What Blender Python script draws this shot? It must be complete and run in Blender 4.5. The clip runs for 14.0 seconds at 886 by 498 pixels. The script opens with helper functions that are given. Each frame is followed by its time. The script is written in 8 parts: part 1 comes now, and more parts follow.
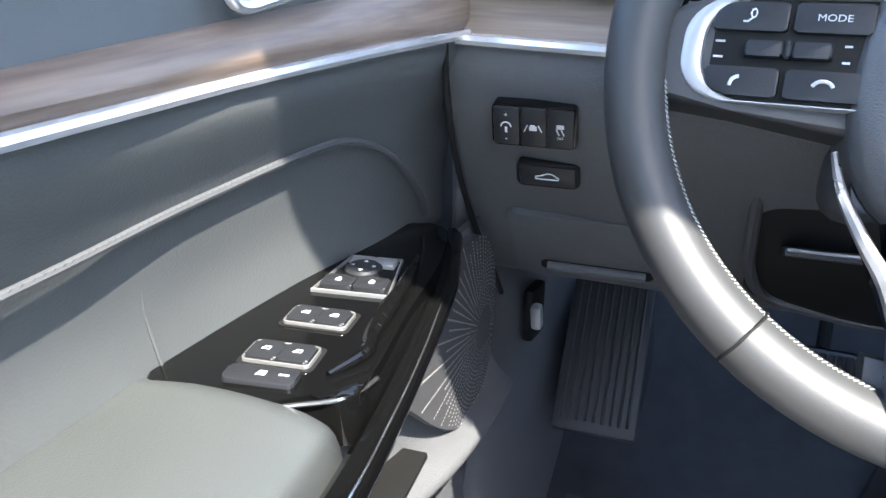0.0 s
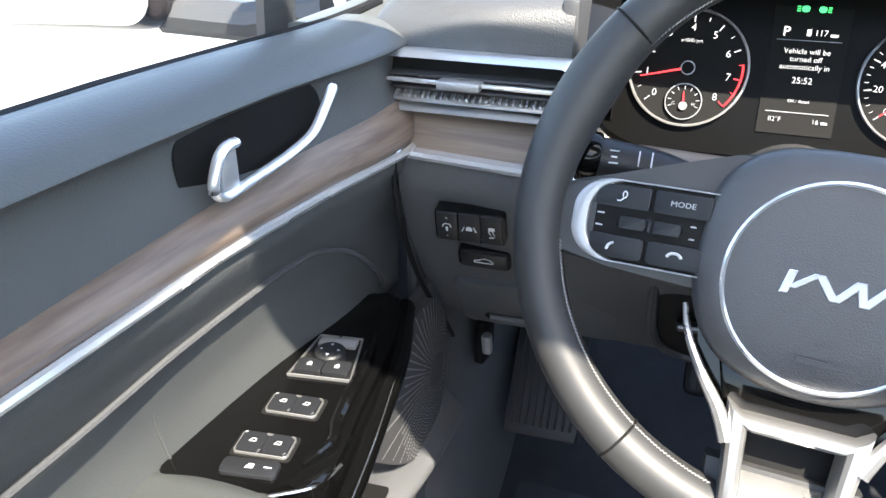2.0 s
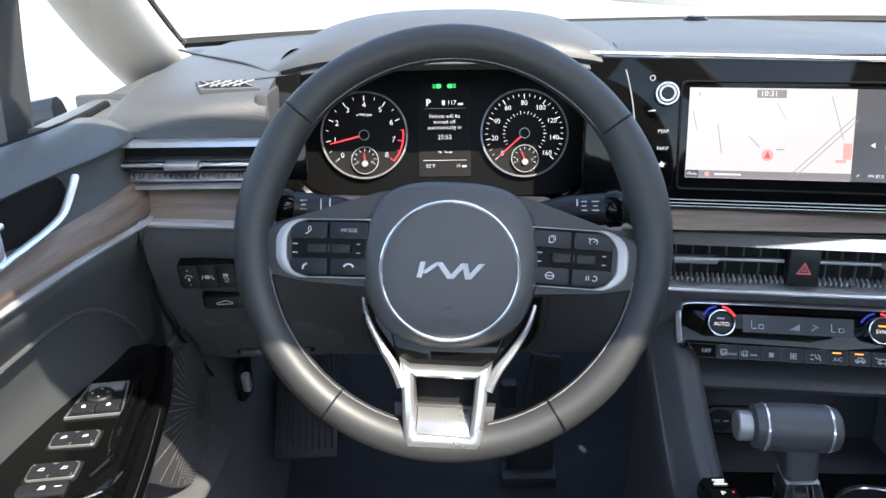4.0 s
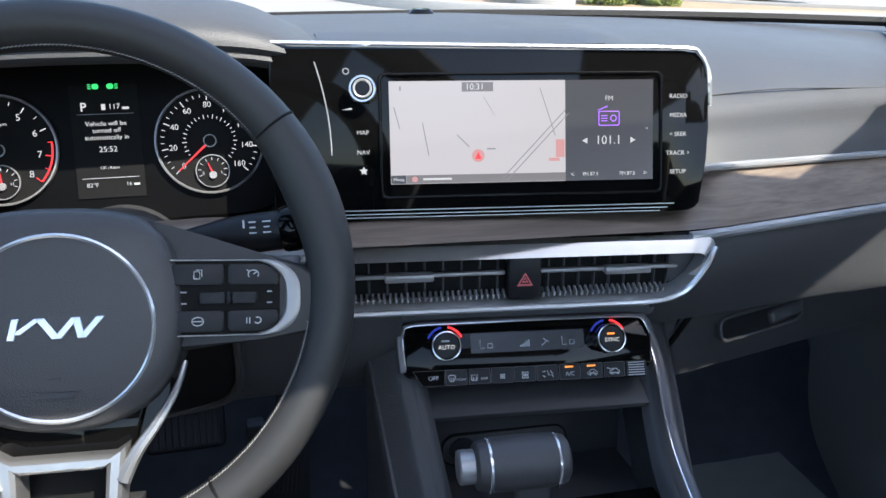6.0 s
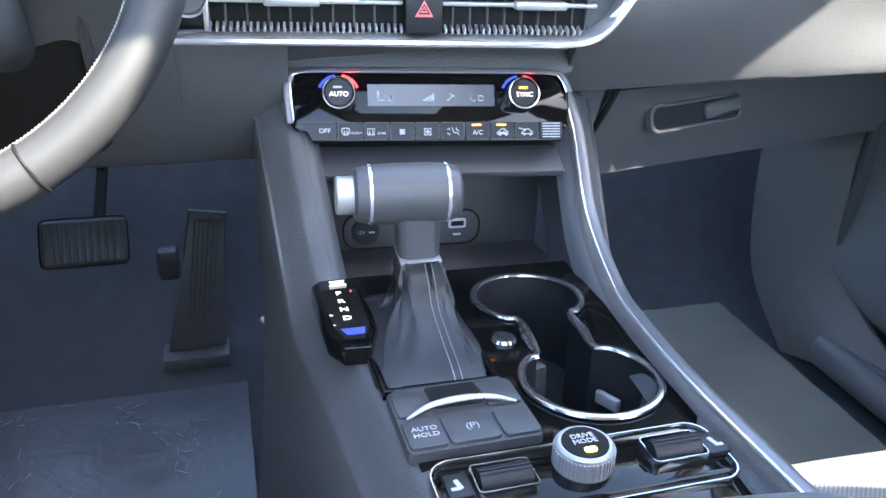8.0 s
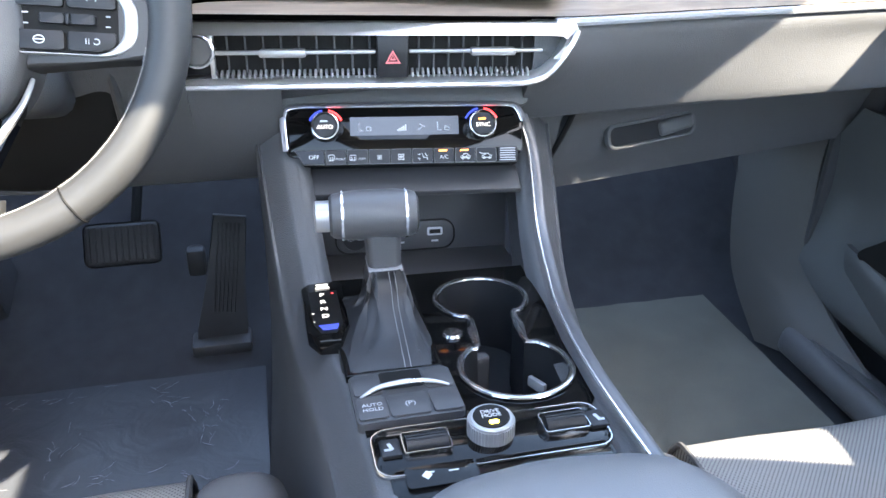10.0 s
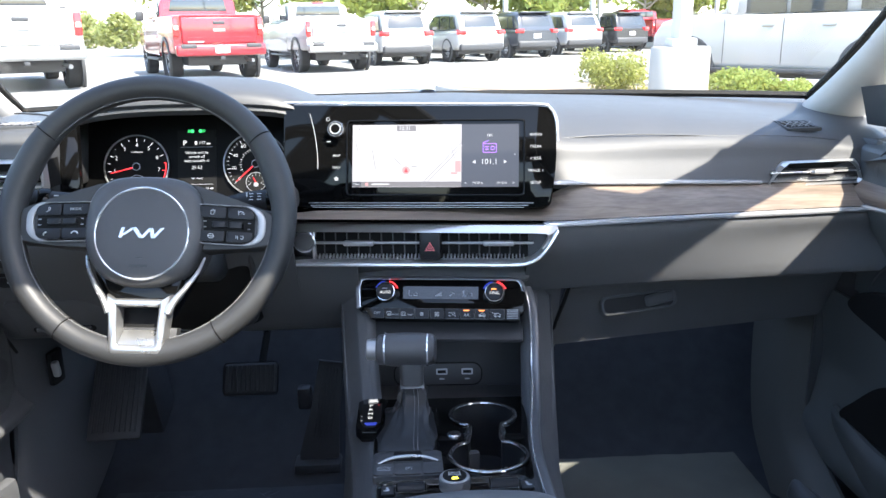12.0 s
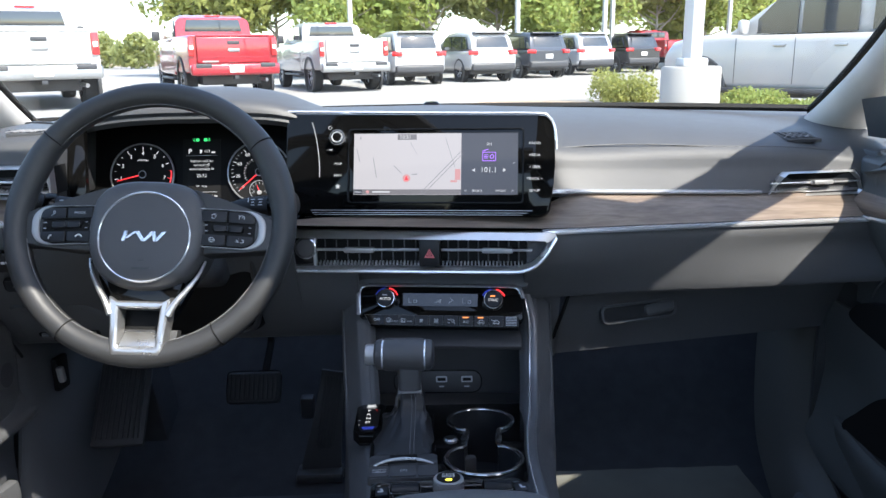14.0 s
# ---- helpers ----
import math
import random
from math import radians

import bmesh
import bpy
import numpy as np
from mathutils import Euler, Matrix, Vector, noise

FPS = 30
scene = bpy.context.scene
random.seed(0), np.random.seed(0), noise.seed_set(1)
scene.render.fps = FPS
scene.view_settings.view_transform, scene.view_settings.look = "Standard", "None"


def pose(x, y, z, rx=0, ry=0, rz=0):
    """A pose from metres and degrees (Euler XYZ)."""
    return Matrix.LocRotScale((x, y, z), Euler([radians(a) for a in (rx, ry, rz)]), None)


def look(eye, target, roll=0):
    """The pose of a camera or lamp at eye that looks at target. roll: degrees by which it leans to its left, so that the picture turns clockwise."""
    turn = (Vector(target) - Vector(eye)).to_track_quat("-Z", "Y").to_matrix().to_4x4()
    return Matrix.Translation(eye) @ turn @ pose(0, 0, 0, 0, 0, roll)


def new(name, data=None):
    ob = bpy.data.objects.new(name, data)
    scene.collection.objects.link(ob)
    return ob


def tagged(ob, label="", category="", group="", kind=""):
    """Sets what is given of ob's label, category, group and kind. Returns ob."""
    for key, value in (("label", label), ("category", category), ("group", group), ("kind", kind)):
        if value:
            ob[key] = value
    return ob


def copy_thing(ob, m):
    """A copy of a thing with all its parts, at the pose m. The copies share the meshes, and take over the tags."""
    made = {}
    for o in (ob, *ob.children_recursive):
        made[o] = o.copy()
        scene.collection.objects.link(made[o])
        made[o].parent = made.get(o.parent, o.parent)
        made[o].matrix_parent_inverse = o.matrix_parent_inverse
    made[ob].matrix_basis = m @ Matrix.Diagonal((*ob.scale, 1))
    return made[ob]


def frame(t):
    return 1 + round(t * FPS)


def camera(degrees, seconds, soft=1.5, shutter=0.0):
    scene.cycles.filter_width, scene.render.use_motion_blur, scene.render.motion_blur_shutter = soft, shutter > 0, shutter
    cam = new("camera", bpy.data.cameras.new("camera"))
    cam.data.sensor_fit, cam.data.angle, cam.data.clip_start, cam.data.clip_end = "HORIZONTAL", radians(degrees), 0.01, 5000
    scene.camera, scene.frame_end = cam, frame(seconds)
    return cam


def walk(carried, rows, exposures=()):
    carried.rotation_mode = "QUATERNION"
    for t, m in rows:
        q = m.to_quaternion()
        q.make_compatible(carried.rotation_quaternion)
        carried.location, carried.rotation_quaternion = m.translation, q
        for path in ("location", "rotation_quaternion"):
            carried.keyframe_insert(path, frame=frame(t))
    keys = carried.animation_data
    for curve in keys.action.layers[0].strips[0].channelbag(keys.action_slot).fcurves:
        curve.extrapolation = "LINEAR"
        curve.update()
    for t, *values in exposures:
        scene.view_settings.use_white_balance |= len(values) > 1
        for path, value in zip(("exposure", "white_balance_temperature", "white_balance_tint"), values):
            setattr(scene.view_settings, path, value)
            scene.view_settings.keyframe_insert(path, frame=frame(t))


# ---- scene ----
cam = camera(59.7, 14.0)
PATH = [
    (0, (-0.48, -0.517, 0.926), (-1.154, 1.201, 0.155), 0.2),
    (0.5, (-0.493, -0.495, 0.933), (-1.237, 1.175, 0.122), 0.1),
    (1, (-0.498, -0.487, 0.932), (-1.277, 1.161, 0.11), -0.7),
    (1.5, (-0.485, -0.516, 1.002), (-1.25, 1.118, 0.138), -0.4),
    (2, (-0.443, -0.554, 1.067), (-1.04, 1.124, 0.157), -0.1),
    (2.5, (-0.378, -0.608, 1.102), (-0.652, 1.146, 0.18), -0.8),
    (2.7, (-0.369, -0.643, 1.115), (-0.544, 1.129, 0.204), -1.1),
    (4.8, (-0.351, -0.728, 1.112), (-0.282, 1.162, 0.464), -0.9),
    (5, (-0.331, -0.716, 1.118), (-0.191, 1.175, 0.482), -0.8),
    (5.5, (-0.263, -0.626, 1.102), (0.084, 1.227, 0.434), 0.1),
    (6, (-0.244, -0.61, 1.079), (0.218, 1.192, 0.344), 0.6),
    (6.5, (-0.224, -0.606, 1.036), (0.282, 1.16, 0.244), 1.3),
    (7, (-0.201, -0.605, 0.989), (0.327, 1.125, 0.137), 2.1),
    (7.5, (-0.185, -0.614, 0.937), (0.334, 1.108, 0.062), 2.2),
    (8, (-0.175, -0.628, 0.902), (0.342, 1.087, 0.012), 2.6),
    (8.2, (-0.168, -0.633, 0.888), (0.343, 1.081, -0.007), 2.6),
    (10.3, (-0.119, -0.802, 1.01), (0.268, 0.925, 0.08), 0.6),
    (10.5, (-0.102, -0.86, 1.031), (0.266, 0.89, 0.136), 0.3),
    (11, (-0.052, -0.975, 1.057), (0.212, 0.864, 0.317), 0.2),
    (11.5, (-0.061, -1.038, 1.066), (0.091, 0.866, 0.475), -0.4),
    (12, (-0.048, -1.079, 1.07), (0.048, 0.855, 0.571), -1.0),
    (12.5, (-0.037, -1.094, 1.067), (0.045, 0.851, 0.608), -0.8),
    (13, (-0.036, -1.094, 1.061), (0.038, 0.853, 0.61), -0.7),
    (13.5, (-0.035, -1.093, 1.057), (0.034, 0.854, 0.605), -0.8),
    (14, (-0.031, -1.094, 1.055), (0.036, 0.853, 0.605), -0.9),
]
EXPO = [(0.0, 3.52, 6500, 10), (1.0, 3.65, 6500, 10), (1.5, 3.57, 6600, 10), (2.0, 3.1, 7000, 10), (2.5, 2.92, 7000, 10), (5.0, 2.18, 6600, 10), (5.5, 2.05, 6500, 10), (6.0, 1.93, 6500, 10), (6.5, 2.4, 6500, 10), (7.0, 3.32, 6600, 10), (7.5, 3.9, 6700, 10), (8.0, 4.19, 6800, 10), (10.5, 4.14, 7250, 10), (11.0, 3.7, 7050, 10), (11.5, 3.28, 6850, 10), (12.0, 2.67, 6600, 10), (12.5, 2.12, 6500, 10), (13.0, 2.05, 6500, 10), (14.0, 2.02, 6500, 10)]
walk(cam, [(t, look(eye, target, roll)) for t, eye, target, roll in PATH], EXPO)

# ---- daylight: a clear morning, the sun behind the car and to its right ----
SUN = Vector((0.50, -0.60, 1.0)).normalized()
sun = new("sun", bpy.data.lights.new("sun", "SUN"))
sun.data.energy, sun.data.angle, sun.data.color = 2.8, radians(0.55), (1.0, 0.95, 0.86)
sun.matrix_world = look(SUN * 30, (0, 0, 0))
world = bpy.data.worlds.new("sky")
scene.world = world
world.use_nodes = True
wn = world.node_tree.nodes
sky = wn.new("ShaderNodeTexSky")
sky.sky_type, sky.sun_disc = "NISHITA", False
sky.sun_elevation, sky.sun_rotation = math.asin(SUN.z), math.atan2(SUN.x, SUN.y)
world.node_tree.links.new(sky.outputs[0], wn["Background"].inputs[0])
wn["Background"].inputs[1].default_value = 0.15


# ---- materials ----
def rgb(c):
    return (c, c, c, 1) if isinstance(c, (int, float)) else (*c, 1)


def mat(name, color, rough=0.5, metal=0.0, grain=0.0, grain_scale=900.0, var=0.12, var_scale=14.0, coat=0.0, emit=0.0, spec=0.5, cells=False):
    """A surface with fine grain (bump) and broad uneven wear in its colour and gloss."""
    m = bpy.data.materials.new(name)
    m.use_nodes = True
    n, l = m.node_tree.nodes, m.node_tree.links
    b = n["Principled BSDF"]
    b.inputs["Base Color"].default_value = rgb(color)
    b.inputs["Roughness"].default_value, b.inputs["Metallic"].default_value = rough, metal
    b.inputs["Coat Weight"].default_value, b.inputs["Specular IOR Level"].default_value = coat, spec
    b.inputs["Coat Roughness"].default_value = 0.04
    co = n.new("ShaderNodeTexCoord")
    if emit:
        b.inputs["Emission Color"].default_value, b.inputs["Emission Strength"].default_value = rgb(color), emit
    if var:
        t = n.new("ShaderNodeTexNoise")
        t.inputs["Scale"].default_value, t.inputs["Detail"].default_value = var_scale, 6
        l.new(co.outputs["Object"], t.inputs["Vector"])
        r = n.new("ShaderNodeMapRange")
        r.inputs[3].default_value, r.inputs[4].default_value = 1 - var, 1 + var
        l.new(t.outputs[0], r.inputs[0])
        x = n.new("ShaderNodeMix")
        x.data_type, x.blend_type = "RGBA", "MULTIPLY"
        x.inputs[0].default_value = 1
        x.inputs[6].default_value = rgb(color)
        l.new(r.outputs[0], x.inputs[7])
        l.new(x.outputs[2], b.inputs["Base Color"])
        q = n.new("ShaderNodeMapRange")
        q.inputs[3].default_value, q.inputs[4].default_value = rough * (1 - var), min(1, rough * (1 + var))
        l.new(t.outputs[0], q.inputs[0])
        l.new(q.outputs[0], b.inputs["Roughness"])
    if grain:
        g = n.new("ShaderNodeTexVoronoi" if cells else "ShaderNodeTexNoise")
        g.inputs["Scale"].default_value = grain_scale
        l.new(co.outputs["Object"], g.inputs["Vector"])
        u = n.new("ShaderNodeBump")
        u.inputs["Strength"].default_value, u.inputs["Distance"].default_value = grain, 0.001
        l.new(g.outputs[0], u.inputs["Height"])
        l.new(u.outputs[0], b.inputs["Normal"])
    return m


def wood_mat(name, dark, light, stretch=(3.0, 26.0, 70.0)):
    """Open-grained ash veneer, its fibres running across the car."""
    m = mat(name, light, 0.42, var=0, spec=0.35)
    n, l = m.node_tree.nodes, m.node_tree.links
    b, co = n["Principled BSDF"], n.new("ShaderNodeTexCoord")
    mp = n.new("ShaderNodeMapping")
    mp.inputs["Scale"].default_value = stretch
    l.new(co.outputs["Object"], mp.inputs[0])
    t = n.new("ShaderNodeTexNoise")
    t.inputs["Scale"].default_value, t.inputs["Detail"].default_value, t.inputs["Distortion"].default_value = 2.2, 9, 0.6
    l.new(mp.outputs[0], t.inputs["Vector"])
    w = n.new("ShaderNodeTexNoise")
    w.inputs["Scale"].default_value, w.inputs["Detail"].default_value = 7.0, 2
    l.new(mp.outputs[0], w.inputs["Vector"])
    a = n.new("ShaderNodeMath")
    a.operation = "MULTIPLY_ADD"
    a.inputs[1].default_value = 0.4
    l.new(w.outputs[0], a.inputs[0])
    l.new(t.outputs[0], a.inputs[2])
    r = n.new("ShaderNodeValToRGB")
    r.color_ramp.elements[0].position, r.color_ramp.elements[1].position = 0.5, 0.86
    r.color_ramp.elements[0].color, r.color_ramp.elements[1].color = rgb(dark), rgb(light)
    l.new(a.outputs[0], r.inputs[0])
    l.new(r.outputs[0], b.inputs["Base Color"])
    u = n.new("ShaderNodeBump")
    u.inputs["Strength"].default_value, u.inputs["Distance"].default_value = 0.10, 0.0005
    l.new(a.outputs[0], u.inputs["Height"])
    l.new(u.outputs[0], b.inputs["Normal"])
    return m


def dotted(name, color, dot, scale, radius, rough=0.45):
    """Leather or cloth with a regular field of small punched holes."""
    m = mat(name, color, rough, grain=0.25, grain_scale=700)
    n, l = m.node_tree.nodes, m.node_tree.links
    b, co = n["Principled BSDF"], n.new("ShaderNodeTexCoord")
    mp = n.new("ShaderNodeMapping")
    mp.inputs["Rotation"].default_value = (0, 0, radians(45))
    l.new(co.outputs["Object"], mp.inputs[0])
    sp = n.new("ShaderNodeSeparateXYZ")
    l.new(mp.outputs[0], sp.inputs[0])
    total = None
    for k in (0, 1):
        a = n.new("ShaderNodeMath")
        a.operation = "MULTIPLY"
        a.inputs[1].default_value = scale
        l.new(sp.outputs[k], a.inputs[0])
        f = n.new("ShaderNodeMath")
        f.operation = "FRACT"
        l.new(a.outputs[0], f.inputs[0])
        s = n.new("ShaderNodeMath")
        s.operation = "SUBTRACT"
        s.inputs[1].default_value = 0.5
        l.new(f.outputs[0], s.inputs[0])
        p = n.new("ShaderNodeMath")
        p.operation = "MULTIPLY"
        l.new(s.outputs[0], p.inputs[0])
        l.new(s.outputs[0], p.inputs[1])
        if total is None:
            total = p
        else:
            q = n.new("ShaderNodeMath")
            l.new(total.outputs[0], q.inputs[0])
            l.new(p.outputs[0], q.inputs[1])
            total = q
    lt = n.new("ShaderNodeMath")
    lt.operation = "LESS_THAN"
    lt.inputs[1].default_value = radius * radius
    l.new(total.outputs[0], lt.inputs[0])
    x = n.new("ShaderNodeMix")
    x.data_type = "RGBA"
    x.inputs[6].default_value, x.inputs[7].default_value = rgb(color), rgb(dot)
    l.new(lt.outputs[0], x.inputs[0])
    l.new(x.outputs[2], b.inputs["Base Color"])
    return m


def glass_mat(name, tint=(0.96, 0.98, 0.97), gloss=1.0):
    """A thin pane: clear straight through, with a mirror's sheen by Fresnel."""
    m = bpy.data.materials.new(name)
    m.use_nodes = True
    n, l = m.node_tree.nodes, m.node_tree.links
    n.remove(n["Principled BSDF"])
    t, g, f, x = (n.new("ShaderNode" + k) for k in ("BsdfTransparent", "BsdfGlossy", "LayerWeight", "MixShader"))
    t.inputs[0].default_value = rgb(tint)
    g.inputs["Roughness"].default_value = 0.02
    g.inputs[0].default_value = rgb(gloss)
    pw, ma = n.new("ShaderNodeMath"), n.new("ShaderNodeMath")
    pw.operation, ma.operation = "POWER", "MULTIPLY_ADD"
    pw.inputs[1].default_value, ma.inputs[1].default_value, ma.inputs[2].default_value = 5.0, 0.5, 0.03
    l.new(f.outputs["Facing"], pw.inputs[0])
    l.new(pw.outputs[0], ma.inputs[0])
    l.new(ma.outputs[0], x.inputs[0])
    l.new(t.outputs[0], x.inputs[1])
    l.new(g.outputs[0], x.inputs[2])
    l.new(x.outputs[0], n["Material Output"].inputs[0])
    return m


def glow(name, color, strength):
    m = bpy.data.materials.new(name)
    m.use_nodes = True
    n, l = m.node_tree.nodes, m.node_tree.links
    b = n["Principled BSDF"]
    b.inputs["Base Color"].default_value = rgb(0.01)
    b.inputs["Roughness"].default_value = 0.25
    b.inputs["Emission Color"].default_value, b.inputs["Emission Strength"].default_value = rgb(color), strength
    return m


PAD = mat("soft dash skin", (0.055, 0.057, 0.060), 0.50, grain=0.22, grain_scale=700, cells=True, spec=0.45)
LOWER = mat("hard dash plastic", (0.072, 0.074, 0.078), 0.50, grain=0.34, grain_scale=800, cells=True, spec=0.4)
LEATHER = mat("black leather", (0.062, 0.062, 0.064), 0.42, grain=0.18, grain_scale=1100, cells=True)
RIM = mat("smooth wheel leather", (0.030, 0.0305, 0.031), 0.50, spec=0.5, grain=0.08, grain_scale=1500)
ARMLEATHER = mat("grey seat leather", (0.125, 0.127, 0.131), 0.45, grain=0.18, grain_scale=1100, cells=True)
VINYL = mat("door vinyl", (0.072, 0.077, 0.078), 0.48, spec=0.34, grain=0.15, grain_scale=560, cells=True)
SEAT = dotted("perforated seat leather", (0.20, 0.20, 0.195), 0.026, 290, 0.24)
GLOSS = mat("piano black", 0.004, 0.05, var=0.05, spec=0.20)
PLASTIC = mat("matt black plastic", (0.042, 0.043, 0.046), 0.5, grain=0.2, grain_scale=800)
BUTTON = mat("button plastic", (0.014, 0.015, 0.017), 0.42, spec=0.3, grain=0.15, grain_scale=900)
PODGLOSS = mat("dark piano black", 0.003, 0.06, var=0.05, spec=0.30)
BOOT = mat("soft boot leather", (0.011, 0.011, 0.012), 0.46, grain=0.15, grain_scale=1000, cells=True)
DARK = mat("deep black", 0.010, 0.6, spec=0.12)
BRIGHT = mat("pale satin silver", (0.56, 0.56, 0.555), 0.30, metal=0.75, var=0.06, var_scale=40)
RAIL = mat("dark satin silver", (0.14, 0.14, 0.145), 0.42, metal=0.6, var=0.08, var_scale=40)
BUCKLE = mat("brushed silver", (0.44, 0.44, 0.435), 0.28, metal=0.8, var=0.08, var_scale=40)
SATIN = mat("satin silver", (0.37, 0.37, 0.37), 0.34, metal=0.45, var=0.08, var_scale=40)
DIMCHROME = mat("grey chrome", (0.42, 0.43, 0.44), 0.14, metal=0.95, var=0.05)
CHROME = mat("bright chrome", (0.74, 0.75, 0.76), 0.18, metal=0.70, var=0.05)
WOOD = wood_mat("ash veneer", (0.125, 0.094, 0.072), (0.215, 0.168, 0.130))
WOOD_DOOR = wood_mat("ash veneer of the doors", (0.115, 0.084, 0.066), (0.195, 0.148, 0.116), (26.0, 3.0, 70.0))
CARPET = mat("black carpet", (0.050, 0.052, 0.058), 0.95, spec=0.08, grain=1.0, grain_scale=1500, var=0.3, var_scale=30)
RUBBER = mat("pedal rubber", (0.022, 0.022, 0.024), 0.55, grain=0.2)
TRIMLIGHT = mat("pale pillar cloth", (0.52, 0.49, 0.45), 0.85, grain=0.4, grain_scale=1200)
HEADLINER = mat("pale headliner cloth", (0.55, 0.53, 0.50), 0.9, grain=0.4, grain_scale=1200)
DOORREST = mat("dark door armrest leather", (0.046, 0.050, 0.049), 0.5, spec=0.3, grain=0.12, grain_scale=900, cells=True)
STITCH = mat("grey thread", (0.22, 0.22, 0.215), 0.7)
GLASS = glass_mat("window glass")
MIRRORGLASS = mat("mirror", 0.9, 0.02, metal=1.0, var=0)
WHITE_INK = glow("white lettering", (0.9, 0.92, 0.95), 0.22)
PRINT = mat("printed pale symbols", (0.55, 0.56, 0.57), 0.5, var=0)
INK = mat("printed grey lettering", (0.42, 0.43, 0.45), 0.5, var=0)
RED_INK = glow("red needle", (1.0, 0.05, 0.06), 0.36)
GREEN_INK = glow("green telltale", (0.05, 0.75, 0.2), 0.34)
BLUE_INK = glow("blue mark", (0.05, 0.09, 0.75), 0.12)
ORANGE_INK = glow("orange lamp", (1.0, 0.30, 0.05), 0.42)
PURPLE_INK = glow("violet icon", (0.42, 0.16, 0.95), 0.4)
MAP_PAPER = glow("map ground", (0.80, 0.77, 0.80), 0.21)
MAP_GREY = glow("map street", (0.42, 0.42, 0.46), 0.18)
MAP_PINK = glow("map block", (0.85, 0.42, 0.42), 0.22)
MAP_BAR = glow("map footer", (0.30, 0.28, 0.29), 0.20)
SCREEN_DARK = glow("screen ground", (0.060, 0.062, 0.075), 0.30)


# ---- mesh helpers ----
def part(name, bm, material, parent=None, label="", smooth=35.0):
    """Links a bmesh as one mesh object, under a thing or under a part."""
    me = bpy.data.meshes.new(name)
    bmesh.ops.recalc_face_normals(bm, faces=bm.faces)
    bm.to_mesh(me)
    bm.free()
    me.materials.append(material)
    me.polygons.foreach_set("use_smooth", [True] * len(me.polygons))
    me.set_sharp_from_angle(angle=radians(smooth))
    ob = new(name, me)
    if parent:
        ob.parent = parent
    if label:
        ob["label"] = label
    return ob


def thing(name, label, category, group="", kind="", at=(0, 0, 0)):
    ob = tagged(new(name), label, category, group, kind)
    ob.location = at
    ob.empty_display_size = 0.05
    return ob


def shared(name, data, parent, m):
    ob = new(name, data)
    ob.parent = parent
    ob.matrix_local = m
    return ob


def fr(o, yaw=0.0, tilt=0.0):
    """A frame on an upright face: x to the right, y up the face, z towards the cabin; tilt leans its top forwards."""
    return Matrix.Translation(o) @ pose(0, 0, 0, 0, 0, yaw) @ pose(0, 0, 0, 90 - tilt, 0, 0)


def box(bm, size, m=Matrix(), bev=0.0, seg=2):
    r = bmesh.ops.create_cube(bm, size=1.0, matrix=m @ Matrix.Diagonal((*size, 1)))
    if bev:
        es = list({e for v in r["verts"] for e in v.link_edges})
        bmesh.ops.bevel(bm, geom=es, offset=bev, segments=seg, affect="EDGES", profile=0.5)
    return bm


def boxm(size, m=Matrix(), bev=0.0, seg=2):
    return box(bmesh.new(), size, m, bev, seg)


def rrect(w, h, r, n=5):
    """Outline of a rectangle with round corners; r may be four radii, from the top right counter-clockwise."""
    rs = r if isinstance(r, (tuple, list)) else (r,) * 4
    out = []
    for (sx, sy), q, a0 in zip(((1, 1), (-1, 1), (-1, -1), (1, -1)), rs, (0, 90, 180, 270)):
        for i in range(n + 1):
            a = radians(a0 + 90 * i / n)
            out.append((sx * (w / 2 - q) + q * math.cos(a), sy * (h / 2 - q) + q * math.sin(a)))
    return out


def prism(bm, outline, z0, z1, m=Matrix(), bev=0.0, seg=2):
    """An outline raised from z0 to z1, its upper edge rounded."""
    lo = [bm.verts.new(m @ Vector((x, y, z0))) for x, y in outline]
    hi = [bm.verts.new(m @ Vector((x, y, z1))) for x, y in outline]
    k = len(lo)
    for i in range(k):
        bm.faces.new((lo[i], lo[(i + 1) % k], hi[(i + 1) % k], hi[i]))
    bm.faces.new(lo[::-1])
    top = bm.faces.new(hi)
    if bev:
        bmesh.ops.bevel(bm, geom=list(top.edges), offset=bev, segments=seg, affect="EDGES", profile=0.5)
    return bm


def ringprism(bm, outer, inner, z0, z1, m=Matrix()):
    """A frame between two outlines with the same number of points, its upper edges rounded."""
    k = len(outer)
    toward = lambda a, b, t: [(x + (u - x) * t, y + (v - y) * t) for (x, y), (u, v) in zip(a, b)]
    side = z1 - 0.30 * (z1 - z0)
    loops = ((outer, z0), (outer, side), (toward(outer, inner, 0.10), z1 - 0.08 * (z1 - z0)), (toward(outer, inner, 0.30), z1), (toward(inner, outer, 0.30), z1), (toward(inner, outer, 0.10), z1 - 0.08 * (z1 - z0)), (inner, side), (inner, z0))
    vs = [[bm.verts.new(m @ Vector((x, y, z))) for x, y in o] for o, z in loops]
    for a, b in zip(range(8), (1, 2, 3, 4, 5, 6, 7, 0)):
        for i in range(k):
            bm.faces.new((vs[a][i], vs[a][(i + 1) % k], vs[b][(i + 1) % k], vs[b][i]))
    return bm


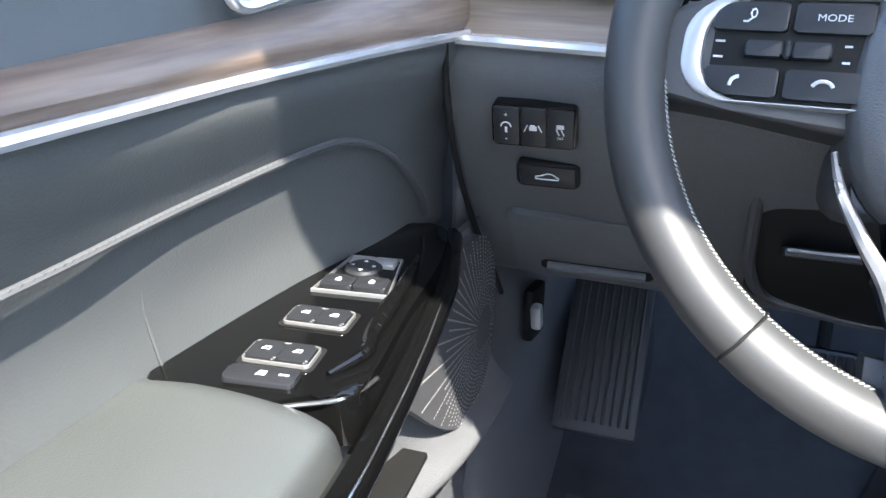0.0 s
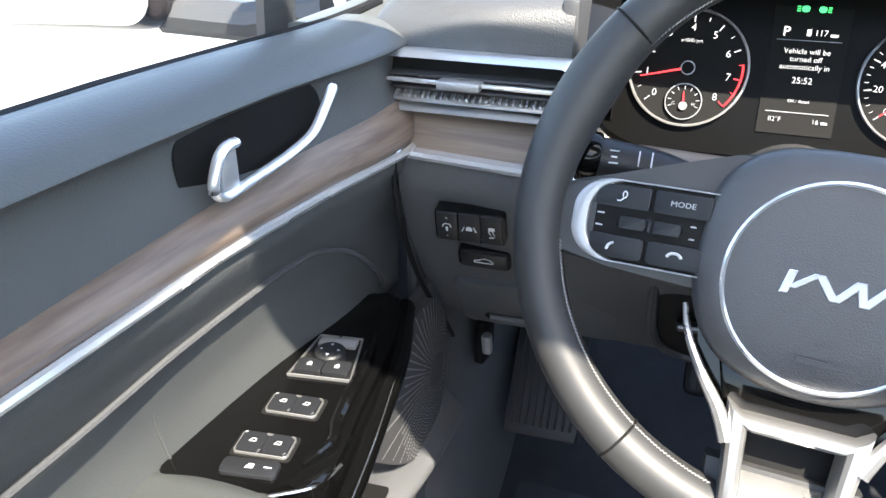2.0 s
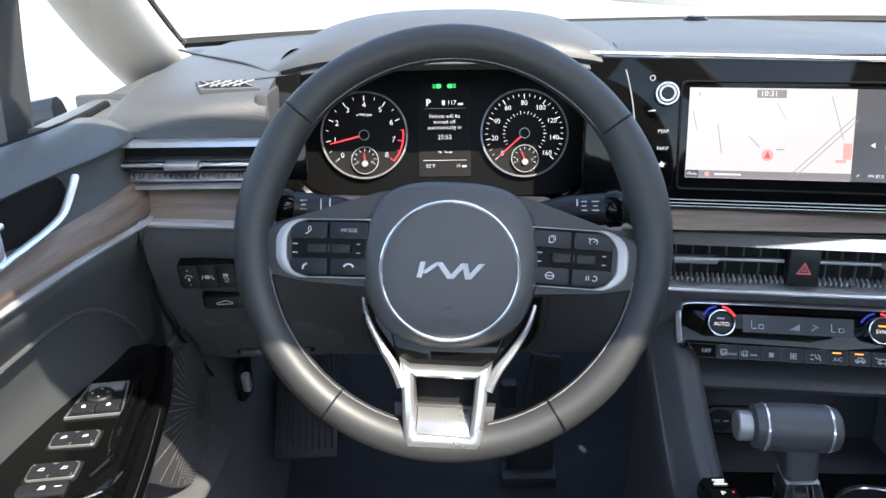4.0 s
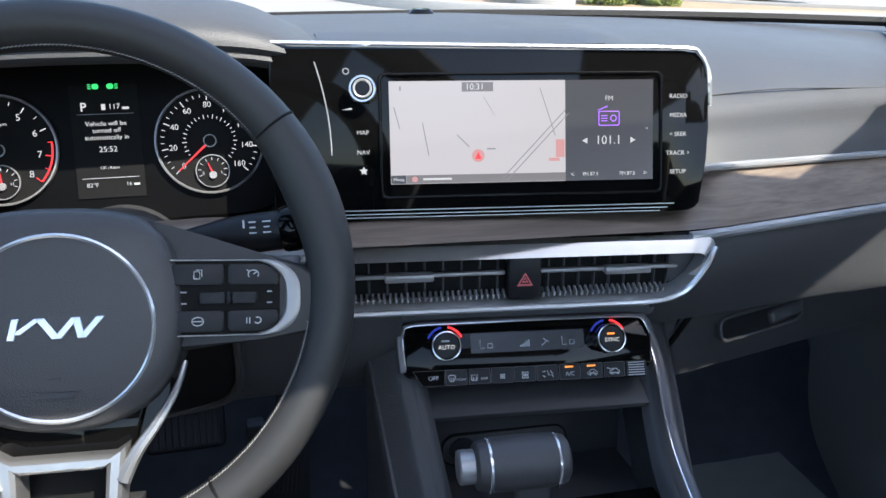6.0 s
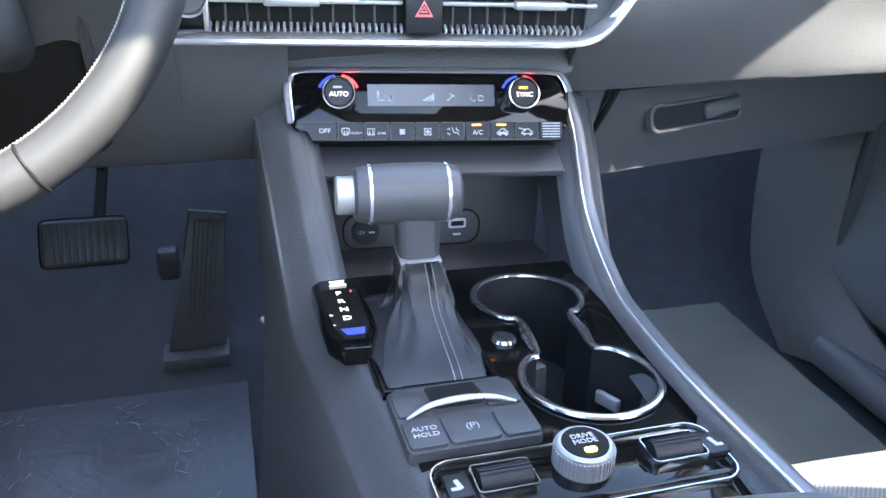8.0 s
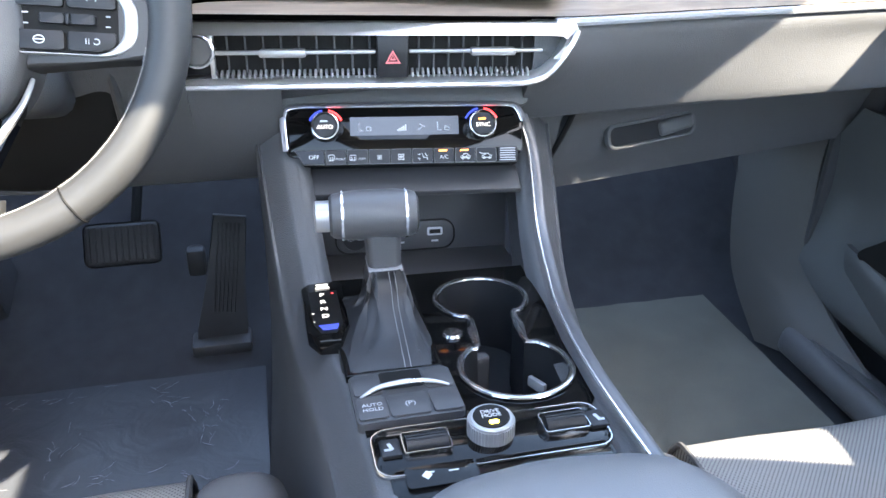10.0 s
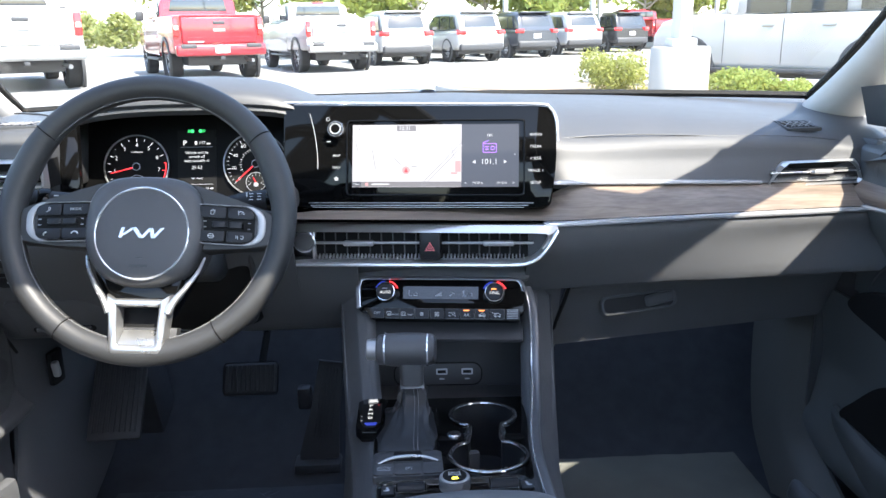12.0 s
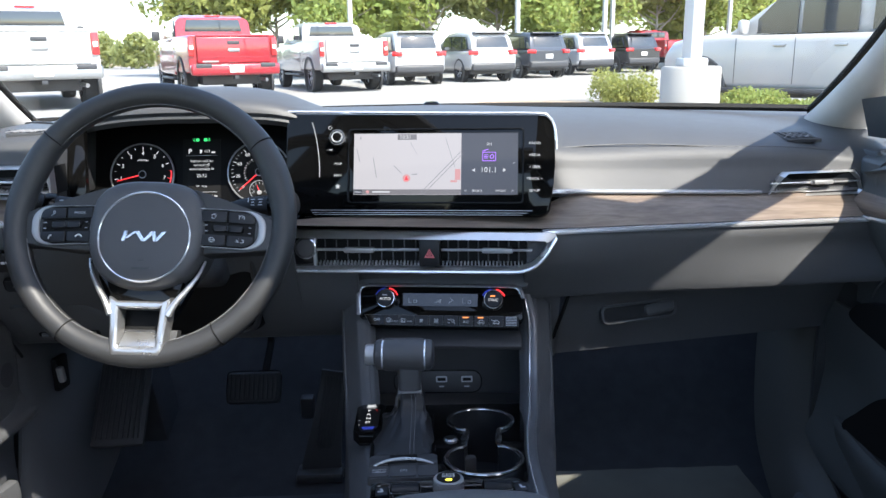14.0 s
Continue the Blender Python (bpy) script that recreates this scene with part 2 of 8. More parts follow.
def lathe(bm, prof, m=Matrix(), n=32, a0=0.0, a1=360.0):
    """A profile of (radius, height) turned about z."""
    full = abs(a1 - a0) > 359
    rows = []
    for i in range(n + (0 if full else 1)):
        a = radians(a0 + (a1 - a0) * i / n)
        rows.append([bm.verts.new(m @ Vector((r * math.cos(a), r * math.sin(a), z))) for r, z in prof])
    k = len(rows)
    for i in range(k if full else k - 1):
        p, q = rows[i], rows[(i + 1) % k]
        for j in range(len(prof) - 1):
            bm.faces.new((p[j], q[j], q[j + 1], p[j + 1]))
    bmesh.ops.remove_doubles(bm, verts=bm.verts, dist=1e-6)
    return bm


def catmull(pts, n, closed=False):
    """n points evenly along a smooth curve through pts."""
    p = [np.array(q, float) for q in pts]
    k = len(p)
    g = (lambda i: p[i % k]) if closed else (lambda i: p[min(max(i, 0), k - 1)])
    out, spans = [], k if closed else k - 1
    for s in range(n):
        u = s * spans / (n if closed else n - 1)
        i = min(int(u), spans - 1)
        t = u - i
        a, b, c, d = g(i - 1), g(i), g(i + 1), g(i + 2)
        out.append(0.5 * (2 * b + (c - a) * t + (2 * a - 5 * b + 4 * c - d) * t * t + (3 * b - a - 3 * c + d) * t ** 3))
    return out


def tube(bm, pts, r, n=10, closed=False, m=Matrix(), flat=1.0, up=(0, 0, 1)):
    """A round (or flattened) bar along pts; r is one radius or one a point."""
    p = [np.array(q, float) for q in pts]
    k = len(p)
    rows = []
    for i in range(k):
        d = p[(i + 1) % k] - p[i - 1] if closed else p[min(i + 1, k - 1)] - p[max(i - 1, 0)]
        d = d / (np.linalg.norm(d) + 1e-12)
        s = np.cross(d, np.array(up, float))
        if np.linalg.norm(s) < 1e-4:
            s = np.cross(d, (0.0, 1.0, 0.01))
        s = s / np.linalg.norm(s)
        w = np.cross(s, d)
        q = r[i] if isinstance(r, (list, tuple, np.ndarray)) else r
        rows.append([bm.verts.new(m @ Vector(p[i] + q * (math.cos(a) * s + flat * math.sin(a) * w))) for a in (2 * math.pi * j / n for j in range(n))])
    for i in range(k if closed else k - 1):
        a, b = rows[i], rows[(i + 1) % k]
        for j in range(n):
            bm.faces.new((a[j], a[(j + 1) % n], b[(j + 1) % n], b[j]))
    if not closed:
        bm.faces.new(rows[0][::-1])
        bm.faces.new(rows[-1])
    return bm


def sheet(rows, nu, nv, thick=0.0, away=(0, 0, -1)):
    """A smooth skin through rows of points (each row as long as the next), given body towards `away`."""
    bm = bmesh.new()
    cols = [catmull(r, nv) for r in rows]
    grid = list(zip(*[catmull([c[j] for c in cols], nu) for j in range(nv)]))
    vs = [[bm.verts.new(Vector(p)) for p in row] for row in grid]
    for i in range(nu - 1):
        for j in range(nv - 1):
            bm.faces.new((vs[i][j], vs[i + 1][j], vs[i + 1][j + 1], vs[i][j + 1]))
    if thick:
        w = Vector(away).normalized() * thick
        bk = [[bm.verts.new(v.co + w) for v in row] for row in vs]
        for i in range(nu - 1):
            for j in range(nv - 1):
                bm.faces.new((bk[i][j], bk[i][j + 1], bk[i + 1][j + 1], bk[i + 1][j]))
        rim = [(i, 0) for i in range(nu)] + [(nu - 1, j) for j in range(1, nv)] + [(i, nv - 1) for i in range(nu - 2, -1, -1)] + [(0, j) for j in range(nv - 2, 0, -1)]
        for a, b in zip(rim, rim[1:] + rim[:1]):
            bm.faces.new((vs[a[0]][a[1]], bk[a[0]][a[1]], bk[b[0]][b[1]], vs[b[0]][b[1]]))
    return bm


def text(body, size, m, material, parent, name="lettering", align="CENTER", bold=0.0):
    c = bpy.data.curves.new(name, "FONT")
    c.body, c.size, c.align_x, c.align_y, c.extrude, c.offset = body, size, align, "CENTER", 0.0001, bold
    c.resolution_u = 3
    tmp = bpy.data.objects.new(name, c)
    me = bpy.data.meshes.new_from_object(tmp)
    bpy.data.objects.remove(tmp)
    me.materials.clear()
    me.materials.append(material)
    ob = new(name, me)
    ob.parent = parent
    ob.matrix_local = m
    return ob


def bars(name, specs, m, material, parent, h=0.0004):
    """Small printed strokes: (x, y, width, height, turn) each."""
    if len(specs) <= 8:
        for x, y, w, t, a in specs:
            ob = part(name, boxm((w, t, h), m @ pose(x, y, h / 2, 0, 0, a)), material, parent)
        return ob
    bm = bmesh.new()
    for x, y, w, t, a in specs:
        box(bm, (w, t, h), m @ pose(x, y, h / 2, 0, 0, a))
    return tagged(part(name, bm, material, parent), kind="stuff")


def strokes(name, lines, m, material, parent, r=0.00045):
    """A printed symbol drawn as thin lines through (x, y) points."""
    bm = bmesh.new()
    for q in lines:
        tube(bm, [m @ Vector((x, y, 0.0002)) for x, y in q], r, 4)
    return part(name, bm, material, parent)


def loop(cx, cy, rx, ry, a0=0, a1=360, n=12, turn=0):
    c, d = math.cos(radians(turn)), math.sin(radians(turn))
    e = [(rx * math.cos(radians(a0 + (a1 - a0) * k / n)), ry * math.sin(radians(a0 + (a1 - a0) * k / n))) for k in range(n + 1)]
    return [(cx + c * x - d * y, cy + d * x + c * y) for x, y in e]


def sloped_ring(bm, outer, inner, depth, low, high, m):
    """A frame whose upper and lower bars both lean to face upwards."""
    k = len(outer)
    vs = [[bm.verts.new(m @ Vector((x, y, z))) for (x, y), z in zip(o, zs)] for o, zs in ((outer, [-depth] * k), (outer, [low if y > 0 else high for _, y in outer]), (inner, [high if y > 0 else low for _, y in inner]), (inner, [-depth] * k))]
    for a, b in zip(vs, vs[1:]):
        for i in range(k):
            bm.faces.new((a[i], a[(i + 1) % k], b[(i + 1) % k], b[i]))
    return bm


def lerp(table, x):
    """Straight interpolation in rows (x, values...)."""
    if x <= table[0][0]:
        return np.array(table[0][1:])
    for a, b in zip(table, table[1:]):
        if x <= b[0]:
            t = (x - a[0]) / (b[0] - a[0])
            return np.array(a[1:]) * (1 - t) + np.array(b[1:]) * t
    return np.array(table[-1][1:])


# ---- the cabin's shell ----
def quad_sheet(name, rows, nu, nv, thick, away, material, parent=None, label=""):
    return part(name, sheet(rows, nu, nv, thick, away), material, parent, label)


floor = tagged(quad_sheet("floor", [[(x, y, z) for x in (-0.80, -0.45, -0.15, 0.15, 0.45, 0.80)] for y, z in ((-1.9, 0.235), (0.0, 0.225), (0.36, 0.235), (0.52, 0.34), (0.70, 0.52), (0.78, 0.75))], 26, 12, 0.02, (0, 0, -1), CARPET), "black carpet over the car's floor and toe board", "floor", kind="structure")

ROOF_Z, HEAD_Y = 1.385, -0.29
# unseen roof skin; the assumed sunroof opening between its pieces shapes the sunlight
bm = bmesh.new()
box(bm, (1.22, 0.24, 0.03), pose(0, -0.398, ROOF_Z + 0.012), 0.008)
box(bm, (0.19, 0.78, 0.03), pose(-0.525, -0.89, ROOF_Z + 0.02), 0.008)
box(bm, (0.51, 0.78, 0.03), pose(0.350, -0.89, ROOF_Z + 0.02), 0.008)
box(bm, (1.22, 1.00, 0.03), pose(0, -1.77, ROOF_Z), 0.008)
ceiling = tagged(part("ceiling", bm, HEADLINER), "unseen pale cloth headliner with an assumed sunroof opening", "ceiling", kind="structure")
rear = tagged(part("wall_rear", boxm((1.5, 0.05, 0.9), pose(0, -2.25, 0.66), 0.02), PLASTIC), "dark rear bulkhead behind the seats", "wall", kind="structure")
for s, nm in ((-1, "wall_left"), (1, "wall_right")):
    bm = bmesh.new()
    box(bm, (0.05, 1.25, 0.76), pose(s * 0.79, -1.62, 0.60), 0.02)
    if s < 0:
        box(bm, (0.05, 0.27, 0.46), pose(s * 0.70, -0.535, 1.18, 0, s * -17, 0), 0.02)
    else:
        # unseen plates added on this side to cut the sun to its patches
        lean = Matrix(((0, -0.30, 1, 0.77), (1, 0, 0, 0), (0, 1, 0, 0.95), (0, 0, 0, 1)))
        prism(bm, [(0.26, -0.02), (0.26, 0.045), (0.10, 0.062), (0.0, 0.068), (-0.079, 0.096), (-0.163, 0.143), (-0.30, 0.25), (-0.42, 0.34), (-0.59, 0.42), (-0.59, -0.02)], 0.0, 0.02, lean)
        prism(bm, [(-0.60, -0.02), (-0.672, 0.15), (-0.77, 0.41), (-0.95, 0.42), (-0.95, -0.02)], 0.0, 0.02, lean)
    box(bm, (0.05, 0.50, 0.10), pose(s * 0.785, -0.85, 0.93), 0.02)
    box(bm, (0.05, 1.4, 0.06), pose(s * 0.60, -1.6, 1.37), 0.02)
    box(bm, (0.03, 0.66, 0.72), pose(s * 0.815, 0.51, 0.56), 0.01)
    tagged(part(nm, bm, PLASTIC), "dark unseen rear side of the cabin with added posts", "wall", kind="structure")


def windscreen_point(u, v):
    """u from -1 (left post) to 1, v from 0 (cowl) to 1 (header)."""
    hw = 0.785 + (0.58 - 0.785) * v + 0.15 * v * (1 - v)
    bow = (1 - u * u)
    return (u * hw, 0.46 + (HEAD_Y - 0.46) * v - 0.16 * v * (1 - v) + 0.09 * bow * (1 - 0.5 * v), 0.965 + (ROOF_Z - 0.965) * v + 0.012 * bow + 0.05 * v * (1 - v))


ws = tagged(part("window_1", sheet([[windscreen_point(-1 + i / 4, j / 4) for i in range(9)] for j in range(5)], 12, 24), GLASS), "clear raked windscreen above the dashboard", "windscreen", kind="structure")
ws.visible_shadow = False
bm = tube(bmesh.new(), catmull([Vector(windscreen_point(-1 + i / 6, 0.0)) + Vector((0, 0.004, 0.004)) for i in range(13)], 40), 0.008, 6)
part("seal", bm, DARK, ws, "black rubber seal along the windscreen's foot")
for s in (-1, 1):
    bm = tube(bmesh.new(), catmull([Vector(windscreen_point(s, j / 6)) + Vector((-s * 0.012, 0.012, 0.0)) for j in range(7)], 24), 0.007, 6)
    part("seal", bm, DARK, ws, "black rubber seal beside the windscreen")
    pil = thing("door_post", "pale cloth-covered windscreen pillar rising from the dashboard", "pillar", kind="structure")
    pts = catmull([Vector(windscreen_point(s * 1.0, j / 6)) + Vector((s * 0.016, -0.055 + 0.016 * max(0, j) / 6, -0.014 + 0.020 * max(0, j) / 6)) for j in range(-1, 7)], 30)
    out = catmull([Vector(windscreen_point(s * 1.0, j / 6)) + Vector((s * 0.036, -0.036, 0.0)) for j in range(-1, 7)], 20)
    part("pillar_skin", tube(bmesh.new(), out, 0.044, 10, flat=0.8), PLASTIC, pil, "dark outer skin of the pillar")
    part("pillar", tube(bmesh.new(), pts, [0.062 - 0.010 * min(1, i / 10) - 0.006 * i / 30 for i in range(30)], 16, flat=0.72), TRIMLIGHT, pil)
bm = tube(bmesh.new(), catmull([Vector(windscreen_point(-1 + i / 4, 1.0)) + Vector((0, -0.02, 0.0)) for i in range(9)], 24), 0.028, 10)
tagged(part("trim", bm, TRIMLIGHT), "pale header rail above the windscreen", "trim", kind="structure")

# ---- dashboard ----
STRIP = [(-0.70, -0.014, 0.857), (-0.40, -0.034, 0.852), (-0.24, -0.018, 0.842), (0.165, -0.009, 0.826), (0.40, 0.036, 0.821), (0.70, 0.089, 0.815)]
WOODTOP = [(-0.70, 0.006, 0.893), (-0.56, 0.003, 0.889), (-0.52, 0.001, 0.876), (-0.40, 0.0, 0.872), (-0.24, 0.012, 0.866), (-0.20, 0.020, 0.872), (0.178, 0.037, 0.876), (0.53, 0.122, 0.854), (0.70, 0.142, 0.848)]


def strip_at(x, dy=0.0, dz=0.0):
    y, z = lerp(STRIP, x)
    return Vector((x, y + dy, z + dz))


def woodtop_at(x, dy=0.0, dz=0.0):
    y, z = lerp(WOODTOP, x)
    return Vector((x, y + dy, z + dz))


dash = thing("dashboard", "dark grey soft-skinned dashboard with ash veneer and silver trim", "dashboard")
# upper pad, drawn through cross-sections along the car's width
def pad(name, sections, nu):
    rows = [[(x, y, z) for y, z in pr] for x, pr in sections]
    part(name, sheet(rows, nu, 26, 0.012, (0, 0.4, -1)), PAD, dash, "grained soft dark grey upper pad")


pad("upper_pad", (
    (-0.708, ((0.016, 0.886), (0.020, 0.922), (0.060, 0.948), (0.22, 0.962), (0.40, 0.962), (0.55, 0.958))),
    (-0.698, ((0.010, 0.892), (0.012, 0.934), (0.045, 0.962), (0.22, 0.976), (0.40, 0.972), (0.56, 0.966))),
    (-0.62, ((0.004, 0.892), (0.006, 0.936), (0.035, 0.972), (0.22, 0.982), (0.42, 0.977), (0.59, 0.970))),
    (-0.545, ((0.016, 0.892), (0.018, 0.936), (0.045, 0.976), (0.22, 0.986), (0.42, 0.980), (0.60, 0.972))),
), 24)
pad("upper_pad", (
    (-0.546, ((0.240, 0.890), (0.240, 0.936), (0.244, 0.970), (0.30, 0.984), (0.44, 0.981), (0.60, 0.972))),
    (-0.38, ((0.250, 0.890), (0.250, 0.936), (0.252, 0.975), (0.31, 0.988), (0.45, 0.987), (0.61, 0.976))),
    (-0.206, ((0.250, 0.880), (0.250, 0.930), (0.252, 0.975), (0.30, 0.990), (0.45, 0.989), (0.62, 0.978))),
), 16)
pad("upper_pad", (
    (-0.207, ((0.112, 0.900), (0.112, 0.940), (0.116, 0.974), (0.25, 0.990), (0.45, 0.989), (0.62, 0.978))),
    (-0.08, ((0.108, 0.900), (0.108, 0.940), (0.112, 0.974), (0.25, 0.990), (0.45, 0.989), (0.63, 0.979))),
    (0.05, ((0.095, 0.900), (0.095, 0.935), (0.100, 0.970), (0.25, 0.989), (0.45, 0.989), (0.63, 0.979))),
    (0.15, ((0.066, 0.880), (0.074, 0.910), (0.090, 0.948), (0.22, 0.984), (0.43, 0.985), (0.625, 0.977))),
    (0.21, ((0.046, 0.876), (0.064, 0.902), (0.094, 0.940), (0.22, 0.978), (0.43, 0.982), (0.62, 0.976))),
    (0.40, ((0.092, 0.864), (0.110, 0.895), (0.134, 0.934), (0.24, 0.967), (0.43, 0.974), (0.60, 0.972))),
    (0.60, ((0.135, 0.851), (0.150, 0.890), (0.168, 0.922), (0.25, 0.948), (0.42, 0.960), (0.57, 0.966))),
    (0.71, ((0.142, 0.848), (0.156, 0.884), (0.174, 0.908), (0.25, 0.932), (0.41, 0.950), (0.55, 0.962))),
    (0.83, ((0.17, 0.84), (0.18, 0.87), (0.20, 0.895), (0.27, 0.918), (0.40, 0.940), (0.51, 0.958))),
), 66)
part("corner_filler", boxm((0.12, 0.16, 0.03), pose(-0.762, 0.50, 0.940), 0.008), PAD, dash)
# loudspeaker strip and its border lines behind the screen
part("speaker_strip", sheet([[(x, 0.165, 0.9825), (x, 0.205, 0.9878), (x, 0.235, 0.9905)] for x in (-0.17, -0.05, 0.06, 0.13)], 20, 6, 0.004, (0, 0, -1)), dotted("punched pad", (0.050, 0.052, 0.056), 0.010, 240, 0.26), dash, "finely punched loudspeaker strip")
part("pad_line", tube(bmesh.new(), catmull([(-0.19, 0.158, 0.983), (-0.05, 0.155, 0.9818), (0.06, 0.150, 0.9800), (0.135, 0.140, 0.9735)], 20), 0.0016, 5), PLASTIC, dash)
part("pad_line", tube(bmesh.new(), catmull([(-0.555, 0.10, 0.981), (-0.60, 0.16, 0.9835), (-0.68, 0.26, 0.9795), (-0.74, 0.36, 0.973)], 20), 0.0020, 5), PLASTIC, dash)
light = thing("light_sensor", "small dark light sensor on the dashboard's crest", "sensor")
part("dome", lathe(bmesh.new(), [(0.0, 0.006), (0.012, 0.005), (0.018, 0.0), (0.018, -0.012)], pose(0.005, 0.50, 0.989), 24), GLOSS, light)
# seam across the passenger's side of the pad
part("seam", tube(bmesh.new(), catmull([(0.185, 0.0855, 0.937), (0.30, 0.108, 0.9385), (0.45, 0.141, 0.9295), (0.60, 0.1685, 0.9225), (0.68, 0.173, 0.913)], 24), 0.0010, 6), PAD, dash)

# instrument hood
HOOD = []
for x, k in ((-0.575, 0.10), (-0.560, 0.24), (-0.54, 0.46), (-0.51, 0.70), (-0.47, 0.88), (-0.42, 0.98), (-0.36, 1.0), (-0.30, 0.97), (-0.25, 0.86), (-0.215, 0.66), (-0.185, 0.38), (-0.165, 0.12)):
    lip, y0 = 0.970 + 0.030 * k, 0.080 + 0.034 * (1 - k)
    HOOD.append([(x, y0 + 0.008, lip - 0.007), (x, y0, lip + 0.002), (x, y0 + 0.020, lip + 0.018 * k + 0.003), (x, 0.19, lip + 0.036 * k), (x, 0.32, 0.980 + 0.032 * k), (x, 0.46, 0.976)])
part("hood", sheet(HOOD, 44, 18, 0.01, (0, 0.3, -1)), PAD, dash, "curved soft hood over the instruments")

part("binnacle_side", boxm((0.014, 0.24, 0.096), pose(-0.549, 0.142, 0.926), 0.004), PLASTIC, dash, "dark side of the instrument hood")
part("binnacle_side", boxm((0.014, 0.16, 0.096), pose(-0.203, 0.178, 0.922), 0.004), PLASTIC, dash, "dark side of the instrument hood")

# ash veneer band
rows = []
for i in range(47):
    x = -0.69 + 1.38 * i / 46
    tuck = 0.020 * min(1.0, max(0.0, (x + 0.27) / 0.05)) * min(1.0, max(0.0, (0.20 - x) / 0.04))
    a, b = strip_at(x, 0.004, 0.004), woodtop_at(x, 0.003 + tuck, -1.45 * tuck)
    mid = (a + b) / 2 + Vector((0, -0.004, 0))
    rows.append([a, mid, b])
part("wood_trim", sheet(rows, 80, 6, 0.006, (0, 1, 0)), WOOD, dash, "grey-brown open-grain ash veneer band")


def ribbon(x0, x1, fun, h, d, n=40):
    """A thin bright strip following the dash from x0 to x1."""
    rows = []
    for i in range(n):
        x = x0 + (x1 - x0) * i / (n - 1)
        p = fun(x)
        rows.append([p + Vector((0, d, h / 2)), p + Vector((0, -d, h / 2 - 0.001)), p + Vector((0, -d - 0.001, 0)), p + Vector((0, -d, -h / 2 + 0.001)), p + Vector((0, d, -h / 2))])
    bm = bmesh.new()
    vs = [[bm.verts.new(q) for q in r] for r in rows]
    for i in range(n - 1):
        for j in range(4):
            bm.faces.new((vs[i][j], vs[i + 1][j], vs[i + 1][j + 1], vs[i][j + 1]))
        bm.faces.new((vs[i][4], vs[i + 1][4], vs[i + 1][0], vs[i][0]))
    bm.faces.new(vs[0])
    bm.faces.new(vs[-1][::-1])
    return bm


part("lower_strip", ribbon(-0.688, -0.20, lambda x: strip_at(x), 0.008, 0.004), CHROME, dash, "thin chrome strip")
part("lower_strip", ribbon(0.150, 0.69, lambda x: strip_at(x, 0, -0.001), 0.008, 0.004), CHROME, dash, "thin chrome strip")
part("upper_strip", ribbon(0.165, 0.525, lambda x: woodtop_at(x, -0.002, 0.002), 0.007, 0.003), CHROME, dash, "thin chrome strip under the pad")

# lower dash: driver's side, passenger's side, middle
rows = []
for x in (-0.672, -0.62, -0.5, -0.35, -0.26, -0.208):
    y, z = lerp(STRIP, x)
    rows.append([(x, y + 0.002, z - 0.003), (x, y + 0.0, z - 0.03), (x, y + 0.020, 0.775), (x, 0.050, 0.70), (x, 0.088, 0.655), (x, 0.125, 0.632), (x, 0.25, 0.62)])
part("lower_panel", sheet(rows, 30, 26, 0.012, (0, 1, -0.3)), LOWER, dash, "dark grained knee panel")
rows = [[(x, 0.012 + 0.10 * (x + 0.208), 0.770), (x, 0.030, 0.735), (x, 0.050, 0.70), (x, 0.088, 0.655), (x, 0.125, 0.632), (x, 0.25, 0.62)] for x in (-0.209, -0.16, -0.12)]
part("lower_panel", sheet(rows, 8, 20, 0.012, (0, 1, -0.3)), LOWER, dash)
rows = []
for x in (0.128, 0.165, 0.25, 0.40, 0.55, 0.68, 0.73):
    y, z = lerp(STRIP, x)
    k = y
    rows.append([(x, k + 0.002, z - 0.003), (x, k - 0.002, z - 0.016), (x, k + 0.002, 0.775), (x, 0.45 * k + 0.030, 0.724), (x, 0.45 * k + 0.040, 0.714), (x, 0.45 * k + 0.075, 0.708)])
part("lower_panel", sheet(rows, 30, 20, 0.012, (0, 1, 0.2)), LOWER, dash, "dark grained panel above the glove box")
rows = []
for x in (0.128, 0.19):
    rows.append([(x, 0.05, 0.715), (x, 0.075, 0.65), (x, 0.105, 0.592), (x, 0.30, 0.57)])
part("lower_panel", sheet(rows, 4, 12, 0.012, (0, 1, 0)), LOWER, dash)
rows = [[(x, 0.02, 0.778), (x, 0.03, 0.76), (x, 0.05, 0.742), (x, 0.09, 0.70)] for x in (-0.25, -0.1, 0.1, 0.16)]
part("centre_panel", sheet(rows, 10, 10, 0.01, (0, 1, 0)), LOWER, dash)
# black sheet over the knee panel stands in for the column's shaded hollow
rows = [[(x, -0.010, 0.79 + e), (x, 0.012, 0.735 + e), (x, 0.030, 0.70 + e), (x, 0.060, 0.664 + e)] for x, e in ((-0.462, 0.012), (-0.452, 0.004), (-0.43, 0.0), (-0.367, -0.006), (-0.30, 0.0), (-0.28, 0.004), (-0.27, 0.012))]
part("column_hollow", sheet(rows, 24, 12, 0.003, (0, 1, -0.3)), DARK, dash, "black sheet standing in for the shaded hollow round the column")
lip = catmull([(-0.463, -0.010, 0.800), (-0.463, 0.012, 0.742), (-0.460, 0.032, 0.700), (-0.445, 0.054, 0.672), (-0.41, 0.061, 0.662), (-0.367, 0.063, 0.658), (-0.32, 0.061, 0.662), (-0.287, 0.054, 0.672), (-0.272, 0.032, 0.700), (-0.269, 0.012, 0.742), (-0.269, -0.010, 0.800)], 60)
part("hollow_lip", tube(bmesh.new(), lip, 0.0045, 8), PLASTIC, dash, "rounded lip of the hollow")
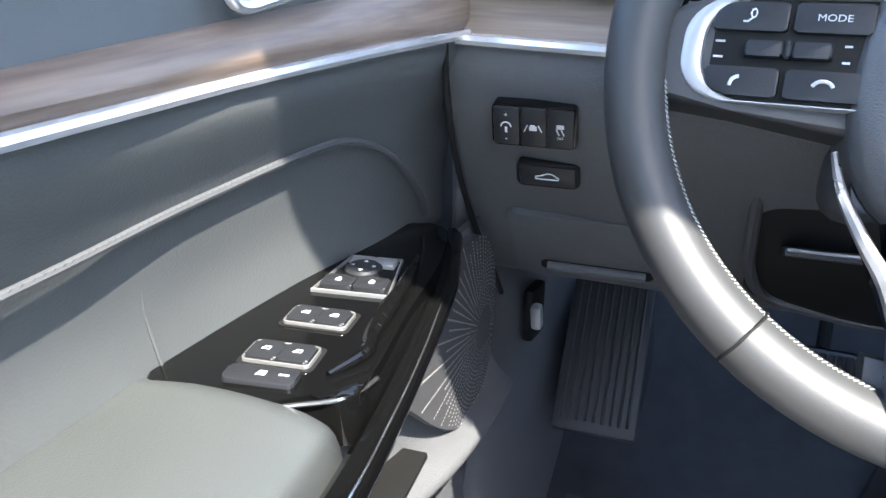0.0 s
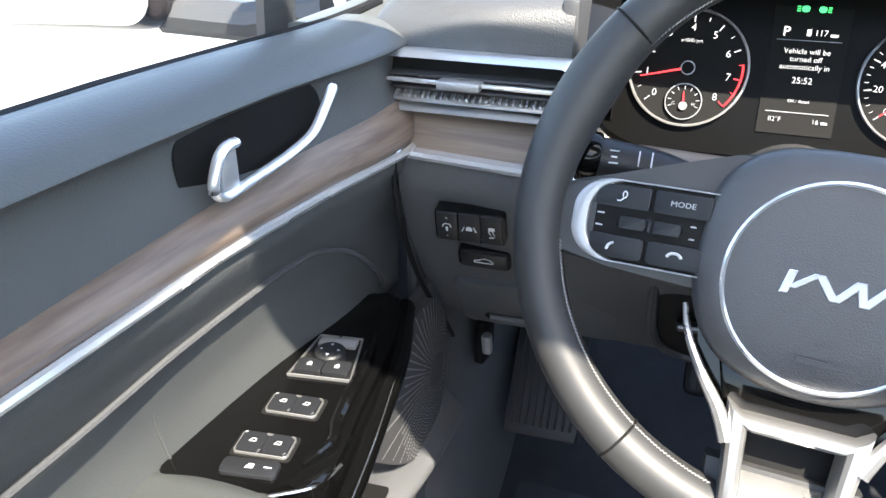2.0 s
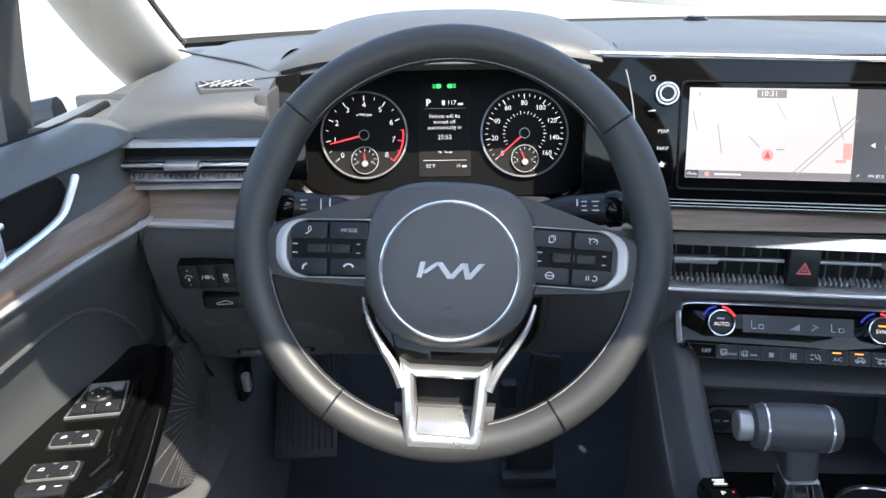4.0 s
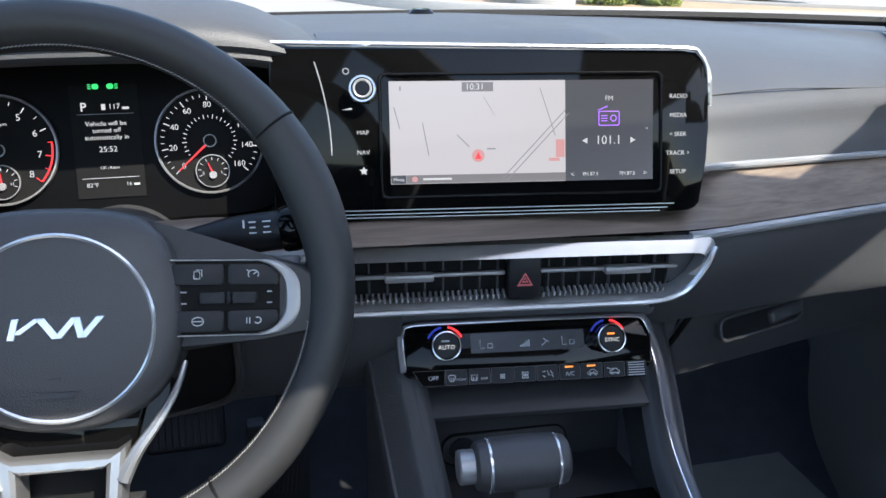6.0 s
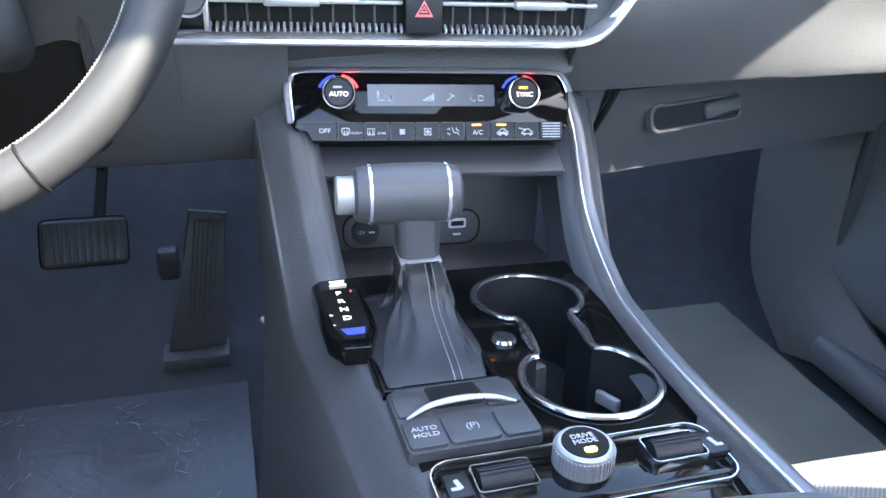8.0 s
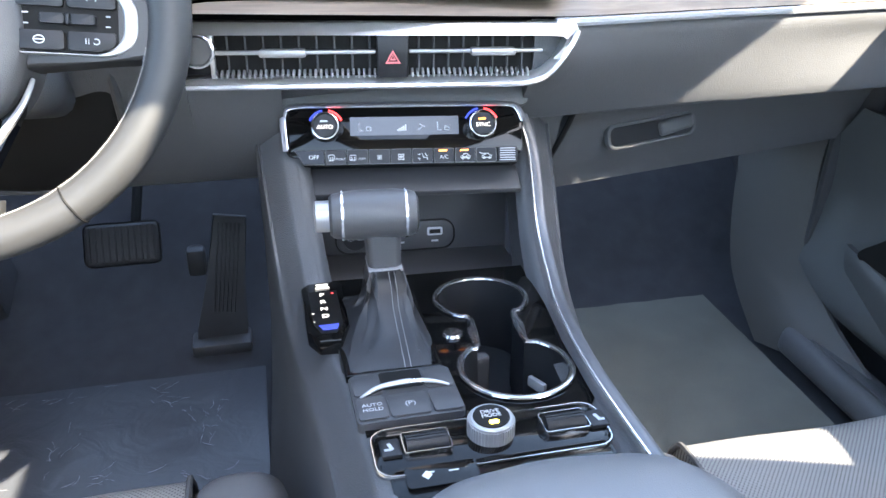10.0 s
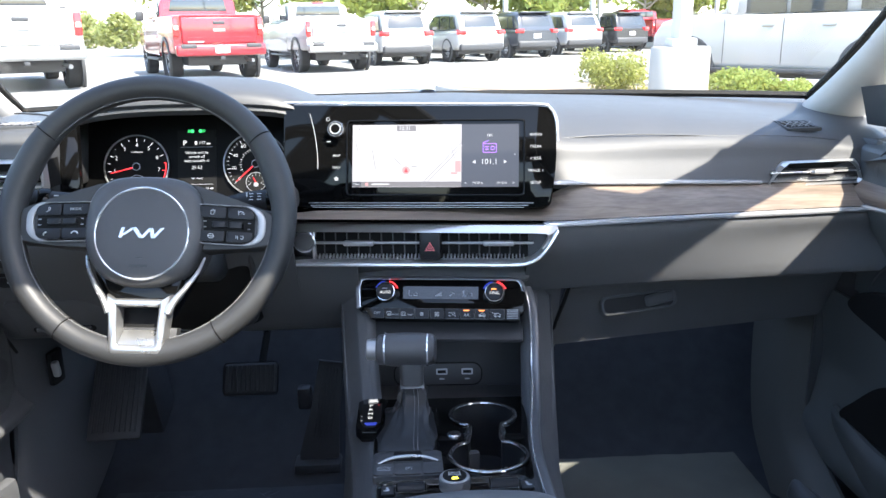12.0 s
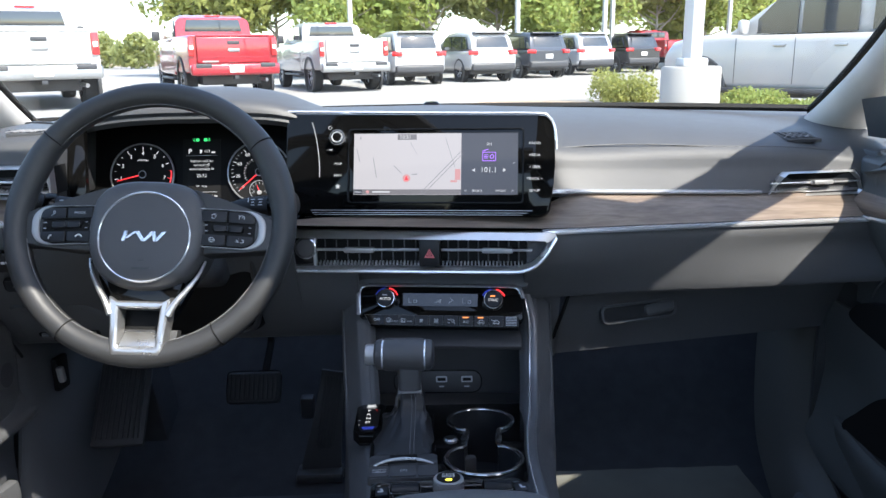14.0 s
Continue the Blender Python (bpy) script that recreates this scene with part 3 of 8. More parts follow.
# end caps and the closing board behind everything
for x in (-0.685, 0.735):
    y = -0.005 if x < 0 else 0.11
    part("end_cap", boxm((0.012, 0.47, 0.235), pose(x, y + 0.277, 0.7975), 0.005), LOWER, dash)
part("backing", boxm((1.4, 0.012, 0.29), pose(0, 0.36, 0.770), 0.004), DARK, dash)

# glove box
gb = thing("glove_box", "dark grained glove box lid with a recessed pull", "glove box")
rows = []
for x, e in ((0.194, 0.0), (0.30, 0.0), (0.45, 0.0), (0.60, 0.0), (0.705, 0.0)):
    k = 0.20 * (x - 0.19)
    rows.append([(x + 0.010, 0.058 + k, 0.706), (x + 0.006, 0.068 + k, 0.690), (x, 0.078 + k, 0.655), (x - 0.006, 0.092 + k, 0.612), (x - 0.009, 0.104 + k, 0.596), (x - 0.008, 0.20 + k, 0.585)])
part("lid", sheet(rows, 26, 16, 0.012, (0, 1, 0.1)), LOWER, gb)
part("gap", tube(bmesh.new(), catmull([(0.2010, 0.047, 0.712), (0.1955, 0.060, 0.682), (0.1880, 0.074, 0.650), (0.1800, 0.092, 0.602)], 16), 0.0032, 6), DARK, gb, "dark gap beside the lid")
G = fr((0.326, 0.0955, 0.6685), 11, 15)
# raised dark plate paints in the shade of the pull's hollow
part("recess", prism(bmesh.new(), rrect(0.128, 0.026, 0.010), -0.004, 0.0035, G @ pose(0, 0, 0, 0, 0, 2)), BUTTON, gb, "darker plate standing in for the shaded hollow behind the pull")
part("pull_frame", ringprism(bmesh.new(), rrect(0.134, 0.032, 0.012), rrect(0.124, 0.023, 0.009), -0.002, 0.006, G @ pose(0, 0, 0, 0, 0, 2)), LOWER, gb)
part("pull", boxm((0.052, 0.018, 0.012), G @ pose(0.036, 0.003, 0.004, 0, 0, 8), 0.005, 3), LOWER, gb, "paddle of the latch")


# air vents
def vent_outline(w, h, inset, flip):
    """A low trapezium, slanted at the end that faces the middle of the car."""
    a, b, i = w / 2, h / 2, inset
    if flip:
        return rrect(w - 2.4 * i, h - 2.0 * i, 0.007 - 0.4 * i)
    o = [(a - 0.004 - i, -b + i), (a - i, -b + 0.005 + i), (a - 0.003 - i, b - 0.010 - i), (a - 0.012 - i, b - i), (-a + 0.032 + i, b - i), (-a + 0.022 + 1.3 * i, b - 0.006 - i), (-a + 1.8 * i, -b + 0.004 + i), (-a + 0.004 + 1.8 * i, -b + i)]
    return o


def side_vent(label, o, yaw, w, h, flip, tilt=0):
    v = thing("air_vent", label, "air vent", "air vents of the dashboard")
    F = fr(o, yaw, tilt)
    part("duct", boxm((w - 0.006, h - 0.006, 0.05), F @ pose(0, 0, -0.030)), DARK, v)
    part("frame", sloped_ring(bmesh.new(), vent_outline(w, h, 0.0, flip), vent_outline(w, h, 0.0036, flip), 0.012, 0.002, 0.008, F), BRIGHT, v, "satin silver frame")
    for b in (0.006, -0.004):
        part("blade", boxm((w - 0.014, 0.0025, 0.022), F @ pose(0, b, -0.008, 8, 0, 0), 0.001), PLASTIC, v)
    part("bar", boxm((w - 0.010, 0.0035, 0.006), F @ pose(0, 0.001, 0.004), 0.0012), CHROME, v, "slim chrome bar")
    part("slider", boxm((0.034, 0.007, 0.014), F @ pose(-0.01 if flip else 0.01, 0.001, 0.007), 0.002), SATIN, v, "satin silver slider")
    part("ledge", boxm((w - 0.012, 0.003, 0.012), F @ pose(0, -h / 2 + 0.010, -0.002, 25, 0, 0), 0.0005), BRIGHT, v)
    tooth = boxm((0.0022, 0.0030, 0.007), Matrix(), 0.0006, 1)
    first = part("tooth", tooth, SATIN, v)
    first.matrix_local = F @ pose(-w / 2 + 0.012, -h / 2 + 0.012, 0.0005, 25, 0, 0)
    k = int((w - 0.026) / 0.0052)
    for i in range(1, k):
        shared("tooth", first.data, v, F @ pose(-w / 2 + 0.012 + i * 0.0052, -h / 2 + 0.012, 0.0005, 25, 0, 0))
    return v


side_vent("chrome-framed air vent beside the driver's door", (-0.612, -0.006, 0.9125), 0, 0.150, 0.045, True)
side_vent("chrome-framed air vent beside the passenger's door", (0.620, 0.138, 0.8665), 6, 0.166, 0.040, False, 8)


SLAT = mat("grey slat plastic", (0.20, 0.20, 0.205), 0.5)


def defroster(o, yaw, tilt):
    v = thing("defroster_vent", "dark lattice vent set in the dashboard's top", "air vent", "defroster vents")
    F = Matrix.Translation(o) @ pose(0, 0, 0, tilt, 0, yaw)
    out = [(-0.034, 0.018), (0.020, 0.019), (0.036, -0.013), (-0.022, -0.016)]
    inn = [(-0.029, 0.014), (0.017, 0.015), (0.029, -0.010), (-0.018, -0.012)]
    part("well", prism(bmesh.new(), inn, -0.008, 0.0004, F), DARK, v)
    part("frame", ringprism(bmesh.new(), out, inn, -0.006, 0.0007, F), PAD, v)
    for i in range(4):
        for a in (-40, 44):
            part("slat", boxm((0.0014, 0.028, 0.002), F @ pose(-0.016 + 0.0112 * i, 0.0015, 0.0012, 0, 0, a), 0.0006, 1), SLAT, v)
    return v


defroster((0.615, 0.195, 0.9385), -4, 18)
defroster((-0.590, 0.050, 0.9782), 4, 6)

# ---- glossy panel with the screen ----
S = fr((-0.0035, 0.0435, 0.9225), -8, 16)
panel = thing("infotainment_panel", "piano-black panel with a lit map screen and side buttons", "infotainment display")
o2 = [(-0.225, -0.076)] + [(0.135, -0.0775)] + [(0.155 + 0.010 * math.sin(radians(a)) * 1.6, -0.0665 - 0.011 * math.cos(radians(a))) for a in (15, 45, 75)] + [(0.1755, -0.03), (0.1775, 0.0), (0.1765, 0.035)] + [(0.163 + 0.013 * math.cos(radians(a)), 0.056 + 0.014 * math.sin(radians(a))) for a in (15, 45, 75)] + [(0.150, 0.0705), (-0.225, 0.0765)]
part("body", prism(bmesh.new(), o2, -0.030, -0.002, S, 0.003), GLOSS, panel)
edge = catmull([(-0.225, 0.0785, 0.0), (-0.1, 0.0765, 0.0), (0.05, 0.074, 0.0), (0.150, 0.0725, 0.0), (0.168, 0.067, -0.001), (0.177, 0.050, -0.002), (0.1795, 0.02, -0.004)], 40)
part("top_trim", tube(bmesh.new(), [S @ Vector(p) for p in edge], 0.0022, 6), CHROME, panel, "thin chrome line along the panel")
for b, w, a0 in ((-0.0700, 0.33, -0.02), (-0.0735, 0.32, -0.022), (-0.0765, 0.31, -0.024)):
    part("groove", boxm((w, 0.0009, 0.0012), S @ pose(a0, b, -0.0018)), SATIN, panel)
part("bezel", ringprism(bmesh.new(), rrect(0.262, 0.112, 0.006), rrect(0.257, 0.107, 0.005), -0.003, 0.0006, S @ pose(0.0015, -0.004, 0)), GLOSS, panel)
scr = part("screen", boxm((0.2436, 0.0914, 0.001), S @ pose(0.0018, -0.0012, -0.0016)), SCREEN_DARK, panel, "lit display with map and radio pages")
MW = 0.1605
mx = 0.0018 - 0.1218 + MW / 2
part("map_page", boxm((MW, 0.0914, 0.0006), S @ pose(mx, -0.0012, -0.0009)), MAP_PAPER, scr, "pale street map")
T = S @ pose(0, 0, -0.0005)
part("footer", boxm((MW - 0.014, 0.0075, 0.0003), T @ pose(mx + 0.007, -0.0428, 0)), MAP_BAR, scr)
part("menu_key", boxm((0.0135, 0.0075, 0.0003), T @ pose(-0.1130, -0.0428, 0.00005)), SCREEN_DARK, scr)
text("Menu", 0.0045, T @ pose(-0.1130, -0.0428, 0.0004), WHITE_INK, scr)
bars("road_name", [(-0.078, -0.0428, 0.026, 0.0018, 0)], T @ pose(0, 0, 0.0003), WHITE_INK, scr)
part("clock_ground", boxm((0.0285, 0.0082, 0.0003), T @ pose(mx - 0.0005, 0.0390, 0)), MAP_BAR, scr)
text("10:31", 0.0078, T @ pose(mx - 0.003, 0.0389, 0.0004), WHITE_INK, scr)
part("footer_mark", prism(bmesh.new(), rrect(0.005, 0.005, 0.0024), 0, 0.0003, T @ pose(-0.0985, -0.0428, 0.0001)), MAP_PINK, scr)
bars("street", [(-0.1135, 0.012, 0.0008, 0.020, 14), (-0.0880, -0.007, 0.0008, 0.030, 10), (0.011, -0.013, 0.0008, 0.085, -44), (0.0145, -0.0155, 0.0008, 0.085, -44), (0.024, 0.016, 0.0006, 0.045, 18), (-0.0540, -0.009, 0.0008, 0.016, 45), (-0.030, 0.022, 0.0004, 0.020, 30), (-0.110, 0.038, 0.0012, 0.004, 0)], T, MAP_GREY, scr)
bars("block", [(0.0355, -0.017, 0.008, 0.016, 0), (0.030, -0.027, 0.010, 0.003, 0)], T, MAP_PINK, scr)
part("marker", prism(bmesh.new(), rrect(0.0115, 0.0115, 0.0057), 0, 0.0004, T @ pose(-0.0405, -0.0225, 0.0001)), MAP_PINK, scr, "round red position mark")
bm = prism(bmesh.new(), [(0, 0.004), (-0.003, -0.003), (0.003, -0.003)], 0, 0.0003, T @ pose(-0.0405, -0.0225, 0.0006))
part("arrow", bm, RED_INK, scr)
bars("street_name", [(-0.0285, -0.0165, 0.008, 0.0012, 0)], T, MAP_GREY, scr)
RX = 0.0815
text("FM", 0.0062, T @ pose(RX, 0.0275, 0.0003), WHITE_INK, scr)
part("radio_icon", ringprism(bmesh.new(), rrect(0.020, 0.0135, 0.0015), rrect(0.0182, 0.0117, 0.0010), 0, 0.0004, T @ pose(RX, 0.0095, 0)), PURPLE_INK, scr, "violet radio symbol")
part("radio_dial", ringprism(bmesh.new(), rrect(0.0062, 0.0062, 0.003), rrect(0.0042, 0.0042, 0.002), 0, 0.0004, T @ pose(RX + 0.0042, 0.0095, 0)), PURPLE_INK, scr)
bars("radio_lines", [(RX - 0.0045, 0.0118, 0.006, 0.0009, 0), (RX - 0.0045, 0.0095, 0.006, 0.0009, 0), (RX - 0.0045, 0.0072, 0.006, 0.0009, 0), (RX - 0.006, 0.0186, 0.010, 0.0009, 22)], T, PURPLE_INK, scr)
text("101.1", 0.0112, T @ pose(RX - 0.0005, -0.0105, 0.0003), WHITE_INK, scr)
for sx in (-1, 1):
    part("arrow", prism(bmesh.new(), [(sx * 0.0030, 0), (-sx * 0.0018, 0.0028), (-sx * 0.0018, -0.0028)], 0, 0.0003, T @ pose(RX + sx * 0.0222, -0.0105, 0)), WHITE_INK, scr)
    text("FM 87.5", 0.0046, T @ pose(RX + sx * 0.0175, -0.0412, 0.0003), WHITE_INK, scr)
    text("<" if sx < 0 else ">", 0.0062, T @ pose(RX + sx * 0.0345, -0.0412, 0.0003), WHITE_INK, scr)
bars("page_dot", [(0.1175, 0.0, 0.0012, 0.0012, 0)], T, WHITE_INK, scr)
for i, w in enumerate(("RADIO", "MEDIA", "< SEEK", "TRACK >", "SETUP")):
    text(w, 0.0056, S @ pose(0.1480, 0.0290 - 0.0174 * i, -0.0014), WHITE_INK, panel, "button_lettering")
for i, w in enumerate(("MAP", "NAV")):
    text(w, 0.0056, S @ pose(-0.1440, -0.0005 - 0.0175 * i, -0.0014), WHITE_INK, panel, "button_lettering")
star = [(0.0042 * (1 if k % 2 == 0 else 0.45) * math.sin(k * math.pi / 5), 0.0042 * (1 if k % 2 == 0 else 0.45) * math.cos(k * math.pi / 5)) for k in range(10)]
part("star", prism(bmesh.new(), star, 0, 0.0004, S @ pose(-0.1440, -0.0345, -0.0018)), WHITE_INK, panel)
K = S @ pose(-0.1435, 0.0372, -0.002)
kn = part("volume_knob", lathe(bmesh.new(), [(0.0, 0.0145), (0.0060, 0.0145), (0.0066, 0.0138), (0.0066, 0.0125), (0.0100, 0.0120), (0.0100, 0.0)], K), GLOSS, panel, "glossy black volume knob")
part("cap_ring", lathe(bmesh.new(), [(0.0064, 0.0120), (0.0086, 0.0120), (0.0086, 0.0142), (0.0078, 0.0152), (0.0064, 0.0148)], K, 40), SATIN, kn, "satin inner ring")
part("ring", lathe(bmesh.new(), [(0.0098, 0.0), (0.0125, 0.0), (0.0125, 0.012), (0.0115, 0.0135), (0.0098, 0.0135)], K), DIMCHROME, kn, "bright chrome ring")
part("slit", prism(bmesh.new(), [(-0.0045, -0.0008), (0.0045, 0.0012), (0.0045, -0.0008)], 0, 0.0003, K @ pose(-0.014, -0.0165, 0.0004)), WHITE_INK, panel)
part("power_mark", lathe(bmesh.new(), [(0.0022, 0), (0.0029, 0), (0.0029, 0.0003), (0.0022, 0.0003)], K @ pose(-0.014, 0.0165, 0.0002), 20), WHITE_INK, panel)
arc = [S @ Vector((-0.1720 - 0.013 * (i / 20 - 1) ** 2 + 0.0, 0.062 - 0.082 * i / 20, -0.0016)) for i in range(21)]
part("edge_line", tube(bmesh.new(), arc, 0.0007, 5), SATIN, panel)

# ---- instrument cluster ----
D = fr((-0.374, 0.154, 0.900), 0, 18)
clu = thing("instrument_cluster", "black instrument cluster with two red-needled dials", "instrument cluster")
part("face", prism(bmesh.new(), rrect(0.40, 0.165, 0.030), -0.010, -0.002, D @ pose(0.0, 0.010, 0)), mat("instrument black", 0.003, 0.4, spec=0.1, var=0.05), clu)
outl, inl = rrect(0.470, 0.172, (0.035, 0.030, 0.06, 0.05), 8), rrect(0.365, 0.158, (0.055, 0.055, 0.065, 0.065), 8)
bm = bmesh.new()
ro = [bm.verts.new(D @ Vector((x * 0.775 + 0.002, (y + 0.004) if y > 0 else y * 1.22, 0.085 - (0.030 if y > 0 else 0.005)))) for x, y in outl]
ri = [bm.verts.new(D @ Vector((x, y + 0.008, 0.0))) for x, y in inl]
rings = [ro]
for k in range(1, 6):
    f = k / 6
    rings.append([bm.verts.new(a.co.lerp(b.co, f) + D.to_3x3() @ Vector((0, 0, -0.030 * math.sin(math.pi * f)))) for a, b in zip(ro, ri)])
rings.append(ri)
for ra, rb in zip(rings, rings[1:]):
    for i in range(len(ro)):
        bm.faces.new((ra[i], ra[(i + 1) % len(ro)], rb[(i + 1) % len(ro)], rb[i]))
part("surround", bm, PODGLOSS, clu, "glossy funnel round the dials")
part("wing", prism(bmesh.new(), [(-0.030, 0.048), (0.022, 0.052), (0.020, -0.060), (-0.034, -0.052)], -0.02, 0.0, fr((-0.538, 0.062, 0.935), 12, 16), 0.004), GLOSS, clu, "glossy side wing")


def dial(cx, marks, lo, hi, red_from, needle, small):
    F = D @ pose(cx, 0.0, 0.0)
    d = part("dial", lathe(bmesh.new(), [(0.0, 0.0), (0.0485, 0.0), (0.0488, 0.0012)], F, 48), DARK, clu)
    part("rim", lathe(bmesh.new(), [(0.0485, 0.0), (0.0510, 0.0), (0.0505, 0.0040), (0.0490, 0.0044), (0.0485, 0.002)], F, 56), SATIN, d, "satin ring")
    a0, a1 = 222.0, -42.0
    specs, redspecs = [], []
    n = (hi - lo) * 2 if hi < 20 else 32
    for i in range(n + 1):
        f = i / n
        a = a0 + (a1 - a0) * f
        big = i % (2 if hi < 20 else 4) == 0
        ln = 0.0058 if big else 0.0032
        r = 0.0450 - ln / 2
        (redspecs if lo + f * (hi - lo) >= red_from else specs).append((r * math.cos(radians(a)), r * math.sin(radians(a)), ln, 0.0010 if big else 0.0006, a))
    bars("tick", specs, F @ pose(0, 0, 0.0006), WHITE_INK, d)
    if redspecs:
        bars("red_tick", redspecs, F @ pose(0, 0, 0.0006), RED_INK, d)
        arcp = [F @ Vector((0.0452 * math.cos(radians(a)), 0.0452 * math.sin(radians(a)), 0.001)) for a in np.linspace(a1, a0 + (a1 - a0) * (red_from - lo) / (hi - lo), 20)]
        part("red_zone", tube(bmesh.new(), arcp, 0.0010, 5), RED_INK, d)
    for v in marks:
        a = radians(a0 + (a1 - a0) * (v - lo) / (hi - lo))
        text(str(v), 0.0088 if hi < 20 else 0.0078, F @ pose(0.0345 * math.cos(a), 0.0345 * math.sin(a), 0.0008), WHITE_INK, d, "numeral")
    if hi > 20:
        inner = []
        for i in range(27):
            a = a0 + (a1 - a0) * i / 26
            inner.append((0.0235 * math.cos(radians(a)), 0.0235 * math.sin(radians(a)), 0.004 if i % 2 == 0 else 0.002, 0.0007, a))
        bars("inner_tick", inner, F @ pose(0, 0, 0.0006), WHITE_INK, d)
    a = a0 + (a1 - a0) * (needle - lo) / (hi - lo)
    nd = prism(bmesh.new(), [(0.004, -0.0010), (0.0410, -0.0005), (0.0410, 0.0005), (0.004, 0.0010)], 0.002, 0.0032, F @ pose(0, 0, 0, 0, 0, a))
    part("needle", nd, RED_INK, d, "red needle")
    part("needle_hub", lathe(bmesh.new(), [(0.0, 0.0042), (0.0048, 0.0042), (0.0056, 0.003), (0.0056, 0.001)], F, 24), DARK, d)
    part("hub_ring", lathe(bmesh.new(), [(0.0052, 0.0030), (0.0062, 0.0030), (0.0062, 0.0040), (0.0052, 0.0040)], F, 24), SATIN, d)
    Q = F @ pose(0.0003, -0.0290, 0.0014)
    sd = part("gauge", lathe(bmesh.new(), [(0.0, 0.0), (0.0148, 0.0), (0.0150, 0.0008)], Q, 32), DARK, d)
    part("gauge_ring", lathe(bmesh.new(), [(0.0148, 0.0), (0.0160, 0.0), (0.0158, 0.0020), (0.0150, 0.0020)], Q, 36), SATIN, d)
    gs = []
    for i in range(9):
        b = 200 - 220 * i / 8
        gs.append((0.0120 * math.cos(radians(b)), 0.0120 * math.sin(radians(b)), 0.0030, 0.0007, b))
    bars("gauge_tick", gs, Q @ pose(0, 0, 0.0004), WHITE_INK, d)
    for w, sx in zip(small, (-1, 1)):
        text(w, 0.0042, Q @ pose(sx * 0.0085, -0.002, 0.0006), WHITE_INK, d, "numeral")
    gn = prism(bmesh.new(), [(-0.0010, 0.0), (0.0010, 0.0), (0.0004, 0.0105), (-0.0004, 0.0105)], 0.001, 0.0018, Q @ pose(0, -0.002, 0, 0, 0, 4 if hi < 20 else 22))
    part("gauge_needle", gn, RED_INK, d)
    part("gauge_hub", lathe(bmesh.new(), [(0.0, 0.0024), (0.0034, 0.0024), (0.0038, 0.0012)], Q @ pose(0, -0.004, 0), 20), SATIN, d)
    return d


tach = dial(-0.0925, range(9), 0, 8, 6.5, 0.85, ("C", "H"))
text("x1000rpm", 0.0044, D @ pose(-0.0925, 0.0235, 0.0008), WHITE_INK, tach)
dial(0.0925, range(0, 161, 20), 0, 160, 999, 0, ("E", "F"))
ctr = part("trip_display", boxm((0.060, 0.105, 0.001), D @ pose(0.0005, 0.004, -0.0012), 0.0), DARK, clu, "small screen between the dials")
CT = D @ pose(0.0005, 0, 0.0)
text("P", 0.0110, CT @ pose(-0.0185, 0.0360, 0), WHITE_INK, ctr, bold=0.0002)
text("117", 0.0070, CT @ pose(0.0085, 0.0360, 0), WHITE_INK, ctr)
bars("fuel_mark", [(-0.0010, 0.0360, 0.0035, 0.0055, 0), (0.0185, 0.0345, 0.006, 0.0022, 0)], CT, WHITE_INK, ctr)
bars("rule", [(0, 0.0295, 0.050, 0.0005, 0), (0, -0.0300, 0.050, 0.0005, 0)], CT, INK, ctr)
for i, w in enumerate(("Vehicle will be", "turned off", "automatically in")):
    text(w, 0.0062, CT @ pose(0, 0.0205 - 0.0064 * i, 0), WHITE_INK, ctr)
text("25:52", 0.0074, CT @ pose(0, -0.0035, 0), WHITE_INK, ctr)
text("OK : Reset", 0.0038, CT @ pose(0, -0.0205, 0), INK, ctr)
text("82°F", 0.0056, CT @ pose(-0.0165, -0.0365, 0), WHITE_INK, ctr)
text("16", 0.0056, CT @ pose(0.0155, -0.0365, 0), WHITE_INK, ctr)
bars("mile_mark", [(0.0225, -0.0370, 0.005, 0.002, 0)], CT, INK, ctr)
for sx in (-1, 1):
    part("telltale", prism(bmesh.new(), rrect(0.0060, 0.0050, 0.002), 0, 0.0004, CT @ pose(sx * 0.0065, 0.0550, 0)), GREEN_INK, ctr, "green lamp symbol")
    bars("telltale_rays", [(sx * 0.0118, 0.0568, 0.0030, 0.0008, 0), (sx * 0.0118, 0.0550, 0.0030, 0.0008, 0), (sx * 0.0118, 0.0532, 0.0030, 0.0008, 0)], CT, GREEN_INK, ctr)

# ---- middle vents ----
cv = thing("centre_vent", "wide silver-framed twin air vent in the dashboard's middle", "air vent", "air vents of the dashboard")
V = fr((-0.030, 0.003, 0.800), -7, 4)
part("duct", boxm((0.36, 0.046, 0.05), V @ pose(-0.005, -0.001, -0.034)), DARK, cv)
vent_edge = [(-0.20, 0.030), (0.178, 0.0265), (0.198, 0.0258), (0.2005, 0.021), (0.193, 0.008), (0.184, -0.006), (0.172, -0.019), (0.157, -0.0262), (0.140, -0.0292), (-0.20, -0.0282)]
inner = [(-0.20, 0.0195), (0.168, 0.0168), (0.1835, 0.0160), (0.1870, 0.0128), (0.1830, 0.004), (0.1765, -0.0075), (0.1660, -0.0170), (0.1540, -0.0218), (0.1390, -0.0236), (-0.20, -0.0232)]
part("frame", sloped_ring(bmesh.new(), vent_edge, inner, 0.014, 0.002, 0.012, V), BRIGHT, cv, "broad satin silver frame")
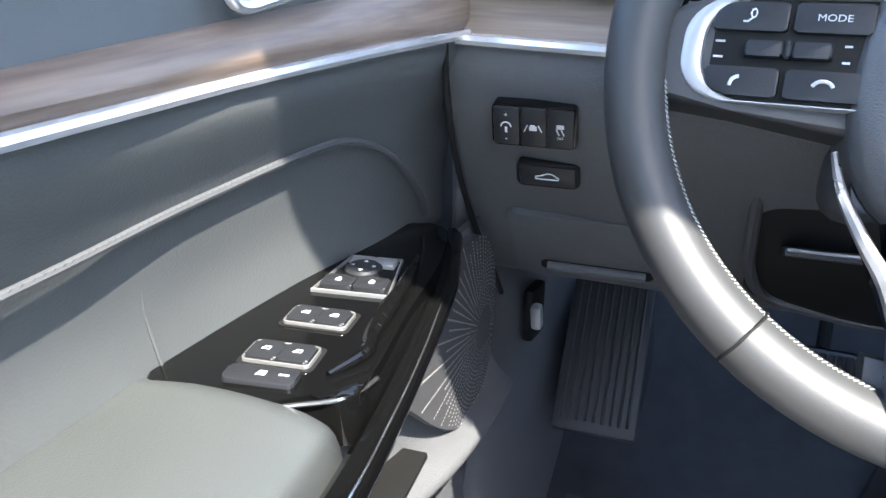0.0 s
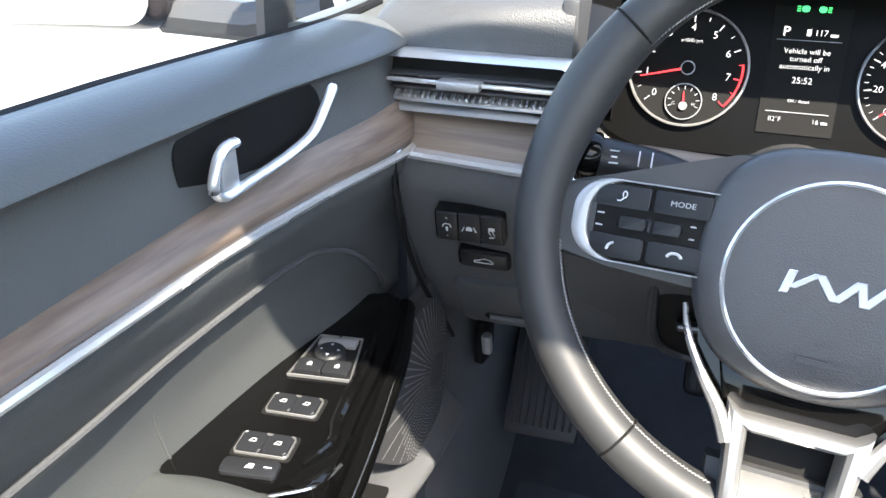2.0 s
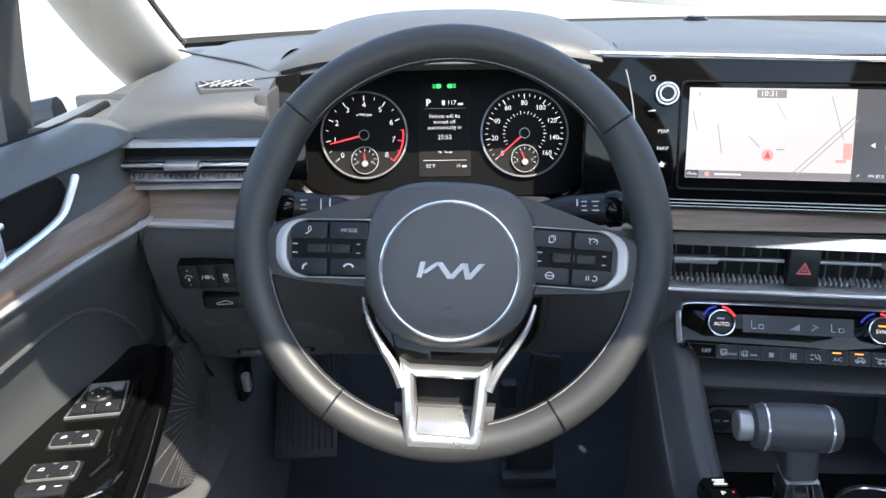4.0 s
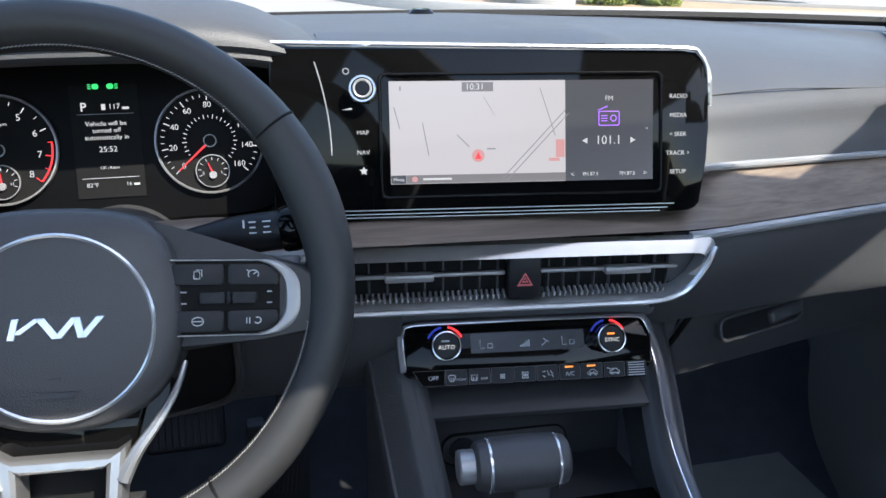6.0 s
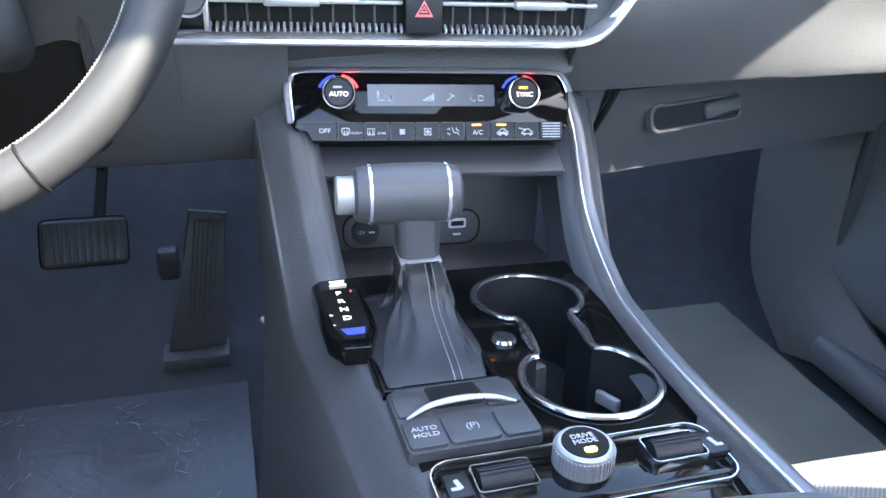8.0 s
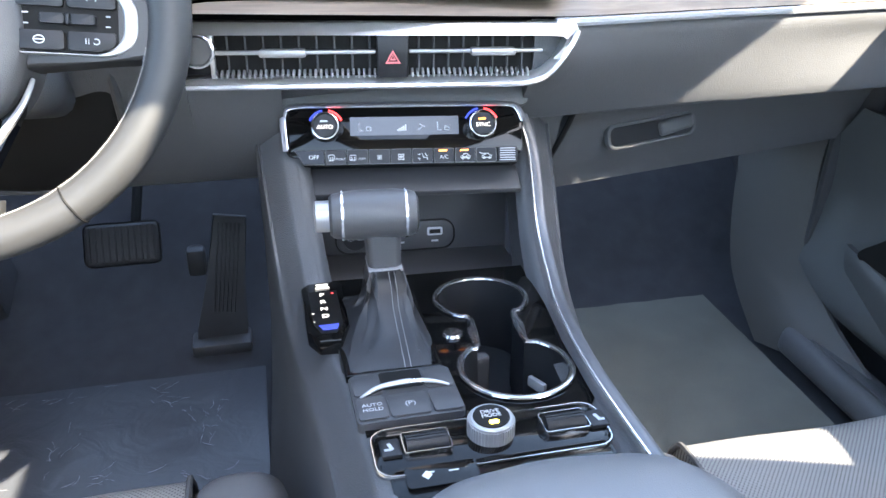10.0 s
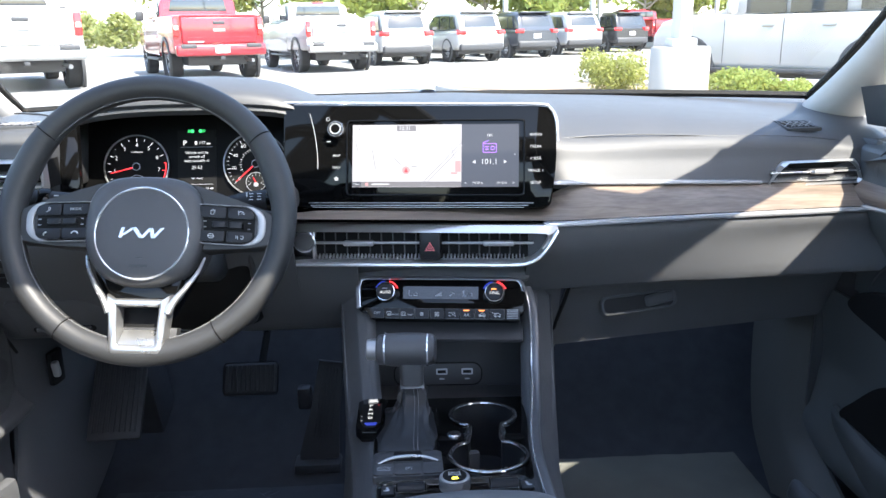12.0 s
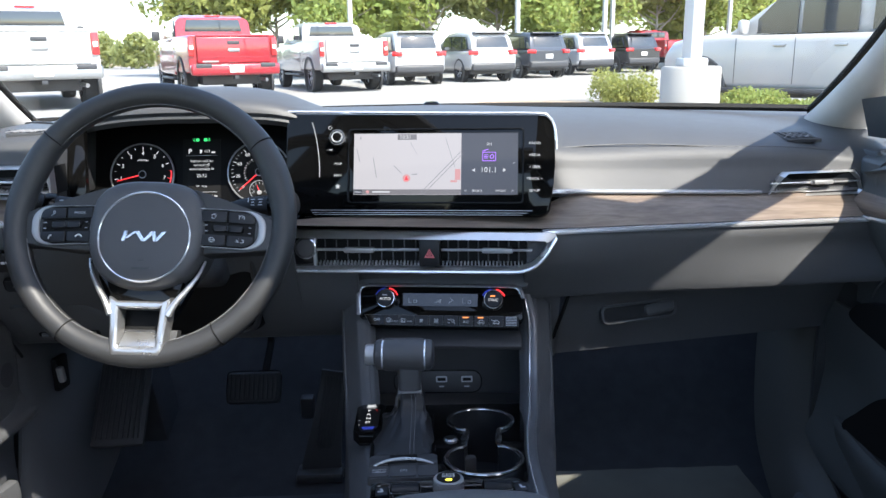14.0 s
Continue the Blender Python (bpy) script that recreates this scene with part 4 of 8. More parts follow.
for x0, x1 in ((-0.150, 0.002), (0.034, 0.166)):
    for i in range(9):
        x = x0 + (x1 - x0) * (i + 0.5) / 9
        part("fin", boxm((0.0016, 0.036, 0.020), V @ pose(x, -0.001, -0.016, 0, 18, 0)), LOWER, cv)
    part("bar", boxm((x1 - x0, 0.0036, 0.006), V @ pose((x0 + x1) / 2, 0.001, -0.001), 0.0014), SATIN, cv, "slim silver bar")
    part("blade", boxm((x1 - x0, 0.0016, 0.016), V @ pose((x0 + x1) / 2, 0.001, -0.012)), PLASTIC, cv)
    part("slider", boxm((0.044, 0.0072, 0.012), V @ pose(x0 + (x1 - x0) * (0.42 if x0 < 0 else 0.62), 0.001, 0.003), 0.002), SATIN, cv, "satin silver slider")
low = catmull([(-0.20, -0.0290, 0.012), (-0.05, -0.0292, 0.012), (0.10, -0.0294, 0.012), (0.140, -0.0290, 0.012), (0.158, -0.0260, 0.012), (0.172, -0.0190, 0.012), (0.184, -0.0060, 0.011), (0.193, 0.0080, 0.009), (0.1995, 0.0200, 0.006)], 60)
part("lower_lip", tube(bmesh.new(), [V @ Vector(p) for p in low], 0.0030, 8), CHROME, cv, "bright rounded lower edge of the frame")
part("end_bar", boxm((0.0045, 0.042, 0.008), V @ pose(-0.1525, -0.002, -0.001, 0, 0, 0), 0.0015), BRIGHT, cv, "upright silver end of the vent")
th = part("tooth", boxm((0.0022, 0.0050, 0.010), Matrix(), 0.0006, 1), SATIN, cv)
th.matrix_local = V @ pose(-0.150, -0.0190, 0.001, 20, 0, 0)
for i in range(1, 59):
    if not 0.002 < -0.150 + 0.0052 * i < 0.034:
        shared("tooth", th.data, cv, V @ pose(-0.150 + 0.0052 * i, -0.0190, 0.001, 20, 0, 0))
hz = part("hazard_switch", boxm((0.030, 0.040, 0.016), V @ pose(0.018, -0.002, 0.0035), 0.002), BUTTON, cv, "square black hazard switch")
tri = [(0.0, 0.0072), (-0.0075, -0.0056), (0.0075, -0.0056)]
RED_PRINT = mat("red print", (0.75, 0.16, 0.17), 0.5, var=0)
part("triangle", ringprism(bmesh.new(), tri, [(x * 0.66, y * 0.66) for x, y in tri], 0, 0.0004, V @ pose(0.018, -0.003, 0.0116)), RED_PRINT, hz, "red outlined triangle")
part("triangle", ringprism(bmesh.new(), [(x * 0.42, y * 0.42) for x, y in tri], [(x * 0.2, y * 0.2) for x, y in tri], 0, 0.0004, V @ pose(0.018, -0.003, 0.0116)), RED_PRINT, hz)
pw = part("start_button", lathe(bmesh.new(), [(0.0, 0.008), (0.0125, 0.008), (0.0140, 0.0065), (0.0140, -0.006)], V @ pose(-0.1655, 0.004, 0.0), 36), RAIL, cv, "round grey start button")
part("ring", lathe(bmesh.new(), [(0.0142, -0.004), (0.0168, -0.004), (0.0165, 0.006), (0.0145, 0.0068)], V @ pose(-0.1655, 0.004, 0.0), 36), CHROME, pw)
part("cheek", boxm((0.034, 0.040, 0.010), V @ pose(-0.168, -0.001, -0.009), 0.003), BUTTON, cv)

# ---- climate panel ----
H = fr((0.0005, 0.0125, 0.7185), -7.5, 28)
cl = thing("climate_panel", "glossy climate control panel with two ringed knobs", "climate control")
part("body", prism(bmesh.new(), rrect(0.246, 0.050, 0.008), -0.030, 0.0, H @ pose(0.002, -0.003, 0), 0.002), GLOSS, cl)
bez = catmull([(-0.1195, -0.021, 0.002), (-0.1215, 0.004, 0.002), (-0.1205, 0.0165, 0.002), (-0.112, 0.0235, 0.002), (-0.06, 0.0245, 0.002), (0.06, 0.0245, 0.002), (0.108, 0.0235, 0.002), (0.1185, 0.019, 0.002), (0.124, 0.006, 0.002)], 48)
part("bezel", tube(bmesh.new(), [H @ Vector((p[0] * 1.015, p[1] * 1.03, p[2])) for p in bez], 0.0032, 8, flat=0.55), RAIL, cl, "satin silver edge")
part("bezel_line", tube(bmesh.new(), [H @ Vector((p[0] * 0.99, p[1] * 0.93, p[2] + 0.0006)) for p in bez], 0.0008, 6), CHROME, cl, "thin bright inner line")
part("upper_shelf", prism(bmesh.new(), rrect(0.262, 0.022, 0.006), -0.03, -0.001, H @ pose(0.001, 0.0345, 0), 0.003), LOWER, cl)
part("display", boxm((0.112, 0.0190, 0.0010), H @ pose(0.001, 0.0028, 0.0003)), glow("dim blue display", (0.075, 0.105, 0.165), 0.05), cl, "dim blue-grey display strip")
for sx in (-1, 1):
    LO = H @ pose(0.001 + sx * 0.0405 - 0.0005, 0.0020, 0.0009)
    bars("reading", [(-0.0060, 0.0, 0.0007, 0.0085, 0), (-0.0037, -0.0040, 0.0046, 0.0007, 0), (0.0015, -0.0020, 0.0007, 0.0045, 0), (0.0060, -0.0020, 0.0007, 0.0045, 0), (0.00375, 0.0002, 0.0045, 0.0007, 0), (0.00375, -0.0040, 0.0045, 0.0007, 0)], LO, INK, cl)
bars("fan_mark", [(-0.006 + 0.002 * i, -0.0015 + 0.0006 * i, 0.0014, 0.0016 + 0.0012 * i, 0) for i in range(5)] + [(0.017, 0.0, 0.006, 0.001, 40), (0.019, 0.003, 0.006, 0.001, -30)], H @ pose(0, 0, 0.0009), INK, cl)
for sx, w in ((-1, "AUTO"), (1, "SYNC")):
    K = H @ pose(0.0005 + sx * 0.0803, 0.0020, 0.0)
    kn = part("knob", lathe(bmesh.new(), [(0.0, 0.0145), (0.0112, 0.0145), (0.0122, 0.0135), (0.0122, 0.0)], K, 40), BUTTON, cl, "round dark knob with printed word")
    part("ring", lathe(bmesh.new(), [(0.0118, 0.0), (0.0149, 0.0), (0.0145, 0.0125), (0.0139, 0.0149), (0.0127, 0.0151), (0.0124, 0.0140)], K, 44), DIMCHROME, kn, "chrome ring")
    text(w, 0.0058, K @ pose(0, -0.0015, 0.0148), WHITE_INK, kn, "lettering")
    bars("climate_lamp", [(-0.001, 0.0045, 0.0075, 0.0018, 0)], K @ pose(0, 0, 0.0147), ORANGE_INK if sx > 0 else INK, kn)
    for c, b0, b1 in ((BLUE_INK, 100, 155), (RED_INK, 25, 80)):
        arcp = [K @ Vector((0.0178 * math.cos(radians(a)), 0.0178 * math.sin(radians(a)), 0.0008)) for a in np.linspace(b0, b1, 14)]
        part("arc", tube(bmesh.new(), arcp, 0.0012, 5), c, cl)
row = H @ pose(0, -0.0285, 0.0)
part("button_bed", prism(bmesh.new(), [(-0.112, 0.008), (0.118, 0.008), (0.118, -0.0085), (-0.103, -0.0085)], -0.03, -0.001, row, 0.001), GLOSS, cl)
def fan_icon(k):
    return [loop(1.5 * k * math.cos(radians(a)), 1.5 * k * math.sin(radians(a)), 1.5 * k, 0.9 * k, turn=a) for a in (45, 135, 225, 315)]


def car_icon(arrow):
    body = [(-0.0048, -0.0022), (-0.0048, -0.0006), (-0.0030, 0.0000), (-0.0014, 0.0020), (0.0018, 0.0020), (0.0034, 0.0002), (0.0050, -0.0004), (0.0050, -0.0022), (-0.0048, -0.0022)]
    return [body, loop(-0.0026, -0.0026, 0.0010, 0.0010, n=8), loop(0.0030, -0.0026, 0.0010, 0.0010, n=8), arrow]


SCREEN_ICON = [[(-0.0080, 0.0016), *loop(-0.0045, 0.0016, 0.0035, 0.0018, 180, 0), (-0.0024, -0.0022), (-0.0066, -0.0022), (-0.0080, 0.0016)], [(-0.0058, -0.0032), (-0.0052, -0.0006), (-0.0058, 0.0012)], [(-0.0036, -0.0032), (-0.0030, -0.0006), (-0.0036, 0.0012)]]
REAR_ICON = [[(-0.0080, -0.0022), (-0.0080, 0.0026), (-0.0018, 0.0026), (-0.0018, -0.0022), (-0.0080, -0.0022)], [(-0.0064, -0.0034), (-0.0058, -0.0006), (-0.0064, 0.0012)], [(-0.0036, -0.0034), (-0.0030, -0.0006), (-0.0036, 0.0012)]]
SEAT_ICON = [[(-0.0006, 0.0036), (0.0008, -0.0010), (0.0046, -0.0012), (0.0052, -0.0036)], [(0.0028, 0.0036), (0.0036, 0.0010), (0.0054, 0.0004)], [(-0.0052, 0.0022), (-0.0022, 0.0022), (-0.0032, 0.0032)], [(-0.0052, -0.0016), (-0.0022, -0.0024), (-0.0034, -0.0034)]]
ICONS = {1: SCREEN_ICON, 2: REAR_ICON, 3: fan_icon(0.0009), 4: fan_icon(0.0013), 5: SEAT_ICON, 7: car_icon([(-0.0030, -0.0010), (0.0022, -0.0010), (0.0010, 0.0002)]), 8: car_icon([(-0.0075, 0.0030), (-0.0010, 0.0006), (-0.0024, 0.0020)])}
for i in range(10):
    x = -0.0925 + 0.0222 * i
    o = [(-0.0196, 0.0075), (0.0106, 0.0075), (0.0106, -0.0075), (-0.0106, -0.0075)] if i == 0 else rrect(0.0212, 0.0150, 0.001, 2)
    bt = part("button", prism(bmesh.new(), o[::-1] if i == 0 else o, -0.0025, 0.0025, row @ pose(x, 0, 0.0), 0.0008, 1), BUTTON if i else GLOSS, cl, "small black button")
    if i != 9:
        k = 0.96
        part("button_edge", ringprism(bmesh.new(), o[::-1] if i == 0 else o, [(px * k, py * 0.94) for px, py in (o[::-1] if i == 0 else o)], 0.0018, 0.0027, row @ pose(x, 0, 0.0)), RAIL, bt, "fine bright edge")
    B = row @ pose(x, 0, 0.0026)
    if i == 0:
        text("OFF", 0.0058, B, PRINT, bt)
    elif i == 6:
        text("A/C", 0.0056, B @ pose(0, -0.002, 0), PRINT, bt)
    elif i == 9:
        bars("grille_line", [(0, -0.006 + 0.0024 * k, 0.016, 0.0010, 0) for k in range(6)], B, INK, bt)
    else:
        strokes("symbol", ICONS[i], B @ pose(0, -0.001, 0), PRINT, bt)
        if i in (1, 2):
            text("FRONT" if i == 1 else "REAR", 0.0031, B @ pose(0.0044, -0.0022, 0), PRINT, bt)
    if i in (6, 7):
        bars("climate_lamp", [(-0.001, 0.0048, 0.0085, 0.0016, 0)], B, ORANGE_INK, bt)

# ---- switches under the driver's vent ----
sw = thing("dash_switches", "row of three small black switches beside the steering column", "switch panel")
F = fr((-0.6085, -0.0245, 0.8035), 3, -14)
part("bed", prism(bmesh.new(), rrect(0.057, 0.030, 0.003), -0.010, 0.001, F, 0.001), GLOSS, sw)
for i in range(3):
    b = part("switch", boxm((0.0178, 0.0275, 0.004), F @ pose(-0.0183 + 0.0183 * i, 0, 0.0012), 0.0012), BUTTON, sw)
    B = F @ pose(-0.0183 + 0.0183 * i, 0, 0.0034)
    if i == 0:
        text("+", 0.0050, B @ pose(0, 0.0085, 0), PRINT, b)
        text("-", 0.0060, B @ pose(0, -0.0085, 0), PRINT, b)
        part("dimmer_mark", lathe(bmesh.new(), [(0.0030, 0), (0.0038, 0), (0.0038, 0.0003), (0.0030, 0.0003)], B, 14, 0, 180), PRINT, b)
        bars("dimmer_stem", [(0, -0.002, 0.0016, 0.004, 0)], B, PRINT, b)
    elif i == 1:
        bars("lane_mark", [(-0.0048, 0, 0.0008, 0.0055, -25), (0.0048, 0, 0.0008, 0.0055, 25), (0, 0.0, 0.0050, 0.0030, 0), (0, 0.0020, 0.0032, 0.0010, 0)], B, PRINT, b)
    else:
        bars("skid_mark", [(0, 0.0025, 0.0050, 0.0030, 0), (-0.0016, -0.0015, 0.0008, 0.0045, 25), (0.0016, -0.0015, 0.0008, 0.0045, 25)], B, PRINT, b)
        text("OFF", 0.0026, B @ pose(0, -0.0060, 0), PRINT, b)
sw2 = thing("boot_switch", "single black boot release switch with a car symbol", "switch panel")
F = fr((-0.603, 0.0000, 0.7635), 3, -18)
part("bed", prism(bmesh.new(), rrect(0.045, 0.020, 0.004), -0.010, 0.001, F, 0.001), DARK, sw2)
b = part("switch", boxm((0.040, 0.0165, 0.004), F @ pose(0, 0, 0.001), 0.0015), BUTTON, sw2)
car = catmull([(-0.008, -0.0018), (-0.0078, 0.0002), (-0.004, 0.0012), (0.0, 0.0030), (0.004, 0.0026), (0.0065, 0.0008), (0.0080, 0.0), (0.0080, -0.0018)], 24)
part("car_mark", tube(bmesh.new(), [F @ Vector((x, y, 0.0034)) for x, y in car] + [F @ Vector((-0.008, -0.0018, 0.0034))], 0.0005, 5), PRINT, b)
tray = thing("coin_tray", "dark hinged tray lid in the knee panel", "storage lid")
F = fr((-0.568, 0.058, 0.687), 3, -35)
part("lid", prism(bmesh.new(), rrect(0.150, 0.085, 0.008), -0.006, 0.0022, F, 0.002), LOWER, tray)
part("pull_shadow", prism(bmesh.new(), rrect(0.092, 0.014, 0.006), 0.0018, 0.0026, F @ pose(-0.006, -0.026, 0)), DARK, tray)
part("pull", tube(bmesh.new(), [F @ Vector((-0.046 + 0.008 * i, -0.025, 0.0035)) for i in range(11)], 0.0048, 10), LOWER, tray, "rounded finger pull")
# ---- steering wheel ----
W = fr((-0.365, -0.124, 0.875), -1, 22.5) @ pose(0, 0, 0, 0, 0, -2.7)
wheel = thing("steering_wheel", "black leather steering wheel with silver spoke trim", "steering wheel")
R0 = 0.1675
bm = bmesh.new()
ring = []
for i in range(96):
    a = 2 * math.pi * i / 96
    thumb = math.exp(-((math.degrees(a) - 22) / 14) ** 2) + math.exp(-((math.degrees(a) - 158) / 14) ** 2)
    w = 0.0155 + 0.0022 * thumb
    row = []
    for j in range(18):
        b = 2 * math.pi * j / 18
        rr = R0 - 0.002 * thumb + w * math.cos(b)
        row.append(bm.verts.new(W @ Vector((rr * math.cos(a), rr * math.sin(a), 0.0165 * math.sin(b)))))
    ring.append(row)
for i in range(96):
    for j in range(18):
        bm.faces.new((ring[i][j], ring[(i + 1) % 96][j], ring[(i + 1) % 96][(j + 1) % 18], ring[i][(j + 1) % 18]))
rim = part("rim", bm, RIM, wheel, "smooth black leather rim")
for a in (38, 142, 236, 304):
    q = [W @ Vector(((R0 + 0.0158 * math.cos(b)) * math.cos(radians(a)), (R0 + 0.0158 * math.cos(b)) * math.sin(radians(a)), 0.0168 * math.sin(b))) for b in np.linspace(0, 2 * math.pi, 24, endpoint=False)]
    part("seam", tube(bmesh.new(), q, 0.0009, 5, True), DARK, rim)
for a0, a1, n in ((284, 350, 74), (190, 256, 74), (36, 144, 120)):
    bm = bmesh.new()
    for i in range(n):
        a = a0 + (a1 - a0) * (i + 0.5) / n
        box(bm, (0.0022, 0.0007, 0.0006), W @ pose((R0 - 0.0148) * math.cos(radians(a)), (R0 - 0.0148) * math.sin(radians(a)), 0.0062, 0, 0, a + 90 + 28))
    tagged(part("stitching", bm, STITCH, rim, "row of grey stitches"), kind="stuff")
# hub
HB = W @ pose(0, -0.023, 0.0)
prof = [(0.0, 0.0735), (0.022, 0.0728), (0.043, 0.0685), (0.060, 0.0575), (0.0695, 0.040), (0.0730, 0.012), (0.0715, -0.012), (0.0640, -0.034), (0.0500, -0.0515), (0.0260, -0.0625), (0.0, -0.0655)]
outl = catmull([*prof, *[(-x, y) for x, y in prof[-2:0:-1]]], 64, True)
bm = bmesh.new()
last = None
for z, sc in ((-0.035, 1.02), (0.004, 1.0), (0.012, 0.975), (0.0165, 0.93), (0.0200, 0.80), (0.0215, 0.55), (0.0220, 0.2)):
    cur = [bm.verts.new(HB @ Vector((x * sc, y * sc, z))) for x, y in outl]
    if last:
        for i in range(64):
            bm.faces.new((last[i], last[(i + 1) % 64], cur[(i + 1) % 64], cur[i]))
    last = cur
bm.faces.new(last)
hub = part("airbag_cover", bm, LEATHER, wheel, "domed black airbag cover")
part("hub_ring", lathe(bmesh.new(), [(0.0546, 0.016), (0.0548, 0.0212), (0.0560, 0.0222), (0.0574, 0.0212), (0.0578, 0.014)], HB @ pose(0, 0.0, 0), 72), CHROME, wheel, "thin chrome ring round the emblem")
# emblem as a band of slanted strokes
for x0, y0, x1, y1, w in ((-0.0255, -0.0064, -0.0225, 0.0066, 0.0022), (-0.0225, -0.0030, -0.0095, 0.0066, 0.0026), (-0.0095, 0.0066, 0.0000, -0.0064, 0.0028), (0.0000, -0.0064, 0.0110, 0.0066, 0.0026), (0.0110, 0.0066, 0.0140, -0.0064, 0.0024), (0.0140, -0.0064, 0.0250, 0.0066, 0.0026)):
    o = [(x0 - w, y0), (x0 + w, y0), (x1 + w, y1), (x1 - w, y1)]
    part("emblem_stroke", prism(bmesh.new(), o if y1 > y0 else o[::-1], 0.0200, 0.0234, HB @ pose(0.001, 0, 0), 0.0004, 1), CHROME, wheel, "silver stroke of the emblem")
bars("airbag_lettering", [(0, -0.040, 0.022, 0.0030, 0), (0, -0.030, 0.008, 0.0015, 0)], HB @ pose(0, 0, 0.0210, -4, 0, 0), PLASTIC, wheel)
# side spokes with their switch pods
for s in (-1, 1):
    arm = [(s * 0.036, 0.0640), (s * 0.060, 0.0590), (s * 0.092, 0.0485), (s * 0.125, 0.0370), (s * 0.148, 0.0300), (s * 0.160, 0.022), (s * 0.164, 0.0), (s * 0.158, -0.016), (s * 0.120, -0.0180), (s * 0.055, -0.0250)]
    part("spoke", prism(bmesh.new(), arm if s > 0 else arm[::-1], -0.024, 0.006, HB @ pose(0, 0.004, 0), 0.004, 3), RIM, wheel, "leather-clad spoke")
    P = HB @ pose(s * 0.1040, 0.0140, 0.0075, 0, s * 5, s * -1.5) @ Matrix.Diagonal((1.04, 0.90, 1, 1))
    rr = (0.022, 0.003, 0.003, 0.022) if s > 0 else (0.003, 0.022, 0.022, 0.003)
    pod = part("switch_pod", prism(bmesh.new(), rrect(0.080, 0.053, rr, 8), -0.010, 0.0010, P, 0.001), DARK, wheel, "black switch pod with silver edge")
    ri = tuple(max(q - 0.004, 0.002) for q in rr)
    o = rrect(0.082, 0.0545, rr, 8)
    i_ = [(x * 0.955 - s * 0.0012 - (s * 0.0072 if s * x > 0.02 else 0), y * 0.955) for x, y in o]
    part("pod_frame", ringprism(bmesh.new(), o, i_, -0.006, 0.0036, P), SATIN, pod, "satin silver frame, broad at its outer end")
    for r, y in ((0, 0.0165), (2, -0.0165)):
        for c in (0, 1):
            x = -0.0175 + 0.0330 * c - s * 0.0045
            wdt = 0.0310
            corner = 0.010 if (c == (1 if s > 0 else 0)) else 0.002
            rad = [0.002] * 4
            if c == (1 if s > 0 else 0):
                rad[(0 if s > 0 else 1) if r == 0 else (3 if s > 0 else 2)] = corner
            b = part("switch", prism(bmesh.new(), rrect(wdt, 0.0145, rad, 5), 0.0, 0.0042, P @ pose(x, y, 0), 0.001), BUTTON, pod)
            B = P @ pose(x, y, 0.0044)
            if s < 0 and r == 0 and c == 1:
                text("MODE", 0.0048, B, INK, b)
            elif s < 0 and r == 2:
                q = [B @ Vector((0.0042 * math.cos(radians(t)), 0.0042 * math.sin(radians(t)) - 0.002, 0.0002)) for t in (range(20, 161, 14) if c else range(100, 191, 10))]
                part("phone_mark", tube(bmesh.new(), q, 0.0009, 5), PRINT, b)
            else:
                pic = {(-1, 0, 0): [loop(0.001, 0.0012, 0.0012, 0.0022, n=8), [(-0.0030, -0.0030), (-0.0010, -0.0030), (0.0006, -0.0012)]], (1, 0, 0): [[(-0.0022, -0.0030), (-0.0022, 0.0020), (0.0012, 0.0020), (0.0012, -0.0030), (-0.0022, -0.0030)], [(-0.0010, 0.0032), (0.0024, 0.0032), (0.0024, -0.0016)]], (1, 0, 1): [loop(0, 0, 0.0032, 0.0030, -40, 220), [(0, 0), (0.0020, 0.0018)], [(-0.0042, 0.0034), (-0.0024, 0.0020)]], (1, 2, 0): [loop(0, 0, 0.0034, 0.0030), [(-0.0030, 0.0), (0.0030, 0.0)]], (1, 2, 1): [[(-0.0040, 0.0022), (-0.0040, -0.0022)], [(-0.0022, 0.0022), (-0.0022, -0.0022)], loop(0.0026, 0.0, 0.0020, 0.0022, -150, 120)]}
                strokes("symbol", pic[(s, r, c)], B, PRINT, b, 0.00040)
    for c in (0, 1):
        part("roller", prism(bmesh.new(), rrect(0.0165, 0.0078, 0.0015), 0.0, 0.0062, P @ pose(-0.0095 + 0.0190 * c - s * 0.004, 0, 0), 0.0020, 3), BUTTON, pod, "ribbed thumb roller")
    part("roller_joint", boxm((0.0030, 0.0092, 0.0066), P @ pose(-s * 0.004, 0, 0.0033), 0.0010, 1), BUTTON, pod, "ridge between the rollers")
    bars("roller_marks", [(-0.0275 - s * 0.003, 0.004, 0.004, 0.001, 0), (-0.0275 - s * 0.003, -0.004, 0.004, 0.001, 0), (0.0240 - s * 0.003, 0.004, 0.003, 0.001, 0), (0.0240 - s * 0.003, -0.004, 0.003, 0.001, 0)], P @ pose(0, 0, 0.0012), INK, pod)
# lower spoke with its open silver buckle
LS = HB
for s in (-1, 1):
    q = catmull([(s * 0.0720, -0.026, 0.0), (s * 0.066, -0.044, 0.005), (s * 0.054, -0.064, 0.010), (s * 0.0425, -0.080, 0.013), (s * 0.0345, -0.096, 0.014)], 20)
    part("spoke_trim", tube(bmesh.new(), [LS @ Vector(p) for p in q], [0.0016 + 0.0034 * (i / 19) for i in range(20)], 8), BUCKLE, wheel, "satin silver spoke arm")
    arm = [(s * 0.034, -0.100), (s * 0.060, -0.050), (s * 0.066, -0.020), (s * 0.030, -0.060)]
    part("spoke_cover", prism(bmesh.new(), arm if s > 0 else arm[::-1], -0.020, -0.004, LS), GLOSS, wheel)
